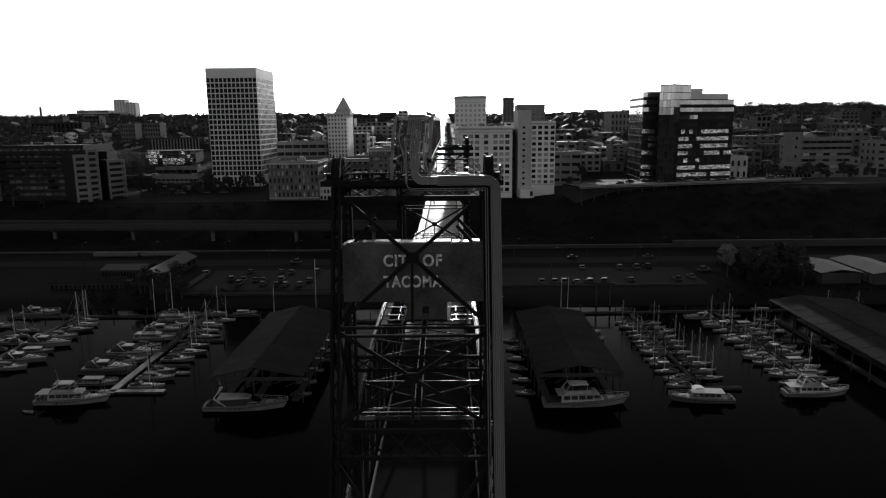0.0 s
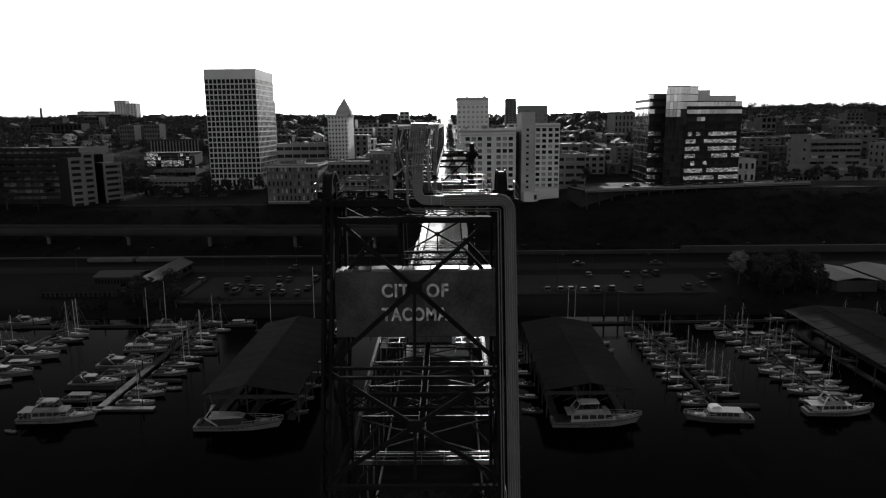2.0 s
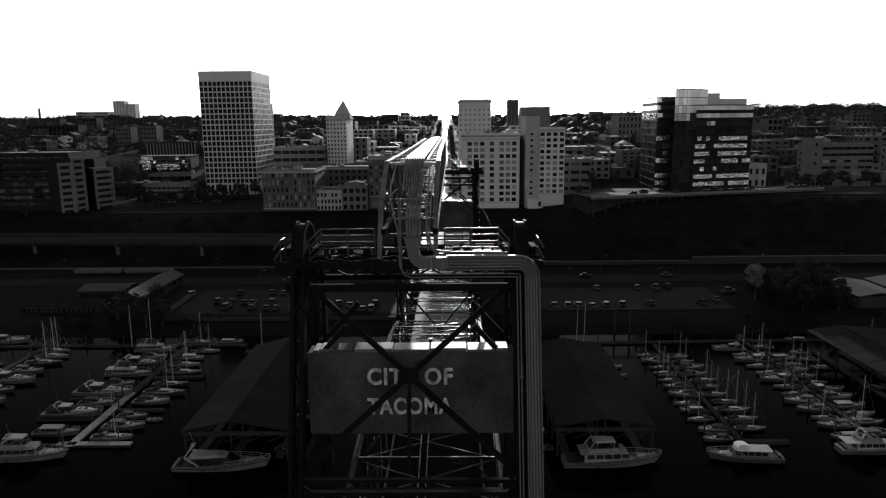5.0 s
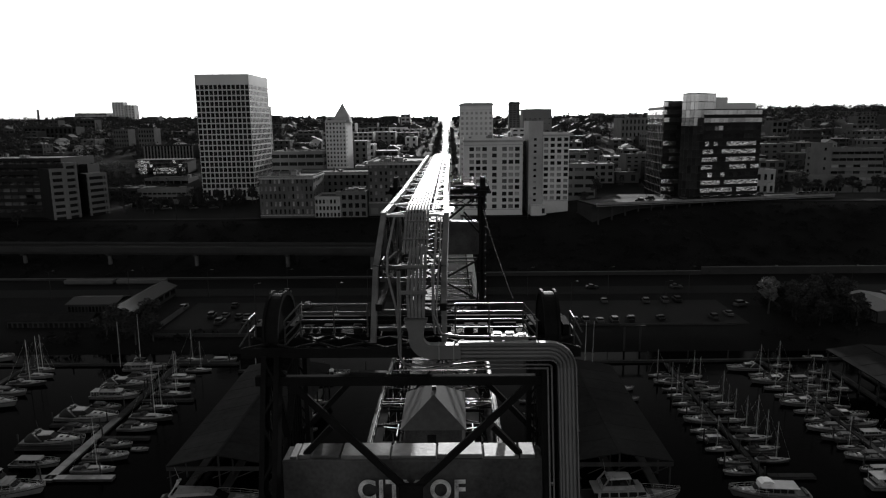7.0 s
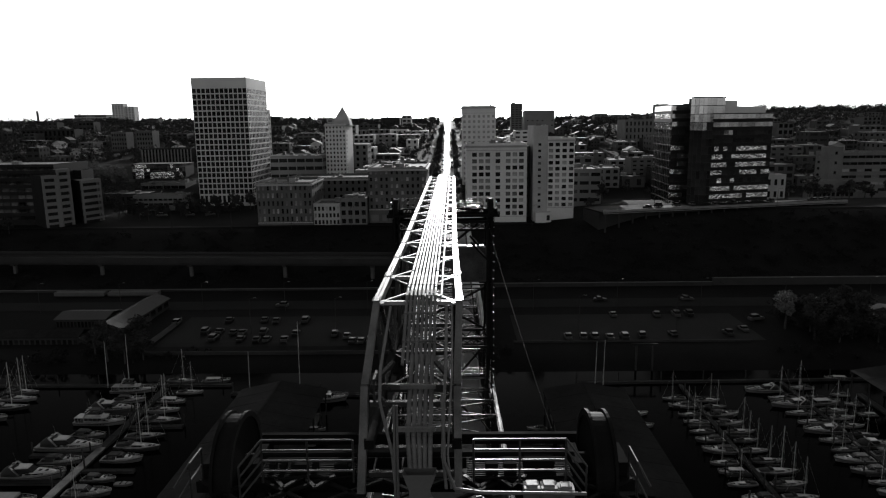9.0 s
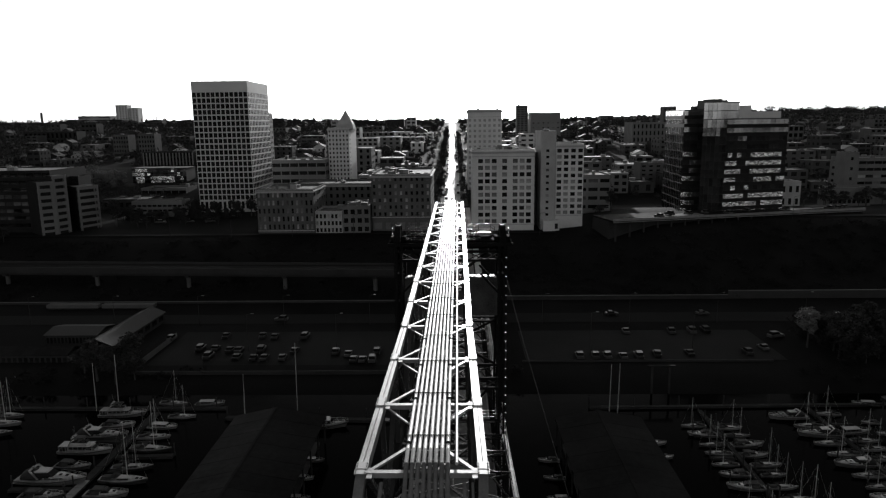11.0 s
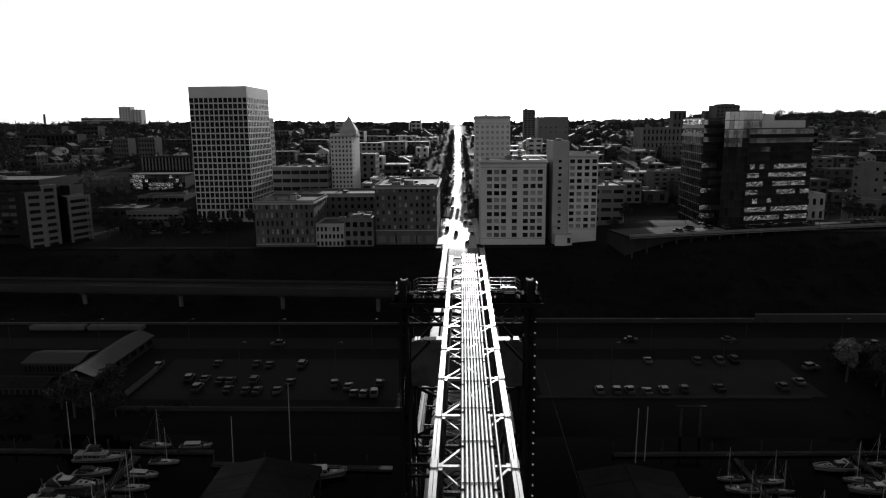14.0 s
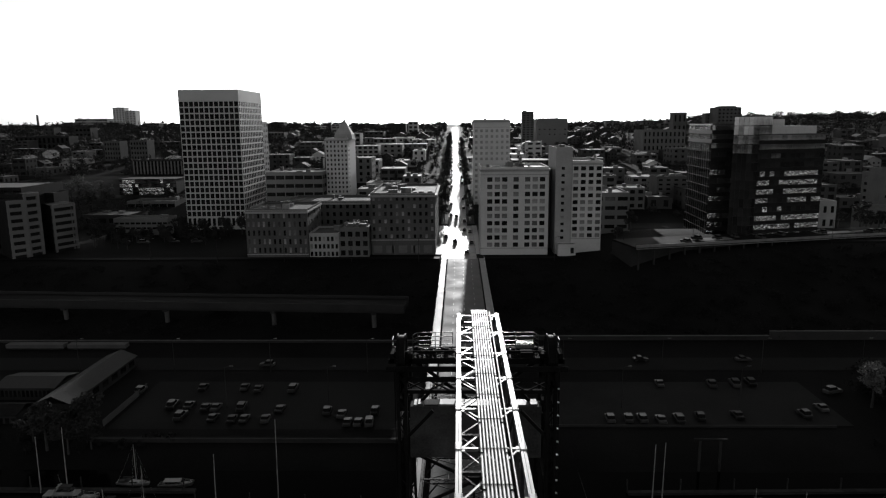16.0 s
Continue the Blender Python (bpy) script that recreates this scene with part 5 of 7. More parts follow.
for k in range(5):
    one_box("spandrel", GLAZEW, -219.4, -182.6, 440.1, 440.29, 34.2 + k * 2.6, 34.5 + k * 2.6, mg)
    for i in range(18):
        x = -219.4 + 36.8 * (i + 0.5) / 18
        # Bright reflections are placed by hand: chosen panes mirror, the rest stay dim.
        shiny = (1 <= i <= 3 and k > 0) or (k in (1, 2) and 6 <= i <= 13) or mirr.random() < 0.12
        ob = piece("window", pane_mesh(1.98, 2.24, MGLASS if shiny else RIBBONG), mg, (x, 440.2, 35.64 + k * 2.6))
        ob.rotation_euler = (mirr.gauss(0, 0.01), 0, mirr.gauss(0, 0.02))

# skyline marks on the hill
# Distance haze on the two slabs is put into their pale wall colour.
block("twin_slab", "apartment slab with haze-pale walls on the skyline", -706, -682, 1395, 1415, 76, 118.6, WHITEB, [("f", 4, 12, 0.5, 0.4)], limit=0, plant=1)
block("twin_slab", "apartment slab with haze-pale walls on the skyline", -681.5, -662, 1400, 1420, 76, 112.6, WHITEB, [("f", 3, 11, 0.5, 0.4)], limit=0, plant=1)
block("hospital", "stepped pale hospital on the skyline", -778, -712, 1380, 1420, 76, 96.5, TRIM, [("f", 8, 4, 0.9, 0.4)], plant=3)
ch = thing("smokestack", "dark brick smokestack on the skyline", "chimney")
bm = bmesh.new()
tube(bm, (-866, 1400, 74), (-866, 1400, 106), 2.6, 16, 2.1)
part("shaft", bm, BRICKB, ch)
block("brick_church_tower", "dark church tower on the skyline", 243, 258, 800, 814, 55, 90.8, BRICKB, [("f", 3, 3, 0.4, 0.6)], plant=0, cornice=0.8)
block("stone_courthouse", "dark long institution on the hillside", 167, 205, 640, 672, 48, 73, BRICKA, [("f", 10, 4, 0.4, 0.6)], limit=0, plant=2)
block("hill_tower", "dark stepped slab tower on the hill behind the glass office", 248.0, 270.5, 680, 702, 52, 93.6, BRICKB, [("f", 6, 12, 0.5, 0.4)], limit=0, plant=0)
block("hill_tower", "lower wing of the dark stepped tower on the hill", 244.6, 271.6, 703, 712, 52, 88.6, BRICKB, [("f", 3, 11, 0.5, 0.4)], limit=0, plant=0)
one_box("penthouse", BRICKB, 252.1, 266.3, 682, 698, 93.5, 95.6, bpy.data.objects["hill_tower"])


def gabled_house(x0, x1, y0, y1, g, h, wall, tone, r):
    b = thing("house", tone + " small gabled house among hillside trees", "house", "hillside houses")
    xm, e = (x0 + x1) / 2, 0.5
    bm = bmesh.new()
    box(bm, x0, x1, y0, y1, g - 2, g + h)
    v = [bm.verts.new(q) for q in ((x0, y0, g + h), (x1, y0, g + h), (xm, y0, g + h + 2.6), (x0, y1, g + h), (x1, y1, g + h), (xm, y1, g + h + 2.6))]
    bm.faces.new((v[0], v[1], v[2])), bm.faces.new((v[3], v[5], v[4]))
    part("wall", bm, wall, b)
    bm = bmesh.new()
    for s in (-1, 1):
        xe = (x1 + e) if s > 0 else (x0 - e)
        p = [(xe, y, z) for y in (y0 - e, y1 + e) for z in (g + h - 0.3, g + h - 0.1)]
        q = [(xm, y, z) for y in (y0 - e, y1 + e) for z in (g + h + 2.6, g + h + 2.8)]
        a = [bm.verts.new(c) for c in (p[0], p[2], q[2], q[0], p[1], p[3], q[3], q[1])]
        for f in ((0, 1, 2, 3), (4, 5, 6, 7), (0, 1, 5, 4), (1, 2, 6, 5), (2, 3, 7, 6), (3, 0, 4, 7)):
            bm.faces.new([a[i] for i in f])
    part("roof", bm, ROOFD, b)
    bm = bmesh.new()
    for k in range(3):
        for row in range(2 if h > 5.6 else 1):
            a = x0 + (x1 - x0) * (k + 0.5) / 3
            box(bm, a - 0.6, a + 0.6, y0 - 0.05, y0 - 0.01, g + 1.2 + row * 2.8, g + 2.6 + row * 2.8)
    part("glazing", bm, GLASSD, b)["kind"] = "stuff"


# hillside blocks, street by street
taken = [(-166, -104, 330, 450), (-82, -62, 403, 442), (4, 34, 390, 430), (62, 120, 750, 795), (88, 200, 280, 360), (185, 235, 320, 360), (-102, -36, 305, 340), (-116, -78, 396, 436), (-38, -9, 270, 325), (4, 78, 270, 345), (239, 262, 795, 818), (-168, -135, 310, 342), (-245, -150, 270, 312), (180, 242, 316, 368), (160, 210, 630, 675), (240, 275, 640, 715), (-265, -214, 384, 446), (-305, -222, 440, 525), (-224, -160, 425, 520), (-258, -212, 530, 552), (-216, -165, 396, 442), (-335, -289, 636, 658), (-525, -455, 795, 822)]
hill_rng = random.Random(21)
count = 0
ROWS_Y = [(352, 20), (384, 20), (442, 26), (478, 26), (530, 28), (570, 28), (610, 20), (652, 30), (700, 30), (775, 32), (830, 30), (915, 34), (985, 36), (1060, 38), (1140, 40), (1220, 40), (1300, 40)]
for yb, dep in ROWS_Y:
    reach = 0.72 * (yb + 60)
    x = -reach + hill_rng.uniform(0, 20)
    while x < reach:
        far = yb / 400.0
        w = hill_rng.uniform(9, 24) * (0.8 + 0.25 * far)
        d = min(dep, hill_rng.uniform(14, 26))
        h = hill_rng.choice([5, 6, 7, 8, 9, 11, 13, 16]) * hill_rng.uniform(0.8, 1.15)
        if yb < 480 and abs(x) < 110:
            h *= 1.25
        x0, x1 = x, x + w
        x = x1 + hill_rng.choice([1.5, 2, 5, 9, 14]) * (0.6 + 0.5 * far)
        if x0 < street_x(yb) + 11.5 and x1 > street_x(yb) - 11.5:
            continue
        if any(x0 < b and x1 > a and yb < q and yb + d > p for a, b, p, q in taken):
            continue
        mid = (x0 + x1) / 2 / (yb + 60)
        if mid > 0.27 and yb >= 830 and hill_rng.random() < 0.6:
            continue
        if hill_rng.random() < (0.12 if yb < 700 else 0.34) + (0.25 if mid < -0.25 else 0.0):
            continue
        g = min(height(x0, yb), height(x1, yb), height((x0 + x1) / 2, yb))
        cols = max(2, int(w / hill_rng.uniform(4.2, 6.0)))
        rows = max(1, int(h / 3.6))
        if yb > 640:
            cols, rows = max(2, min(cols, 5)), max(1, min(rows, 3))
        m = hill_rng.choice([CITYD, CITYD, CITYD, CITYD, CITY, BRICKB]) if mid < -0.2 else hill_rng.choice([CITY, CITY, CITYD, OFFICE, BRICKA, BRICKB, WHITEB] if mid < 0.24 else [CITYD, CITYD, CITYD, BRICKA, BRICKB, BRICKB])
        kind = hill_rng.choice(["plain commercial building with a flat roof", "low city building with rows of windows", "brick walk-up building on the hillside", "flat-roofed building among hillside trees"])
        tone = {"city_walls": "grey", "dim_city_walls": "dim grey", "office_concrete_bands": "pale concrete", "painted_brick": "dull painted", "dark_brick": "dark", "white_terracotta": "whitish"}[m.name]
        faces = [("f", cols, rows, hill_rng.uniform(0.35, 0.8), hill_rng.uniform(0.35, 0.6))]
        if yb < 600:
            faces.append(("l" if x0 > 0 else "r", 3, rows, 0.4, 0.45))
        if yb >= 520 and hill_rng.random() < 0.32:
            gabled_house(x0, x0 + min(w, hill_rng.uniform(8, 13)), yb, yb + min(d, 12), g, hill_rng.uniform(5, 7.5), *hill_rng.choice([(CITYD, "dim grey"), (CITYD, "dim grey"), (BRICKB, "dark"), (CITY, "grey")]), hill_rng)
            continue
        block("city_building", tone + " " + kind, x0, x1, yb, yb + d, g, g + h, m, faces, roof=hill_rng.choice([ROOFD, ROOFD, ROOFM] if mid < -0.2 or mid > 0.24 else [ROOFM, ROOFM, ROOFD, CWTOP]), plant=hill_rng.randint(1, 2) if yb < 650 else 0, seed=count, parapet=0.5 if yb < 400 else 0, setback=0.3, limit=0)
        count += 1


# ---------- trees ----------
def clump(bm, c, r, n, rr, size):
    """A loose cloud of small leaf blades round c."""
    for i in range(n):
        d = Vector((rr.gauss(0, 1), rr.gauss(0, 1), rr.gauss(0, 1)))
        d = d.normalized() * r * rr.uniform(0.55, 1.05)
        p = Vector(c) + Vector((d.x, d.y, d.z * 0.8))
        a = Vector((rr.uniform(-1, 1), rr.uniform(-1, 1), rr.uniform(-0.6, 0.6))).normalized() * size * rr.uniform(0.6, 1.3)
        b = Vector((rr.uniform(-1, 1), rr.uniform(-1, 1), rr.uniform(-0.6, 0.6))).normalized() * size * rr.uniform(0.6, 1.3)
        v = [bm.verts.new(p - a * 0.5), bm.verts.new(p + b * 0.5), bm.verts.new(p + a * 0.5), bm.verts.new(p - b * 0.5)]
        bm.faces.new(v)


def tree_meshes(seed, h, spread, n_clumps, leaf, blades=60, size=0.6, mat_leaf=None):
    rr = random.Random(seed)
    bt, bc = bmesh.new(), bmesh.new()
    tube(bt, (0, 0, -0.5), (0.1, 0, h * 0.45), 0.03 * h, 8, 0.018 * h)
    tube(bt, (0.1, 0, h * 0.45), (0, 0.1, h * 0.8), 0.018 * h, 6, 0.006 * h)
    for i in range(n_clumps):
        a = rr.uniform(0, 2 * math.pi)
        k = rr.uniform(0.3, 1.0)
        rad = spread * rr.uniform(0.3, 1.0) * math.sin(math.pi * min(0.95, k * 0.85))
        c = (math.cos(a) * rad, math.sin(a) * rad, h * (0.22 + 0.7 * k))
        tube(bt, (0.05, 0, h * (0.2 + 0.4 * k)), c, 0.008 * h, 5, 0.003 * h)
        clump(bc, c, spread * rr.uniform(0.28, 0.45), blades, rr, size)
    return mesh_of("trunk", bt, BARK), mesh_of("crown", bc, mat_leaf or LEAF)


TREE_KINDS = [tree_meshes(s, h, sp_, n, None, 55, 0.75) for s, h, sp_, n in ((1, 9, 3.2, 16), (2, 11, 3.6, 18), (3, 7, 2.8, 13), (4, 13, 4.0, 20))]


def tree(x, y, z, k, s, label="leafy dark street tree with an uneven crown"):
    t = thing("tree", label, "tree", "trees", (x, y, z), rng.uniform(0, 6))
    for nm, me in zip(("trunk", "crown"), TREE_KINDS[k]):
        piece(nm, me, t, (0, 0, 0), 0, (s, s, s * rng.uniform(0.9, 1.15)))
    return t


for i in range(17):
    x = -139 + i * 2.3 + rng.uniform(-1.2, 1.2)
    y = 322 + rng.uniform(-5, 5)
    tree(x, y, height(x, y), i % 4, rng.uniform(0.5, 0.8), "dark leafy tree in front of the office tower")
for i in range(4, 52):
    side = -1 if i % 2 else 1
    y = 318 + (i // 2) * 21 + rng.uniform(-4, 4)
    x = street_x(y) + side * 6.8
    tree(x, y, height(x, y), i % 4, rng.uniform(0.6, 0.95))
for x, y, s, k in ((160, 306, 0.9, 1), (172, 305, 0.8, 0), (182, 322, 1.0, 3), (64, 290, 0.8, 2), (72, 300, 0.9, 1), (-158, 294, 0.9, 3), (-147, 292, 0.6, 1), (-142, 290, 0.6, 0), (-206, 264, 1.0, 1), (-190, 262, 0.9, 2)):
    tree(x, y, height(x, y), k, s)
for x, y, s, k in ((-87, 140.5, 0.85, 3), (-82, 139.5, 0.8, 1), (-78, 141, 0.7, 0), (-91, 142.5, 0.75, 1), (-80.5, 145.5, 0.8, 3), (-85, 147, 0.9, 2), (-92.5, 148.5, 0.7, 0)):
    tree(x, y, height(x, y), k, s, "dense dark tree on the shore before the wharf building")
for x, y, s, k in ((182, 314, 0.7, 2), (187, 316, 0.85, 1), (193, 313, 0.75, 0), (199, 317, 0.9, 3), (206, 316, 0.85, 1), (212, 320, 0.95, 2), (219, 317, 0.8, 3), (226, 321, 0.9, 0), (233, 318, 0.8, 1), (166, 311, 0.8, 3), (177, 309, 0.75, 1)):
    tree(x, y, height(x, y), k, s, "dark leafy tree in front of the ribbon office")
for x, y, s, k in ((-160, 299, 0.7, 1), (-157, 306, 0.7, 3), (-153, 303, 0.6, 0), (-163, 311, 0.8, 2), (-149, 309, 0.5, 1), (-145, 305, 0.5, 3), (-139, 303, 0.6, 2), (-133, 306, 0.6, 0), (-128, 300, 0.5, 2), (-120, 304, 0.5, 0), (-112, 299, 0.5, 2)):
    tree(x, y, height(x, y), k, s, "dark leafy tree between the banded office and the tower")
for x, y, s, k in ((97, 152, 0.85, 1), (102, 149, 0.8, 0), (107, 152, 0.9, 2), (112, 149, 0.85, 1), (99, 158, 0.8, 3), (105, 158, 0.85, 1), (111, 157, 0.9, 0), (115, 161, 0.8, 3), (108, 165, 0.85, 3), (114, 168, 0.9, 1), (102, 166, 0.85, 0)):
    tree(x, y, height(x, y), k, s, "dense dark tree beside the storage sheds")
# pale-leaved trees on the slope
PALE_KINDS = [tree_meshes(s_, h_, sp_, n_, None, 80, 0.6, LEAFP) for s_, h_, sp_, n_ in ((41, 11, 4.0, 20), (42, 9, 3.6, 18))]
for k, (x, y, s_) in enumerate(((-256, 428, 0.9), (-249, 432, 1.1), (-243, 426, 0.95), (-236, 431, 1.15), (-229, 427, 0.9), (-224, 434, 1.0), (-246, 440, 1.2), (-232, 441, 1.1))):
    t = thing("tree", "round tree with a pale leafy crown on the slope", "tree", "trees", (x, y, height(x, y)), k * 1.3)
    for nm, me in zip(("trunk", "crown"), PALE_KINDS[k % 2]):
        piece(nm, me, t, (0, 0, 0), 0, (s_, s_, s_))
# tall tree with a pale crown near the marina
tm = tree_meshes(31, 11, 3.0, 24, None, 90, 0.45, LEAFP)
t = thing("tree", "tall tree with a pale sunlit crown above the marina", "tree", "trees", (93.5, 160.8, height(93.5, 160.8)))
for nm, me in zip(("trunk", "crown"), tm):
    piece(nm, me, t, (0, 0, 0))

# woods and bushes that nobody could count
wr = random.Random(77)
verts, faces = [], []


def blob(x, y, z, r, h, n, size):
    """A crown of loose leaf clumps with an uneven outline."""
    lobes = [(wr.uniform(-0.5, 0.5) * r, wr.uniform(-0.5, 0.5) * r, wr.uniform(0.25, 0.78) * h, wr.uniform(0.38, 0.6)) for _ in range(5)]
    for i in range(n):
        lx, ly, lz, lr = lobes[i % 5]
        a, u = wr.uniform(0, 2 * math.pi), wr.uniform(-1, 1)
        k = lr * wr.random() ** 0.4
        q0 = math.sqrt(1 - u * u)
        p = (x + lx + math.cos(a) * q0 * k * r, y + ly + math.sin(a) * q0 * k * r, z + lz + u * k * h * 0.55)
        s = size * wr.uniform(0.6, 1.3)
        i0 = len(verts)
        for q in range(3):
            verts.append((p[0] + wr.uniform(-s, s), p[1] + wr.uniform(-s, s), p[2] + wr.uniform(-s, s) * 0.8))
        faces.append((i0, i0 + 1, i0 + 2))


def fir(x, y, z, hh):
    for k in range(10):
        r = 0.2 * hh * (1 - k / 10.5)
        for i in range(26):
            a, m = wr.uniform(0, 2 * math.pi), wr.random() ** 0.5
            p = (x + math.cos(a) * r * m, y + math.sin(a) * r * m, z + hh * (k + 0.6 - 0.5 * m) / 10)
            i0 = len(verts)
            for q in range(3):
                verts.append((p[0] + wr.uniform(-0.9, 0.9), p[1] + wr.uniform(-0.9, 0.9), p[2] + wr.uniform(-0.6, 0.6)))
            faces.append((i0, i0 + 1, i0 + 2))


for i in range(7600):
    y = 362 + 1130 * wr.random() ** 0.8
    x = wr.uniform(-1, 1) * 0.74 * (y + 70)
    if x > -0.16 * y and wr.random() < 0.45:
        continue
    if abs(x - street_x(y)) < 13 or any(a - 3 < x < b + 3 and p - 12 < y < q + 3 for a, b, p, q in taken):
        continue
    r = wr.uniform(2.4, 5.2) * (0.8 + y / 2400)
    if wr.random() < 0.06:
        fir(x, y, height(x, y) - 0.5, wr.uniform(8, 15))
    else:
        blob(x, y, height(x, y) - 0.5, r, r * wr.uniform(1.5, 2.3), 90, 0.6 + y / 1100)
# woods round the mirror-glass office and firs before the low office
for i in range(170):
    x, y = wr.uniform(-245, -172), wr.uniform(335, 436)
    if -199 < x < -163 and 394 < y < 422:
        continue
    r = wr.uniform(2.0, 3.6)
    blob(x, y, height(x, y) - 0.5, r, r * wr.uniform(1.5, 2.4), 130, 0.5)
for i in range(26):
    x, y = wr.uniform(-166, -106), wr.uniform(313, 322)
    fir(x, y, height(x, y) - 0.3, wr.uniform(3.0, 5.5))
# skyline woods with pointed firs
for i in range(1100):
    y = wr.uniform(1330, 1480)
    x = wr.uniform(-1150, 1150)
    if abs(x - street_x(y)) < 14:
        continue
    if wr.random() < 0.14:
        fir(x, y, height(x, y) - 1, wr.uniform(11, 20))
    else:
        r = wr.uniform(4, 8)
        blob(x, y, height(x, y) - 1.5, r, r * wr.uniform(1.2, 1.9), 100, 1.9)
for i in range(210):
    x = wr.uniform(430, 1150)
    y = wr.uniform(1230, 1400)
    r = wr.uniform(7, 15)
    blob(x, y, height(x, y) - 1, r, r * 1.5, 260, 1.7)
me = bpy.data.meshes.new("hillside_trees")
me.from_pydata(verts, [], faces)
me.materials.append(LEAF)
tagged(new("hillside_trees", me), "dark leafy trees covering the hillside", "trees", kind="stuff")
# scrub on the bluff
verts, faces = [], []
for i in range(2300):
    x = wr.uniform(-330, 330)
    y = wr.uniform(208, 262)
    if abs(x) < 11 or (x < 0 and wr.random() < 0.4) or (x > 58 and y > 246 + (x - 62) * 0.25):
        continue
    r = wr.uniform(1.6, 4.2)
    blob(x, y, height(x, y) - 0.9, r, r * 0.8, 110, 0.38)
for i in range(120):
    x = wr.choice([wr.uniform(-115, -62), wr.uniform(84, 220), wr.uniform(-14, 16)])
    y = wr.uniform(139, 146)
    r = wr.uniform(0.8, 2.4)
    blob(x, y, height(x, y) - 0.3, r, r * 1.2, 36, 0.5)
for i in range(150):
    x, y = wr.uniform(94.5, 116), wr.uniform(146, 172)
    r = wr.uniform(1.6, 3.0)
    blob(x, y, height(x, y) + wr.uniform(-0.5, 4.5), r, r * 1.5, 110, 0.4)
me = bpy.data.meshes.new("bluff_scrub")
me.from_pydata(verts, [], faces)
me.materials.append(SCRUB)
tagged(new("bluff_scrub", me), "dark low scrub and bushes covering the bluff", "scrub", kind="stuff")


# ---------- waterfront: viaduct, sheds, lots ----------
vd = thing("viaduct", "long dark concrete road viaduct on slim piers", "viaduct")
va, vb = Vector((-420, 240.8, 0)), Vector((-18, 216.4, 0))
bm = bmesh.new()
beam(bm, va + Vector((0, 0, 24.9)), vb + Vector((0, 0, 24.9)), 11.0, 1.2)
part("deck", bm, CONC, vd)
bm = bmesh.new()
beam(bm, va + Vector((0, 0, 25.53)), vb + Vector((0, 0, 25.53)), 10.4, 0.05)
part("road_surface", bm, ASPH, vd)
vn = Vector((-(vb - va).y, (vb - va).x, 0)).normalized()
for s in (-1, 1):
    bm = bmesh.new()
    beam(bm, va + vn * s * 5.4 + Vector((0, 0, 25.95)), vb + vn * s * 5.4 + Vector((0, 0, 25.95)), 0.3, 0.95)
    part("parapet", bm, CONC, vd)
    bm = bmesh.new()
    beam(bm, va + vn * s * 3.6 + Vector((0, 0, 23.9)), vb + vn * s * 3.6 + Vector((0, 0, 23.9)), 0.9, 1.2)
    part("girder", bm, CONC, vd)
for x in (-401, -367, -333, -299, -265, -231, -197, -163, -129, -95, -60, -28):
    k = (x - va.x) / (vb.x - va.x)
    c = va.lerp(vb, k)
    g = height(c.x, c.y) - 1
    bm = bmesh.new()
    tube(bm, (c.x, c.y - 2.4, g), (c.x, c.y - 2.4, 23.1), 0.75, 12)
    part("pier", bm, PAVE, vd)
    bm = bmesh.new()
    box(bm, c.x - 0.7, c.x + 0.7, c.y - 4.2, c.y + 4.2, 22.7, 23.3)
    part("pier_cap", bm, CONC, vd)

rw = thing("retaining_wall", "long low concrete retaining wall with a pale coping", "wall")
one_box("wall", CONC, -330, -9, 204.0, 204.5, 13, 17.4, rw)
one_box("coping", PAVE, -330, -9, 203.9, 204.6, 17.4, 17.55, rw)
rw = thing("retaining_wall", "long low concrete retaining wall with a pale coping", "wall")
one_box("wall", CONC, 9, 90, 205.4, 205.9, 13, 18.3, rw)
one_box("coping", PAVE, 9, 90, 205.3, 206.0, 18.3, 18.45, rw)
rw = thing("retaining_wall", "upper retaining wall on the bluff", "wall")
one_box("wall", CONC, 90.2, 330, 205.6, 206.1, 14, 19.6, rw)
one_box("coping", PAVE, 90.2, 330, 205.5, 206.2, 19.6, 19.8, rw)
fw = thing("lot_kerb", "low pale kerb wall along the parking lot", "kerb")
one_box("wall", CONC, -79, -13, 143.5, 143.9, 13.5, 15.9, fw)
fw = thing("lot_kerb", "low pale kerb wall along the parking lot", "kerb")
one_box("wall", CONC, 17, 80, 150.4, 150.8, 13.5, 15.9, fw)


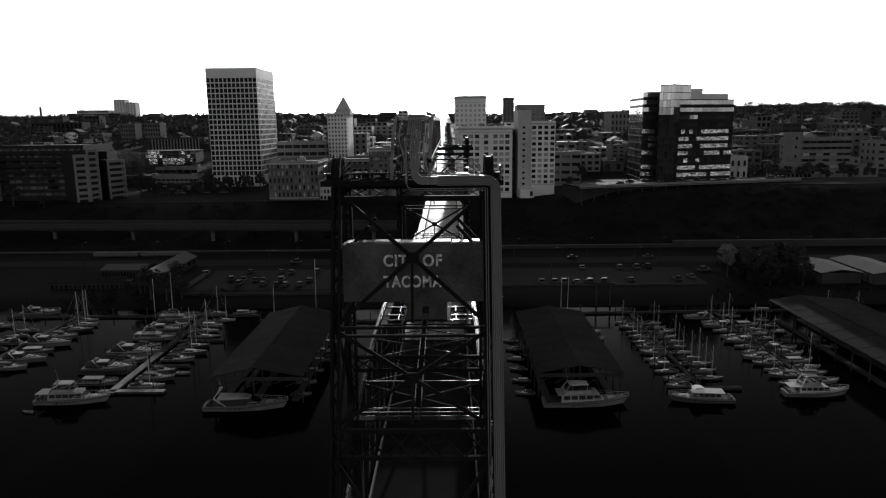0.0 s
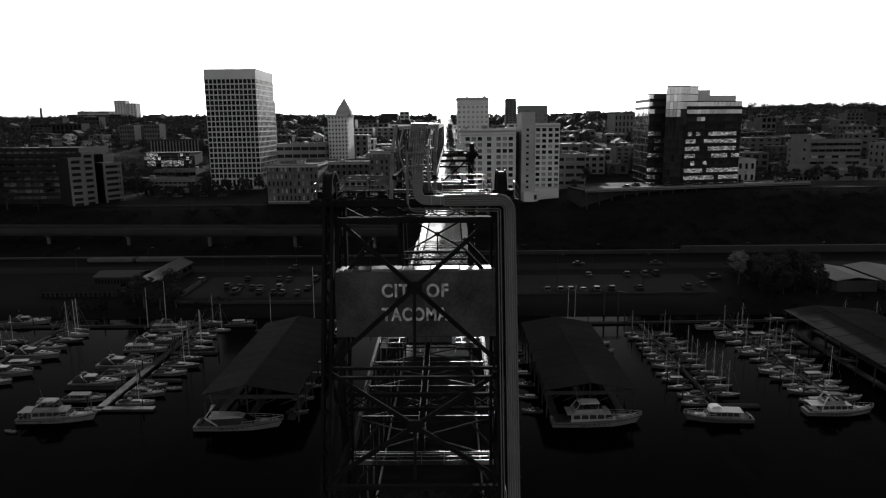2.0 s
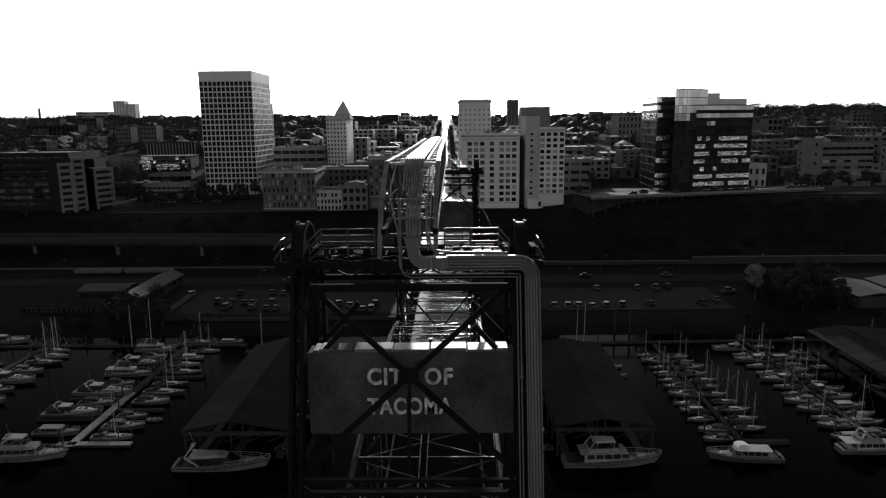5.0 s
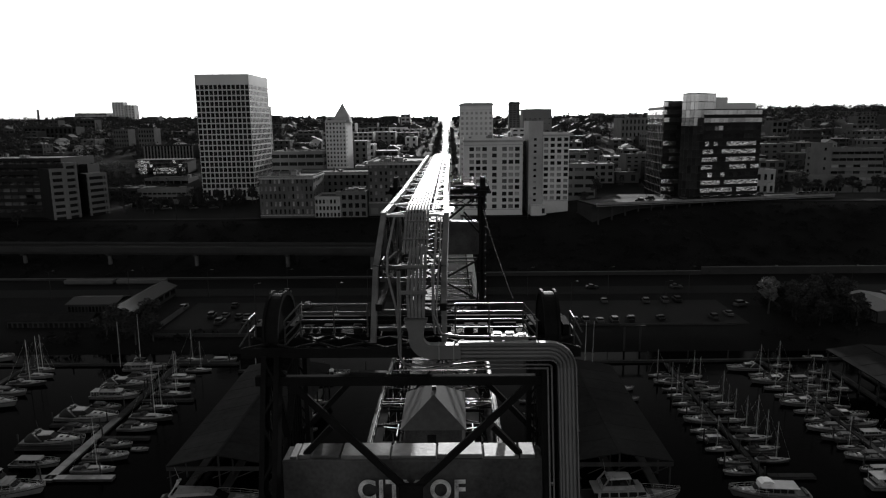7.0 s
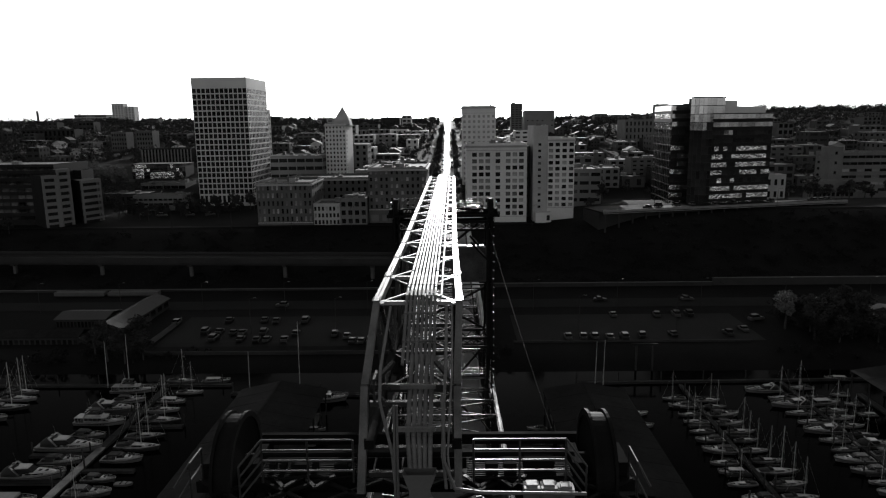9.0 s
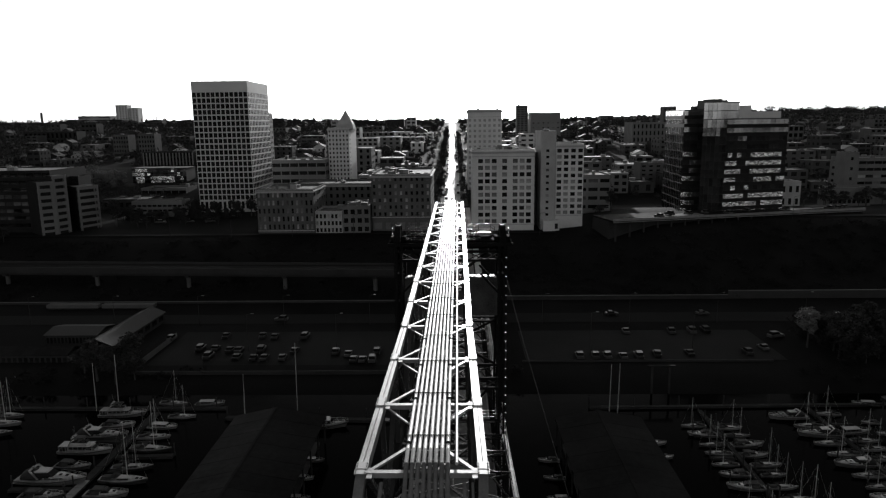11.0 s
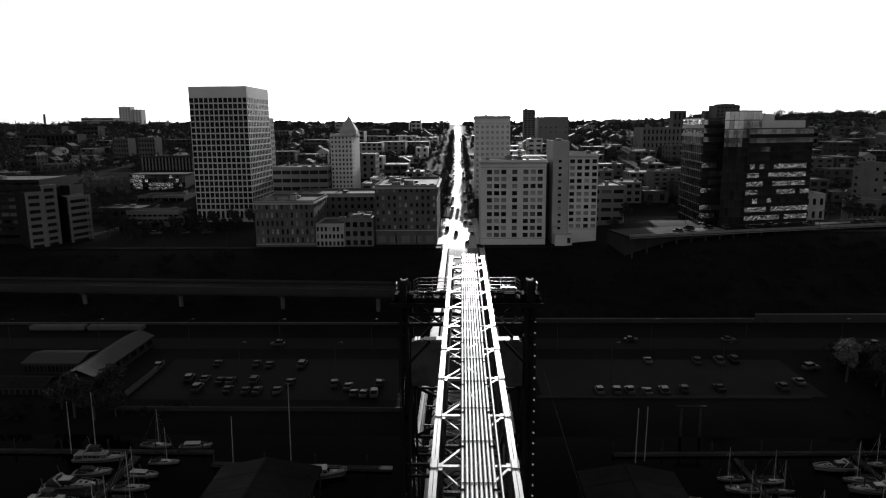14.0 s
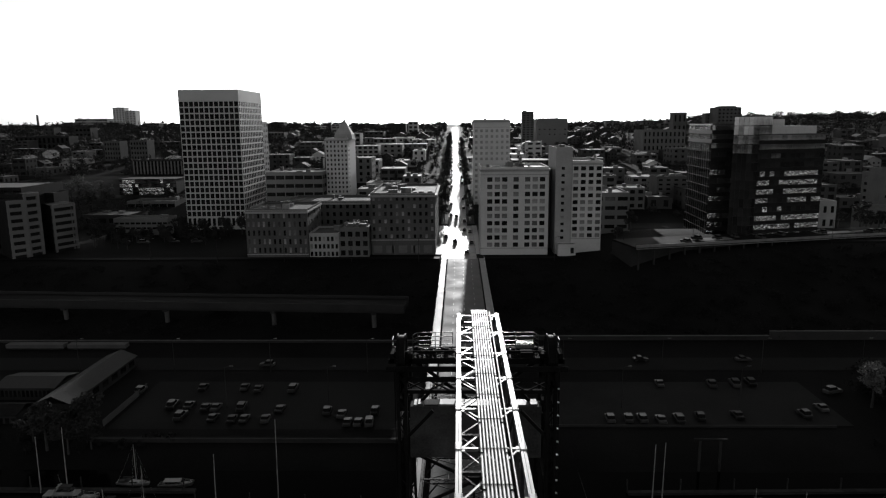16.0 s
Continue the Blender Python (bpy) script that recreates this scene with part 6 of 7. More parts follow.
def shed(name, label, x0, x1, y0, y1, z0, eave, ridge, along="y", wall=None, roof=None, bays=0, n=8):
    s = thing(name, label, "shed", "waterfront sheds")
    one_box("wall", wall or DULL, x0, x1, y0, y1, z0, eave, s)
    for side in (-1, 1):
        bm = bmesh.new()
        if along == "y":
            xm = (x0 + x1) / 2
            xe = x1 + 0.5 if side > 0 else x0 - 0.5
            for i in range(n):
                a, b = y0 - 0.4 + (y1 - y0 + 0.8) * i / n, y0 - 0.4 + (y1 - y0 + 0.8) * (i + 1) / n - 0.03
                v = [bm.verts.new(q) for q in ((xe, a, eave), (xe, b, eave), (xm, b, ridge), (xm, a, ridge), (xe, a, eave + 0.12), (xe, b, eave + 0.12), (xm, b, ridge + 0.12), (xm, a, ridge + 0.12))]
                for f in ((0, 1, 2, 3), (4, 5, 6, 7), (0, 1, 5, 4), (1, 2, 6, 5), (2, 3, 7, 6), (3, 0, 4, 7)):
                    bm.faces.new([v[i2] for i2 in f])
                part("roof_sheet", bm, roof or ROOFM, s)
                bm = bmesh.new()
        else:
            ym = (y0 + y1) / 2
            ye = y1 + 0.5 if side > 0 else y0 - 0.5
            for i in range(n):
                a, b = x0 - 0.4 + (x1 - x0 + 0.8) * i / n, x0 - 0.4 + (x1 - x0 + 0.8) * (i + 1) / n - 0.03
                v = [bm.verts.new(q) for q in ((a, ye, eave), (b, ye, eave), (b, ym, ridge), (a, ym, ridge), (a, ye, eave + 0.12), (b, ye, eave + 0.12), (b, ym, ridge + 0.12), (a, ym, ridge + 0.12))]
                for f in ((0, 1, 2, 3), (4, 5, 6, 7), (0, 1, 5, 4), (1, 2, 6, 5), (2, 3, 7, 6), (3, 0, 4, 7)):
                    bm.faces.new([v[i2] for i2 in f])
                part("roof_sheet", bm, roof or ROOFM, s)
                bm = bmesh.new()
        bm.free()
    for i in range(bays):
        if along == "y":
            w = (y1 - y0) / bays
            if x0 > 0:
                piece("bay_door", pane_mesh(w * 0.72, 2.6, PAVE), s, (x0 - 0.03, y0 + (i + 0.5) * w, eave - 1.9), math.pi / 2)
            else:
                piece("window", pane_mesh(w * 0.6, 1.4, GLASSD), s, (x1 + 0.03, y0 + (i + 0.5) * w, eave - 1.4), math.pi / 2)
        else:
            w = (x1 - x0) / bays
            piece("window", pane_mesh(w * 0.6, 1.6, GLASSD), s, (x0 + (i + 0.5) * w, y0 - 0.03, eave - 1.5))
    return s


GREYROOF = mat("weathered_metal_roof", 0.025, 0.7, 0.0, 0.35, 0.2, 0.1, spec=0.2)
shed("wharf_shed", "long gabled wharf building with a pale roof", -98, -90.5, 155, 187, 15.3, 18.6, 20.4, "y", DULL, GREYROOF, 7)
shed("wharf_shed", "low wharf building with a row of bays", -114, -99.5, 164.5, 174, 15.3, 18.6, 19.7, "x", DULL, GREYROOF, 14)
shed("wharf_shed", "low brick building with small gables by the water", -124, -100.5, 151.5, 158, 15.0, 17.4, 18.7, "x", DULL, SHEDROOF, 16)
PALEROOF = mat("pale_metal_roof", 0.075, 0.6, 0.0, 0.35, 0.2, 0.1, spec=0.3)
shed("storage_shed", "dull metal storage shed with a pale roof and bay doors", 118.8, 131.2, 151, 170, 15.3, 18.8, 19.9, "y", DULL, PALEROOF, 6)
shed("storage_shed", "dull metal storage shed with a pale roof and bay doors", 133.8, 146.5, 149, 173, 15.3, 18.8, 19.9, "y", DULL, PALEROOF, 8)
# parked goods wagons
for i in range(2):
    tr = thing("goods_wagon", "long pale goods wagon standing on the siding", "rail wagon", "rail wagons", (-135 + i * 18.4, 200.5, 0.35))
    one_box("body", PAVE, 0, 17.2, -1.3, 1.3, 16.4, 17.5, tr)
    one_box("frame", PILE, 0.2, 17.0, -1.1, 1.1, 16.0, 16.4, tr)
    for x in (2, 3.8, 13.4, 15.2):
        bm = bmesh.new()
        tube(bm, (x, -0.9, 15.95), (x, 0.9, 15.95), 0.42, 12)
        part("wheelset", bm, PILE, tr)
fe = thing("fence", "pale plank fence beside the wharf building", "fence")
for i in range(24):
    y = 150 + i * 0.9
    one_box("board", PAVE, -80.3, -80.2, y, y + 0.84, 15.3, 17.0, fe)


# street lamps along the waterfront
def lamp(x, y, h, group="waterfront lamps"):
    z = height(x, y)
    l = thing("street_lamp", "slim steel street lamp on the waterfront", "lamp", group, (x, y, z))
    bm = bmesh.new()
    tube(bm, (0, 0, -0.4), (0, 0, h), 0.11, 8, 0.06)
    tube(bm, (0, 0, h), (1.4, 0, h + 0.35), 0.05, 6)
    pole = part("pole", bm, PILE, l)
    bm = bmesh.new()
    box(bm, 1.2, 2.0, -0.16, 0.16, h + 0.28, h + 0.42)
    part("head", bm, RAIL, pole)


for x in range(-130, 131, 26):
    if abs(x) > 14:
        lamp(x, 183, 9.0)
        lamp(x + 9, 266, 9.0)
for x in (-56, -32, 36, 63):
    lamp(x, 160, 10.0)


# ---------- cars ----------
def loft(bm, sections):
    """Skin over rings of points."""
    rings = [[bm.verts.new(p) for p in s] for s in sections]
    n = len(rings[0])
    for r, q in zip(rings, rings[1:]):
        for i in range(n):
            bm.faces.new((r[i], r[(i + 1) % n], q[(i + 1) % n], q[i]))
    bm.faces.new(rings[0][::-1]), bm.faces.new(rings[-1])


def car_proto(kind):
    L, Wd = (4.2, 1.7) if kind < 2 else (4.8, 1.85)
    hood, roof = (0.85, 1.42) if kind == 0 else ((0.95, 1.65) if kind == 1 else (1.05, 1.8))
    c = thing("car", ("parked saloon car", "parked hatchback car", "parked pickup or van")[kind] + " with dark windows", "car", "parked cars")
    bm = bmesh.new()
    secs = []
    for x, zt, k in ((-L / 2, hood * 0.8, 0.86), (-L / 2 + 0.15, hood, 0.96), (-L * 0.2, hood + 0.05, 1), (L * 0.2, hood, 1), (L / 2 - 0.3, hood * 0.88, 0.95), (L / 2, hood * 0.65, 0.82)):
        w = Wd / 2 * k
        secs.append([(x, -w, 0.28), (x, w, 0.28), (x, w, zt - 0.12), (x, w * 0.9, zt), (x, -w * 0.9, zt), (x, -w, zt - 0.12)])
    loft(bm, secs)
    part("body", bm, CARP, c)
    a0, a1 = (-L * 0.42, L * 0.22) if kind else (-L * 0.33, L * 0.2)
    bm = bmesh.new()
    loft(bm, [[(x, -w, hood - 0.05), (x, w, hood - 0.05), (x, w * 0.9, z), (x, -w * 0.9, z)] for x, w, z in ((a0, 0.75, hood), (a0 + 0.45, 0.8, roof - 0.1), (a1 - 0.75, 0.8, roof - 0.1), (a1, 0.75, hood))])
    part("glasshouse", bm, GLASSB, c)
    bm = bmesh.new()
    box(bm, a0 + 0.42, a1 - 0.72, -0.73, 0.73, roof - 0.12, roof)
    part("roof", bm, CARP, c)
    for x in (-L * 0.31, L * 0.31):
        for s in (-1, 1):
            bm = bmesh.new()
            tube(bm, (x, s * (Wd / 2 - 0.2), 0.32), (x, s * (Wd / 2), 0.32), 0.32, 12)
            part("wheel", bm, TYRE, c)
    return c


CARS = [car_proto(k) for k in range(3)]
used = [False, False, False]


def park(x, y, rz, k, z=None):
    z = height(x, y) + 0.14 if z is None else z
    m = pose(x, y, z, 0, 0, rz)
    if not used[k]:
        used[k] = True
        CARS[k].matrix_basis = m
    else:
        copy_thing(CARS[k], m)


cr = random.Random(5)
# left lot: lines of bays
for x, y in ((-80.7, 169.3), (-65.7, 171.2), (-55.2, 171.2), (-51.5, 170.3), (-42.8, 170.4), (-69, 160.4), (-65, 160.4), (-60.6, 159.2), (-58.2, 159.2), (-52.2, 159.3), (-42.9, 158.3), (-64.6, 154.4), (-56.9, 153.6), (-52.4, 153), (-49.6, 153.1), (-44.9, 153.1), (-31.8, 157.3), (-28.2, 155.7), (-26.2, 151.6), (-23.8, 151.4), (-21.4, 151.6), (-20.8, 157.4)):
    park(x, y, 90 + cr.uniform(-4, 4), cr.choice([0, 0, 1, 2]))
for x, y in ((48.7, 174), (61.5, 173.6), (67.4, 174), (71.4, 174.6), (31.9, 153.7), (36, 153.7), (39, 153.7), (43, 153.2), (47, 153.4), (52, 154.5), (60.6, 155.5), (75.7, 156.1), (81.3, 159.5)):
    park(x, y, 90 + cr.uniform(-6, 6), cr.choice([0, 1, 2]))
park(89, 169, 20, 2)
for x in (48.5, 76.5):
    park(x, 190.8, 0, 0)
for x in (-54, 115):
    park(x, 187.0, 180, cr.choice([0, 1]))
for i in range(44):
    y = 300 + i * 14 + cr.uniform(-3, 3)
    side = -1 if i % 2 else 1
    if all(abs(y - c) > 9 for c in (343, 432, 520, 640, 760, 900)):
        park(street_x(y) + side * (5.6 if y < 346 else 3.5), y, 90, cr.choice([0, 1, 2]), height(street_x(y), y) + 0.14)
for x, y, k in ((1.6, 279, 0), (-3.2, 302, 2), (1.0, 331, 0), (-2.8, 366, 1)):
    park(x, y, 90, k, height(x, y) + 0.14)
for u, v in ((22, 4), (30, 9.5), (38, 8.5), (46, 9), (54, 4.5), (66, 9), (86, 9.5), (104, 5), (108, 5), (111, 5)):
    park(*on_deck(u, v), cr.uniform(90, 115), cr.choice([0, 1, 2]), DECK_TOP + 0.06)
# cars before the office tower
for x in (-150, -141, -128, -118):
    park(x, 304 + cr.uniform(-2, 2), 10, cr.choice([0, 1, 2]))


# ---------- marina ----------
def covered_moorage(name, label, x0, x1, y0, y1, eave, ridge, xr, slabs, pale=False):
    """A long boat shed on piles: sheet roof in panels, posts, fascia. pale: sky light is put into the left slope's
    colour.
    """
    c = thing(name, label, "boat shed", "boat sheds")
    for side in (-1, 1):
        xe = x1 if side > 0 else x0
        for i in range(slabs):
            a, b = y0 + (y1 - y0) * i / slabs, y0 + (y1 - y0) * (i + 1) / slabs - 0.06
            bm = bmesh.new()
            v = [bm.verts.new(q) for q in ((xe, a, eave), (xe, b, eave), (xr, b, ridge), (xr, a, ridge), (xe, a, eave + 0.15), (xe, b, eave + 0.15), (xr, b, ridge + 0.15), (xr, a, ridge + 0.15))]
            for f in ((0, 1, 2, 3), (4, 5, 6, 7), (0, 1, 5, 4), (1, 2, 6, 5), (2, 3, 7, 6), (3, 0, 4, 7)):
                bm.faces.new([v[i2] for i2 in f])
            part("roof_panel", bm, SHEDLIT if pale and xe < xr else SHEDROOF, c)
            bm = bmesh.new()
            beam(bm, (xe, b + 0.03, eave + 0.17), (xr, b + 0.03, ridge + 0.16), 0.08, 0.03)
            part("roof_seam", bm, SHEDROOF, c)
    bm = bmesh.new()
    beam(bm, (xr, y0, ridge + 0.18), (xr, y1, ridge + 0.18), 0.5, 0.06)
    part("ridge_cap", bm, SHEDROOF, c)
    n = int((y1 - y0) / 6)
    for i in range(n + 1):
        y = y0 + 0.5 + (y1 - y0 - 1) * i / n
        for x in (x0 + 0.4, xr, x1 - 0.4):
            bm = bmesh.new()
            tube(bm, (x, y, WL - 2), (x, y, eave if x != xr else ridge - 0.1), 0.16, 7)
            part("post", bm, PILE, c)
    for y in (y0 + 0.2, y1 - 0.2):
        bm = bmesh.new()
        beam(bm, (x0, y, eave - 0.4), (x1, y, eave - 0.4), 0.2, 0.7)
        for k in range(5):
            xa = x0 + (x1 - x0) * k / 5
            beam(bm, (xa, y, eave - 2.0), (xa + (x1 - x0) / 5, y, eave - 0.5), 0.12, 0.12)
        part("truss", bm, PILE, c)
    for x in (x0 + 2, xr, x1 - 2):
        bm = bmesh.new()
        box(bm, x - 0.7, x + 0.7, y0 + 1, y1 - 1, WL + 0.1, WL + 0.5)
        part("float", bm, PILE, c)
    return c


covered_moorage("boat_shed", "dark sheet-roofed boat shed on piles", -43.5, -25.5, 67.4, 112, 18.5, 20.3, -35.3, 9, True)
covered_moorage("boat_shed", "dark sheet-roofed boat shed on piles", 19.5, 36.2, 68.4, 111, 18.5, 20.0, 27.8, 8)
covered_moorage("boat_shed", "dark sheet-roofed boat shed on piles", 88.3, 110.2, 70, 121, 18.4, 19.6, 96.3, 9)


def dock(pts, half, name="dock", label="narrow planked floating dock with dark piles", pale_share=0.0):
    d = thing(name, label, "dock", "docks")
    a, b = Vector((*pts[0], WL)), Vector((*pts[1], WL))
    L = (b - a).length
    n = max(2, int(L / 2.4))
    dv = (b - a) / L
    nv = Vector((-dv.y, dv.x, 0))
    bm = bmesh.new()
    beam(bm, a + Vector((0, 0, 0.25)), b + Vector((0, 0, 0.25)), half * 1.9, 0.4)
    part("float", bm, PILE, d)
    for i in range(n):
        p = a + dv * (L * i / n)
        q = a + dv * (L * (i + 1) / n - 0.08)
        bm = bmesh.new()
        beam(bm, p + Vector((0, 0, 0.5)), q + Vector((0, 0, 0.5)), half * 2, 0.1)
        # The first share of the panels gets the paler planks.
        part("plank_panel", bm, WOODF if i < n * pale_share else WOODP, d)
    for i in range(0, n + 1, 4):
        p = a + dv * (L * i / n) + nv * (half + 0.2)
        bm = bmesh.new()
        tube(bm, p + Vector((0, 0, -3)), p + Vector((0, 0, 2.6)), 0.17, 7, 0.14)
        part("mooring_post", bm, PILE, d)
    return d


def hull(bm, L, B, F, tr=0.75, sh=0.5, n=12, zk=-0.4):
    """A boat's hull with flared bow; stern at -L/2."""
    secs = []
    for i in range(n + 1):
        k = i / n
        x = -L / 2 + L * k
        b = B / 2 * (tr + (1 - tr) * min(1, k / 0.35)) if k < 0.4 else B / 2 * max(0.015, 1 - ((k - 0.4) / 0.6) ** 2.2)
        zs = F + sh * F * k ** 2.4
        bw = b * (0.86 if k < 0.7 else 0.86 - 0.5 * (k - 0.7) / 0.3)
        xo = x - (0.09 * L * max(0, k - 0.8) / 0.2)
        secs.append([(xo, 0, zk), (xo, bw * 0.7, zk + 0.1), (xo * 0.5 + x * 0.5, bw, 0.25), (x, b, zs), (x, b * 0.93, zs + 0.06), (x, 0, zs + 0.1), (x, -b * 0.93, zs + 0.06), (x, -b, zs), (xo * 0.5 + x * 0.5, -bw, 0.25), (xo, -bw * 0.7, zk + 0.1)])
    loft(bm, secs)
    bm.normal_update()
    for f in bm.faces:
        if abs(f.normal.z) > 0.75 and f.calc_center_median().z > F * 0.8:
            f.material_index = 1


def house(bm, x0, x1, w0, w1, z0, z1, rake_f, rake_b, tum=0.85):
    """A cabin with raked ends."""
    loft(bm, [[(x0, -w0, z0), (x0, w0, z0), (x0 + rake_b, w0 * tum, z1), (x0 + rake_b, -w0 * tum, z1)], [(x1, -w1, z0), (x1, w1, z0), (x1 - rake_f, w1 * tum, z1), (x1 - rake_f, -w1 * tum, z1)]])


def side_at(L, B, F, k, tr=0.85):
    """Half beam and sheer height of a hull at the share k of its length."""
    b = B / 2 * (tr + (1 - tr) * min(1, k / 0.35)) if k < 0.4 else B / 2 * max(0.015, 1 - ((k - 0.4) / 0.6) ** 2.2)
    return -L / 2 + L * k, b, F + 0.5 * F * k ** 2.4


def bow_rail(bm, L, B, F, h=0.75, k0=0.55):
    pts = []
    for i in range(9):
        x, b, z = side_at(L, B, F, k0 + (1 - k0) * i / 8)
        pts.append((x, max(b, 0.03 * B) * 0.92, z))
    for s in (-1, 1):
        up = [(x, y * s, z + h) for x, y, z in pts]
        pipe_run(bm, up, 0.025, 5)
        pipe_run(bm, [(x, y, z - h * 0.5) for x, y, z in up], 0.015, 4)
        for p, q in zip(pts[::2], up[::2]):
            tube(bm, (p[0], p[1] * s, p[2]), q, 0.02, 5)


def rub_rail(bm, L, B, F, drop, tr=0.85):
    """A dark strake that follows the sheer on both sides."""
    for s in (-1, 1):
        run = [side_at(L, B, F, i / 14, tr) for i in range(15)]
        loft(bm, [[(x, s * (b - 0.06), z - drop - 0.06), (x, s * (b + 0.04), z - drop - 0.06), (x, s * (b + 0.04), z - drop + 0.06), (x, s * (b - 0.06), z - drop + 0.06)] for x, b, z in run])


def panes_along(bm, xa, xb, ya, yb, za, zb, n, s, gap=0.14):
    """n dark panes in a row on a cabin side that leans in from ya at its foot to yb at its top."""
    for j in range(n):
        u0 = xa + (xb - xa) * (j + gap / 2) / n
        u1 = xa + (xb - xa) * (j + 1 - gap / 2) / n
        v = [(u0, s * (ya + 0.03), za), (u1, s * (ya + 0.03), za), (u1 - 0.12 * (zb - za), s * (yb + 0.03), zb), (u0 + 0.05 * (zb - za), s * (yb + 0.03), zb)]
        loft(bm, [v, [(x, y - s * 0.08, z) for x, y, z in v]])


def motor_yacht(L, fly=True, label="", group="moored boats", canvas=True, style="cruiser"):
    """style: cruiser, trawler (posts and a long boat deck aft), express (swept arch, wedge roof, wrapped dark glass)."""
    B, F = L * 0.27, 0.3 + L * 0.042
    t = thing("motor_yacht", label or "white motor yacht with a flybridge moored at the dock", "boat", group)
    bm = bmesh.new()
    hull(bm, L, B, F, 0.85)
    part("hull", bm, HULL if L > 13 else HULLS, t).data.materials.append(DECKN)
    bm = bmesh.new()
    rub_rail(bm, L, B, F, 0.16)
    part("rub_rail", bm, CANVAS, t)
    z1 = F + 0.5 + L * 0.06
    h = z1 - F
    bm = bmesh.new()
    if style == "express":
        house(bm, -L * 0.3, L * 0.2, B * 0.38, B * 0.26, F, z1 - 0.15, L * 0.13, 0.1, 0.8)
        cabin = part("cabin", bm, GLASSB, t, "dark wrap-around cabin glass")
        bm = bmesh.new()
        house(bm, -L * 0.34, L * 0.06, B * 0.36, B * 0.24, z1 - 0.15, z1 + 0.25, L * 0.06, 0.3, 0.85)
        part("roof", bm, HULL, cabin, "pale wedge-shaped hard top")
        for s in (-1, 1):
            bm = bmesh.new()
            beam(bm, (-L * 0.22, s * B * 0.37, F + 0.1), (-L * 0.36, s * B * 0.36, z1 + 0.2), 0.55, 0.12, up=(1, 0, 0))
            beam(bm, (-L * 0.36, s * B * 0.36, z1 + 0.2), (-L * 0.3, s * B * 0.24, z1 + 1.5), 0.45, 0.12, up=(1, 0, 0))
            part("radar_arch", bm, HULL, t)
        bm = bmesh.new()
        beam(bm, (-L * 0.3, -B * 0.25, z1 + 1.5), (-L * 0.3, B * 0.25, z1 + 1.5), 0.4, 0.12)
        tube(bm, (-L * 0.3, 0, z1 + 1.5), (-L * 0.3, 0, z1 + 1.9), 0.3, 10, 0.22)
        tube(bm, (-L * 0.3, B * 0.18, z1 + 1.5), (-L * 0.34, B * 0.18, z1 + 3.6), 0.02, 4)
        part("radar_mast", bm, HULL, t)
        fly = False
    else:
        house(bm, -L * 0.3, L * 0.22, B * 0.38, B * 0.3, F, z1, L * 0.08, 0.1)
        cabin = part("cabin", bm, HULL, t)
        bm = bmesh.new()
        for s in (-1, 1):
            panes_along(bm, -L * 0.28, L * 0.16, B * 0.365, B * 0.325, F + h * 0.42, F + h * 0.86, 5, s)
        for j in (-1, 0, 1):
            v = [(L * 0.22 - L * 0.08 * q + 0.05, j * B * 0.185 * (1 - 0.1 * q) + e * B * 0.08, F + h * q) for q, e in ((0.42, -1), (0.42, 1), (0.88, 1), (0.88, -1))]
            loft(bm, [v, [(x - 0.12, y, z) for x, y, z in v]])
        house(bm, -L * 0.305, -L * 0.28, B * 0.3, B * 0.3, F + 0.2, z1 - 0.15, 0.0, 0.06)
        part("cabin_window", bm, GLASSB, cabin)
        bm = bmesh.new()
        box(bm, -L * (0.46 if style == "trawler" else 0.34), L * 0.13, -B * 0.4, B * 0.4, z1, z1 + 0.09)
        if style == "trawler":
            for x in (-0.45, -0.39, -0.33):
                for s in (-1, 1):
                    tube(bm, (L * x, s * B * 0.38, F), (L * x, s * B * 0.38, z1), 0.05, 6)
        part("deck_roof", bm, DECKM, t)
    bm = bmesh.new()
    for k in range(6):
        x, b, z = side_at(L, B, F, 0.34 + 0.055 * k)
        tube(bm, (x, -b * 0.97 - 0.03, z * 0.58), (x, b * 0.97 + 0.03, z * 0.58), 0.1, 8)
    part("porthole", bm, GLASSB, t)
    if fly:
        bm = bmesh.new()
        house(bm, -L * 0.26, L * 0.06, B * 0.33, B * 0.25, z1 + 0.09, z1 + 0.75, L * 0.03, -0.1, 0.95)
        bridge = part("flybridge", bm, HULL, t)
        bm = bmesh.new()
        box(bm, -L * 0.245, -L * 0.01, -B * 0.26, B * 0.26, z1 + 0.752, z1 + 0.79)
        for x in (-0.21, -0.08):
            box(bm, L * x, L * x + 0.5, -B * 0.2, B * 0.2, z1 + 0.79, z1 + 1.1)
        part("fly_cockpit", bm, CANVAS, bridge, "dark seats and floor of the flybridge")
        bm = bmesh.new()
        house(bm, L * 0.0, L * 0.06, B * 0.24, B * 0.2, z1 + 0.75, z1 + 1.2, 0.4, 0.3)
        part("windscreen", bm, GLASSB, bridge)
        bm = bmesh.new()
        for s in (-1, 1):
            beam(bm, (-L * 0.28, s * B * 0.33, z1), (-L * 0.2, s * B * 0.27, z1 + 1.9), 0.4, 0.1, up=(1, 0, 0))
        beam(bm, (-L * 0.2, -B * 0.28, z1 + 1.9), (-L * 0.2, B * 0.28, z1 + 1.9), 0.4, 0.1)
        tube(bm, (-L * 0.2, 0, z1 + 1.9), (-L * 0.2, 0, z1 + 2.2), 0.28, 10, 0.2)
        tube(bm, (-L * 0.2, B * 0.2, z1 + 1.9), (-L * 0.23, B * 0.2, z1 + 4.2), 0.025, 5)
        part("radar_arch", bm, HULL, t)
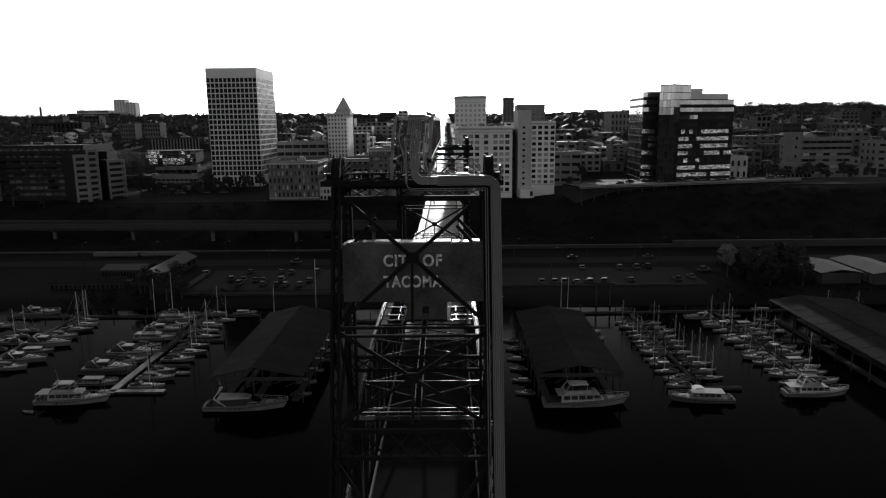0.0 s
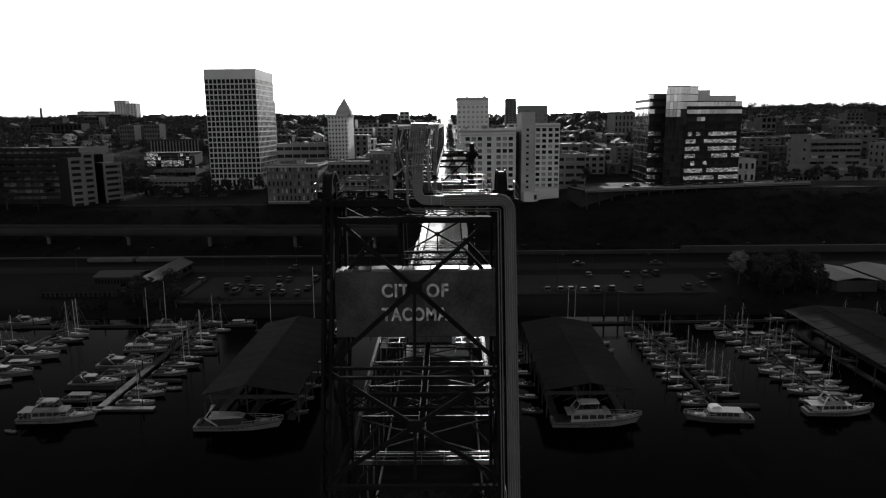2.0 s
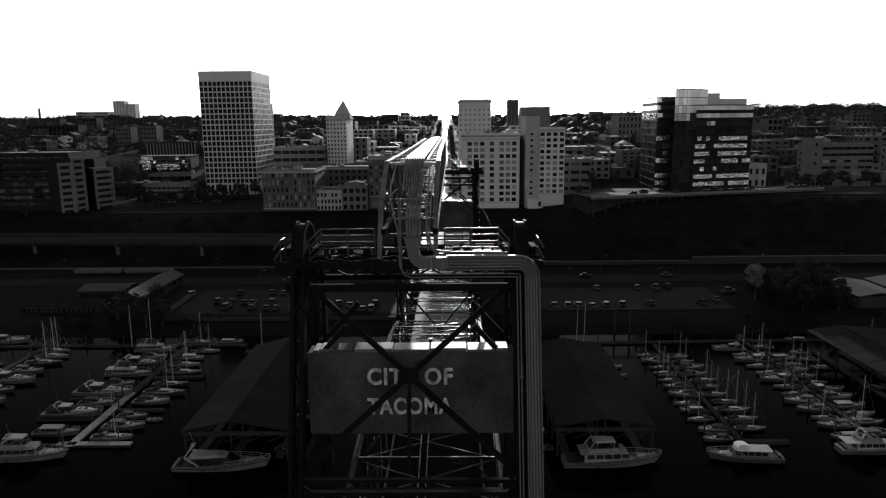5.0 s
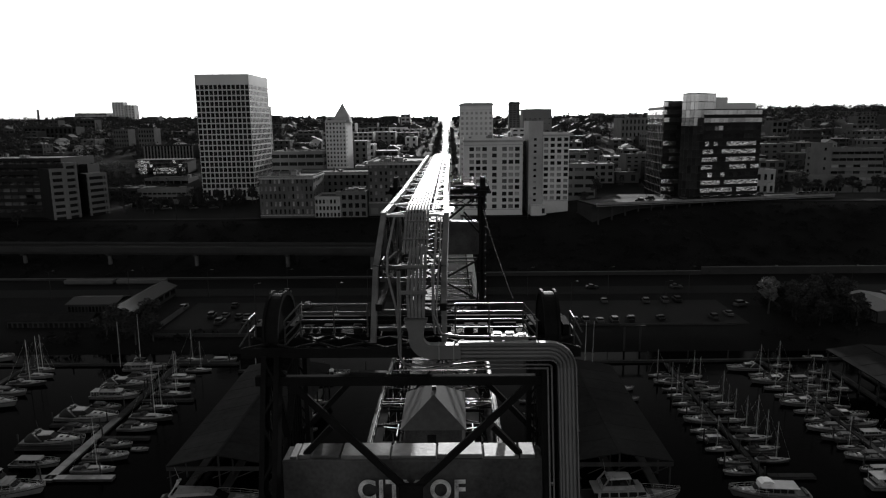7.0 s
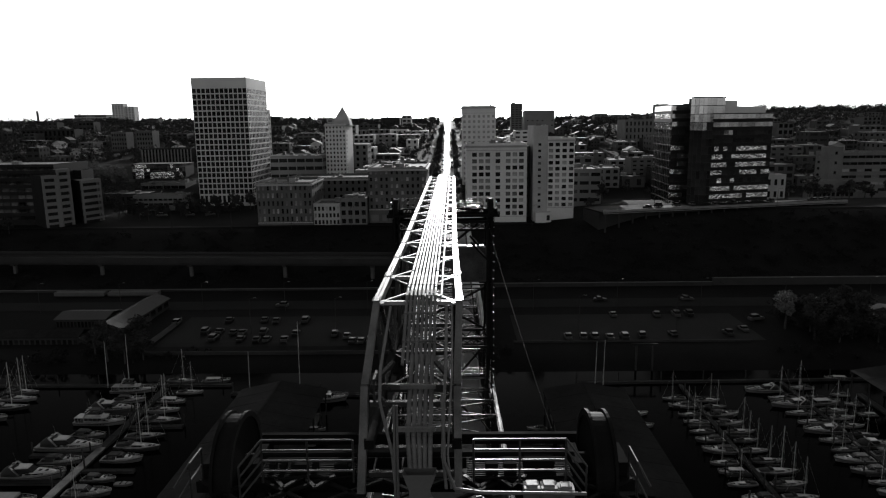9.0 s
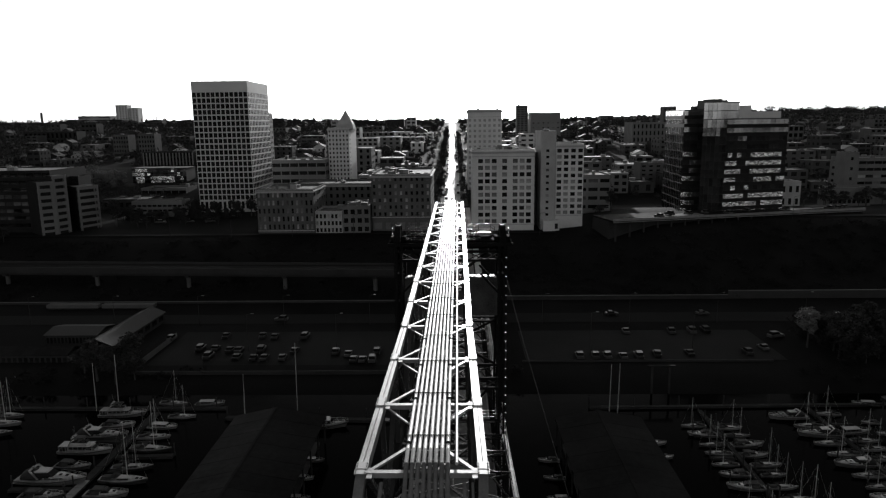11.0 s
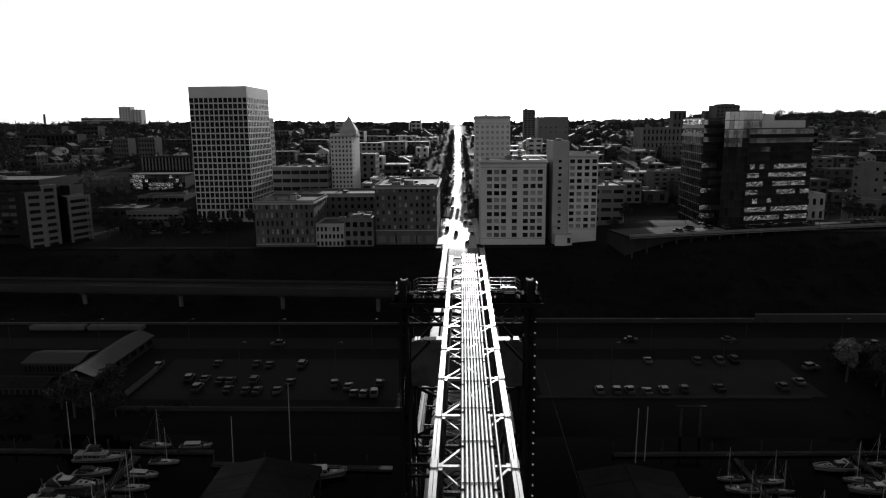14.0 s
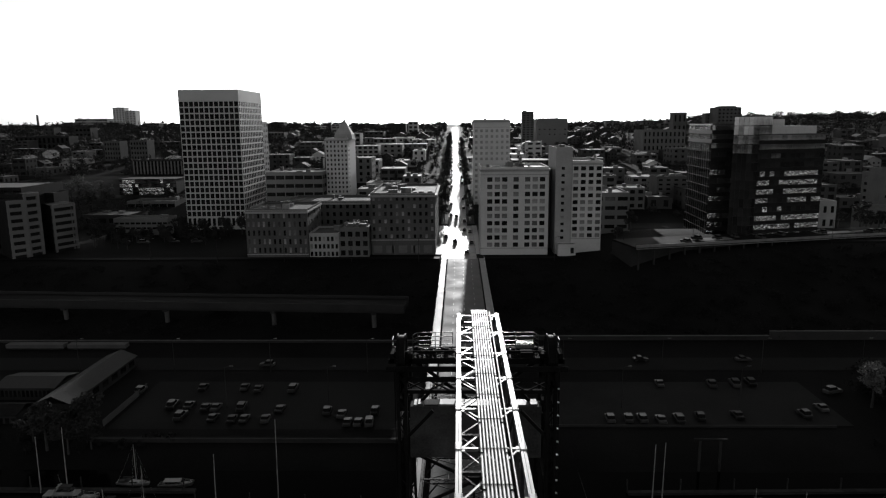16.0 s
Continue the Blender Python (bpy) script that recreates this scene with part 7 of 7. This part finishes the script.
        if canvas:
            bm = bmesh.new()
            house(bm, -L * 0.19, L * 0.02, B * 0.28, B * 0.24, z1 + 1.75, z1 + 1.95, 0.4, 0.3)
            for x in (-0.17, 0.0):
                for s in (-1, 1):
                    tube(bm, (L * x, s * B * 0.27, z1 + 0.7), (L * x, s * B * 0.25, z1 + 1.8), 0.03, 5)
            part("bimini", bm, HULL if L > 13 else CANVAS, t, "pale hard top" if L > 13 else "dark canvas top")
    bm = bmesh.new()
    bow_rail(bm, L, B, F)
    part("bow_rail", bm, MAST, t)
    bm = bmesh.new()
    box(bm, -L * 0.47, -L * 0.31, -B * 0.36, B * 0.36, F + 0.08, F + 0.14)
    box(bm, -L * 0.455, -L * 0.425, -B * 0.3, B * 0.3, F + 0.14, F + 0.5)
    part("cockpit_floor", bm, CANVAS, t)
    bm = bmesh.new()
    house(bm, L * 0.24, L * 0.36, B * 0.2, B * 0.1, F * 1.2, F * 1.2 + 0.3, 0.6, 0.1)
    box(bm, L * 0.41, L * 0.44, -0.15, 0.15, F * 1.3, F * 1.3 + 0.45)
    part("trunk_cabin", bm, DECKM, t)
    return t


def dome(bm, x0, x1, w, z0, z1, n=7, m=8):
    """A rounded canvas top, high in the middle and drawn in at both ends."""
    secs = []
    for i in range(n + 1):
        k = i / n
        q = math.sin(math.pi * (0.12 + 0.8 * k)) ** 0.6
        secs.append([(x0 + (x1 - x0) * k, w * (0.8 + 0.2 * q) * math.cos(math.pi * j / m), z0 + (z1 - z0) * q * math.sin(math.pi * j / m) ** 0.7) for j in range(m + 1)])
    loft(bm, secs)


def sedan_cruiser(L, label="white sedan cruiser with a long foredeck and dark canvas aft"):
    """A sleek cruiser: raised foredeck, raked dark windscreen, swept arch and a canvas dome over the cockpit."""
    B, F = L * 0.29, 0.35 + L * 0.05
    t = thing("cabin_cruiser", label, "boat", "moored boats")
    bm = bmesh.new()
    hull(bm, L, B, F, 0.88, 0.35)
    part("hull", bm, HULLS, t).data.materials.append(DECKN)
    bm = bmesh.new()
    rub_rail(bm, L, B, F, 0.14, 0.88)
    part("rub_rail", bm, CANVAS, t)
    bm = bmesh.new()
    loft(bm, [[(L * x, -w * B, F * (1 + 0.35 * max(0, x)) + 0.02), (L * x, -w * B * 0.8, F + h), (L * x, w * B * 0.8, F + h), (L * x, w * B, F * (1 + 0.35 * max(0, x)) + 0.02)] for x, w, h in ((-0.1, 0.36, 0.62), (0.05, 0.36, 0.66), (0.18, 0.31, 0.6), (0.29, 0.2, 0.5), (0.36, 0.08, 0.4))])
    deck_ = part("foredeck", bm, HULL, t, "white raised foredeck", True)
    bm = bmesh.new()
    for s in (-1, 1):
        loft(bm, [[(L * x, s * (w * B - 0.05), F + 0.28), (L * x, s * (w * B - 0.01), F + 0.28), (L * x, s * (w * B * 0.9 - 0.01), F + 0.46), (L * x, s * (w * B * 0.9 - 0.05), F + 0.46)] for x, w in ((-0.06, 0.36), (0.12, 0.335), (0.2, 0.3))])
    for x in (0.1, 0.2):
        box(bm, L * x, L * x + 0.45, -0.25, 0.25, F + 0.6, F + 0.7)
    part("hatch", bm, GLASSB, deck_)
    bm = bmesh.new()
    house(bm, -L * 0.2, L * 0.07, B * 0.37, B * 0.28, F + 0.5, F + 1.35, L * 0.1, 0.1, 0.82)
    part("windscreen", bm, GLASSB, t, "raked dark windscreen")
    bm = bmesh.new()
    house(bm, -L * 0.2, -L * 0.02, B * 0.31, B * 0.25, F + 1.35, F + 1.48, 0.3, -0.2, 0.9)
    part("hard_top", bm, HULL, t)
    bm = bmesh.new()
    for s in (-1, 1):
        beam(bm, (-L * 0.14, s * B * 0.4, F + 0.35), (-L * 0.27, s * B * 0.33, F + 1.75), 0.4, 0.1, up=(1, 0, 0))
    beam(bm, (-L * 0.27, -B * 0.34, F + 1.75), (-L * 0.27, B * 0.34, F + 1.75), 0.4, 0.1)
    tube(bm, (-L * 0.27, 0, F + 1.78), (-L * 0.27, 0, F + 2.05), 0.24, 10, 0.18)
    tube(bm, (-L * 0.27, B * 0.25, F + 1.78), (-L * 0.3, B * 0.25, F + 3.6), 0.02, 4)
    part("radar_arch", bm, HULL, t)
    bm = bmesh.new()
    dome(bm, -L * 0.42, -L * 0.12, B * 0.38, F + 0.1, F + 1.7)
    part("canvas_top", bm, CANVAS, t, "dark canvas enclosure", True)
    bm = bmesh.new()
    box(bm, -L * 0.54, -L * 0.48, -B * 0.36, B * 0.36, 0.22, 0.34)
    part("swim_step", bm, DECKM, t)
    bm = bmesh.new()
    bow_rail(bm, L, B, F, 0.6)
    part("bow_rail", bm, MAST, t)
    return t


def sport_boat(L, label="white sport cruiser with a low cabin moored at the dock"):
    B, F = L * 0.32, L * 0.085
    t = thing("sport_boat", label, "boat", "moored boats")
    bm = bmesh.new()
    hull(bm, L, B, F, 0.88)
    part("hull", bm, HULLS, t).data.materials.append(DECKN)
    bm = bmesh.new()
    rub_rail(bm, L, B, F, 0.14, 0.88)
    part("rub_rail", bm, CANVAS, t)
    bm = bmesh.new()
    house(bm, -L * 0.12, L * 0.28, B * 0.36, B * 0.2, F, F + L * 0.075, L * 0.14, 0.0)
    part("cabin", bm, HULL, t)
    bm = bmesh.new()
    house(bm, -L * 0.1, L * 0.09, B * 0.33, B * 0.27, F + L * 0.06, F + L * 0.13, L * 0.07, L * 0.02)
    part("windscreen", bm, GLASSB, t)
    bm = bmesh.new()
    house(bm, -L * 0.34, -L * 0.02, B * 0.36, B * 0.33, F + L * 0.11, F + L * 0.15, 0.3, 0.3)
    for s in (-1, 1):
        for x in (-0.3, -0.08):
            tube(bm, (L * x, s * B * 0.34, F), (L * x, s * B * 0.32, F + L * 0.12), 0.03, 5)
    part("canvas_top", bm, CANVAS, t, "dark canvas top on bows")
    bm = bmesh.new()
    box(bm, -L * 0.46, -L * 0.14, -B * 0.33, B * 0.33, F + 0.1, F + 0.16)
    box(bm, -L * 0.42, -L * 0.36, -B * 0.26, B * 0.26, F + 0.16, F + 0.5)
    part("cockpit", bm, CANVAS, t, "dark open cockpit with a bench")
    bm = bmesh.new()
    box(bm, L * 0.14, L * 0.2, -0.25, 0.25, F + L * 0.06, F + L * 0.075)
    part("hatch", bm, GLASSB, t)
    bm = bmesh.new()
    bow_rail(bm, L, B, F, 0.55)
    part("bow_rail", bm, MAST, t)
    return t


def sailboat(L, dark=False, label="sailing boat with a bare mast moored at the dock"):
    B, F = L * 0.3, L * 0.08
    t = thing("sailboat", label, "boat", "moored boats")
    bm = bmesh.new()
    hull(bm, L, B, F, 0.6, 0.35)
    part("hull", bm, HULLD if dark else HULLS, t).data.materials.append(DECKN)
    bm = bmesh.new()
    house(bm, -L * 0.12, L * 0.2, B * 0.3, B * 0.2, F, F + 0.5, 0.6, 0.1)
    cabin = part("cabin", bm, DECKM, t)
    bm = bmesh.new()
    box(bm, -L * 0.1, L * 0.12, -B * 0.29, B * 0.29, F + 0.2, F + 0.36)
    part("cabin_window", bm, GLASSB, cabin)
    bm = bmesh.new()
    H = L * 1.25
    tube(bm, (L * 0.08, 0, F), (L * 0.08, 0, F + H), 0.1, 7, 0.06)
    for k in (0.45, 0.72):
        beam(bm, (L * 0.08, -B * 0.26, F + H * k), (L * 0.08, B * 0.26, F + H * k), 0.05)
    mast = part("mast", bm, MAST, t)
    bm = bmesh.new()
    tube(bm, (L * 0.08, 0, F + 1.4), (-L * 0.33, 0, F + 1.3), 0.06, 6)
    tube(bm, (L * 0.06, 0, F + 1.58), (-L * 0.31, 0, F + 1.48), 0.15, 7, 0.1)
    part("boom", bm, CANVAS, mast, "boom with a furled sail cover")
    bm = bmesh.new()
    for q in ((L * 0.49, 0, F * 1.3), (-L * 0.49, 0, F)):
        tube(bm, q, (L * 0.08, 0, F + H * 0.97), 0.012, 4)
    for s in (-1, 1):
        tube(bm, (L * 0.06, s * B * 0.45, F), (L * 0.08, s * B * 0.26, F + H * 0.72), 0.012, 4)
    part("rigging", bm, MAST, mast)
    bm = bmesh.new()
    house(bm, -L * 0.22, -L * 0.1, B * 0.3, B * 0.28, F + 0.5, F + 1.1, 0.5, 0.1)
    part("spray_hood", bm, CANVAS, t)
    bm = bmesh.new()
    loft(bm, [[(x, -w, F + 0.12 + lift), (x, w, F + 0.12 + lift), (x, w * 0.5, F + 0.5 + lift), (x, -w * 0.5, F + 0.5 + lift)] for x, w, lift in ((-L * 0.44, B * 0.3, 0.0), (-L * 0.32, B * 0.38, 0.12), (-L * 0.23, B * 0.36, 0.2))])
    part("cockpit_cover", bm, CANVAS, t, "dark canvas cockpit cover")
    for x in (0.27, 0.36):
        bm = bmesh.new()
        box(bm, L * x - 0.28, L * x + 0.28, -0.28, 0.28, F * 1.12 + 0.06, F * 1.2 + 0.14)
        part("hatch", bm, GLASSB, t)
    return t


def skiff(L):
    t = thing("skiff", "small open white skiff afloat", "boat", "moored boats")
    bm = bmesh.new()
    hull(bm, L, L * 0.38, 0.55, 0.8, 0.3)
    part("hull", bm, HULLS, t).data.materials.append(DECKN)
    bm = bmesh.new()
    for k in (-0.2, 0.1):
        box(bm, L * k, L * k + 0.3, -L * 0.15, L * 0.15, 0.66, 0.74)
    part("thwart", bm, WOODP, t)
    bm = bmesh.new()
    box(bm, -L * 0.56, -L * 0.48, -0.15, 0.15, 0.1, 0.9)
    part("outboard", bm, PILE, t)
    return t


PROTO = {
    "y": (sedan_cruiser(11.0), 11.0),
    "f": (motor_yacht(12.0, style="trawler"), 12.0),
    "n": (motor_yacht(10.0, False, "white cabin cruiser moored at the dock"), 10.0),
    "s": (sport_boat(9.0), 9.0),
    "m": (sailboat(9.5), 9.5),
    "d": (sailboat(9.5, True, "dark-hulled sailing boat with a bare mast"), 9.5),
    "k": (skiff(4.5), 4.5),
}
placed = set()


def moor(kind, x, y, L, rz):
    ob, ref = PROTO[kind]
    k = L / ref
    m = pose(x, y, WL, 0, 0, rz) @ Matrix.Diagonal((k, k, k ** 0.9 * 0.95, 1))
    if kind not in placed:
        placed.add(kind)
        ob.matrix_basis = m
        return ob
    return copy_thing(ob, m)


br = random.Random(12)
# left marina: walkway, fingers and boats on both sides
dock(((-65.8, 72.3), (-65.8, 125.4)), 0.8, pale_share=0.42)
dock(((-68.5, 73.3), (-55.1, 73.3)), 0.7, pale_share=1.0)
dock(((-78.5, 84.0), (-66.8, 84.0)), 0.6)
dock(((-77.7, 93.5), (-66.8, 93.5)), 0.6)
dock(((-64.8, 105.1), (-53.9, 105.6)), 0.6)
dock(((-64.8, 87.8), (-55.5, 87.8)), 0.5)
dock(((-76.9, 111.5), (-66.8, 111.5)), 0.6)
dock(((-122.1, 127.5), (-51.1, 127.5)), 0.6)
dock(((-102.4, 82.9), (-102.4, 126.6)), 0.7)
for kind, x, y, L in (("n", -71.2, 78.0, 8.6), ("y", -72.6, 86.1, 11.6), ("s", -70.6, 91.2, 7.6), ("y", -71.8, 96.6, 12.0), ("s", -71.0, 101.6, 8.4), ("f", -71.8, 107.6, 10.6), ("y", -72.0, 113.8, 10.6), ("s", -71.2, 118.8, 8.6), ("f", -72.8, 124.4, 11.6)):
    moor(kind, x, y, L, br.uniform(-5, 5))
for kind, x, y, L in (("s", -59.9, 80.4, 9.4), ("k", -55.4, 83.6, 3.2), ("m", -59.9, 76.0, 7.6), ("s", -60.4, 85.0, 7.2), ("s", -59.7, 92.0, 9.0), ("d", -59.0, 96.6, 9.0), ("d", -59.6, 101.2, 8.2), ("d", -59.4, 108.3, 9.0), ("m", -61.2, 113.6, 8.6), ("n", -61.4, 118.2, 7.5), ("m", -59.3, 123.3, 7.6)):
    moor(kind, x, y, L, br.uniform(-5, 5))
for kind, x, y, L in (("s", -95.6, 87.3, 9.2), ("y", -95.6, 92.4, 10.2), ("n", -96.2, 98.0, 9.6), ("y", -96.6, 104.0, 11.2), ("s", -96.4, 109.6, 9.6), ("d", -95.8, 115.0, 9.4), ("m", -96.6, 119.8, 10.4), ("m", -98.0, 123.8, 9.4), ("y", -115.1, 131.4, 10.4)):
    moor(kind, x, y, L, br.uniform(-5, 5))
for i in range(7):
    moor(br.choice("ysmm"), -108.2 + br.uniform(-0.8, 0.8), 85.4 + i * 4.9, br.uniform(6.9, 8.9), 180 + br.uniform(-5, 5))
for i in range(6):
    moor(br.choice("ymn"), -118.9 + br.uniform(-1.2, 1.2), 89.4 + i * 5.9, br.uniform(7.3, 8.9), br.uniform(-5, 5))

# right marina: two docks with close rows
dock(((53.0, 72.3), (53.0, 125.8)), 0.45)
dock(((76.6, 73.1), (76.6, 127.0)), 0.5)
dock(((52.2, 73.3), (61.1, 73.3)), 0.6)
dock(((29.6, 127.4), (103.8, 129.1)), 0.5)
for row_x, y_a, step, count_, rz, kinds in ((48.4, 74.6, 3.96, 12, 180, "ssmnmssmmmsm"), (57.4, 78.8, 3.88, 11, 0, "dddmmmmssmm"), (71.7, 75.4, 3.88, 12, 180, "nsmssmmymmym"), (80.9, 76.9, 3.88, 11, 0, "sfmnsymmmmn")):
    for i in range(count_):
        L = br.uniform(6.0, 7.6) if row_x < 65 else br.uniform(6.3, 8.3)
        moor(kinds[i], row_x + (1.0 if rz else -1.0) + br.uniform(-0.5, 0.5), y_a + i * step + br.uniform(-0.5, 0.5), L, rz + br.uniform(-6, 6))
for i in range(20):
    x = (53.0, 76.6)[i % 2]
    y = 76.4 + (i // 2) * 4.7
    dock(((x - 5.3, y), (x - 1.0, y)) if i % 4 < 2 else ((x + 1.0, y), (x + 5.3, y)), 0.35, "finger_dock", "short finger dock between boats")
for kind, x, y, L in (("n", 90.4, 129.1, 6.5), ("s", 86.1, 119.8, 4.5), ("s", 86.1, 114.7, 4.5), ("n", 85.9, 109.5, 4.7), ("s", 92.1, 97.9, 4.9), ("y", 70.3, 122.5, 7.7), ("m", 79.6, 124.0, 6.5), ("m", 106.3, 123.8, 7.3), ("m", 113.5, 122.1, 7.3), ("n", 120.0, 120.5, 7.3)):
    moor(kind, x, y, L, br.uniform(-6, 6) + 180)
# boats seen along the sheds
for y in (71.5, 78, 84.5, 91, 97.5, 104):
    moor(br.choice("sn"), 17.5 + br.uniform(-0.4, 0.4), y, 4.7, 180)
    moor(br.choice("sn"), -26.9 + br.uniform(-0.4, 0.4), y, 5.0, 0)
moor("s", 38.5, 105.0, 5.7, 0)
moor("s", 38.9, 110.7, 5.7, 0)

# large yachts at the dock ends
def big(ob, x, y, rz):
    ob.matrix_basis = pose(x, y, WL, 0, 0, rz)


big(motor_yacht(14.2, True, "large old white trawler yacht with a flybridge", style="trawler"), -71.3, 69.0, 3)
moor("k", -77.3, 64.1, 3.4, 170)
big(motor_yacht(16.4, True, "large white motor yacht moored before the boat shed"), 28.6, 66.6, 2)
big(motor_yacht(15.8, True, "large white express yacht with dark wrapped glass and swept arch", style="express"), -36.2, 65.7, 2)
big(motor_yacht(12.2, False, "broad white cruiser with a pale canvas cover"), 51.0, 67.7, 176)
big(motor_yacht(12.6, True, "white motor yacht with a long cabin at the dock end", style="trawler"), 74.4, 70.3, 0)
wc = thing("boat_cover", "bright white canvas cover stretched over a cruiser", "cover")
bm = bmesh.new()
house(bm, 49.4, 51.6, 0.9, 0.85, WL + 2.55, WL + 2.95, 0.7, 0.5)
for v in bm.verts:
    v.co.y += 67.8
part("canvas", bm, WHITEB, wc)
# catamaran behind the left shed
big(motor_yacht(10.4, False, "white catamaran cruiser alone at the far float"), -27.6, 118.6, 4)
ft = dock(((-49.5, 122.5), (-14.0, 121.1)), 0.7)
for x, y, h in ((-33.4, 120.5, 17.8), (-45.5, 122.9, 10.1), (33.2, 124.6, 11.3), (35.2, 125.4, 11.3), (-80.2, 127.0, 11.3), (-75.3, 127.4, 13.0)):
    fm = thing("mooring_mast", "tall pale bare mast standing by the float", "mast", "bare masts", (x, y, WL))
    bm = bmesh.new()
    tube(bm, (0, 0, -1.0), (0.2, 0, h), 0.12, 7, 0.06)
    part("pole", bm, MAST, fm)
# boats on the far side of the walkway
for kind, x, y, L, rz in (("m", -64.0, 130.2, 8.4, -5), ("n", -55.6, 129.8, 7.8, 3)):
    moor(kind, x, y, L, rz)
# timber bulkhead and old frame on the shore
one = thing("gantry_frame", "dark timber gantry frame on the shore", "gantry", "", (47.5, 136, WL - 1))
for x in (-2, 2):
    one_box("post", PILE, x - 0.2, x + 0.2, -0.2, 0.2, -1, 7.5, one)
one_box("beam", WOODP, -3.2, 3.2, -0.25, 0.25, 7.5, 7.9, one)
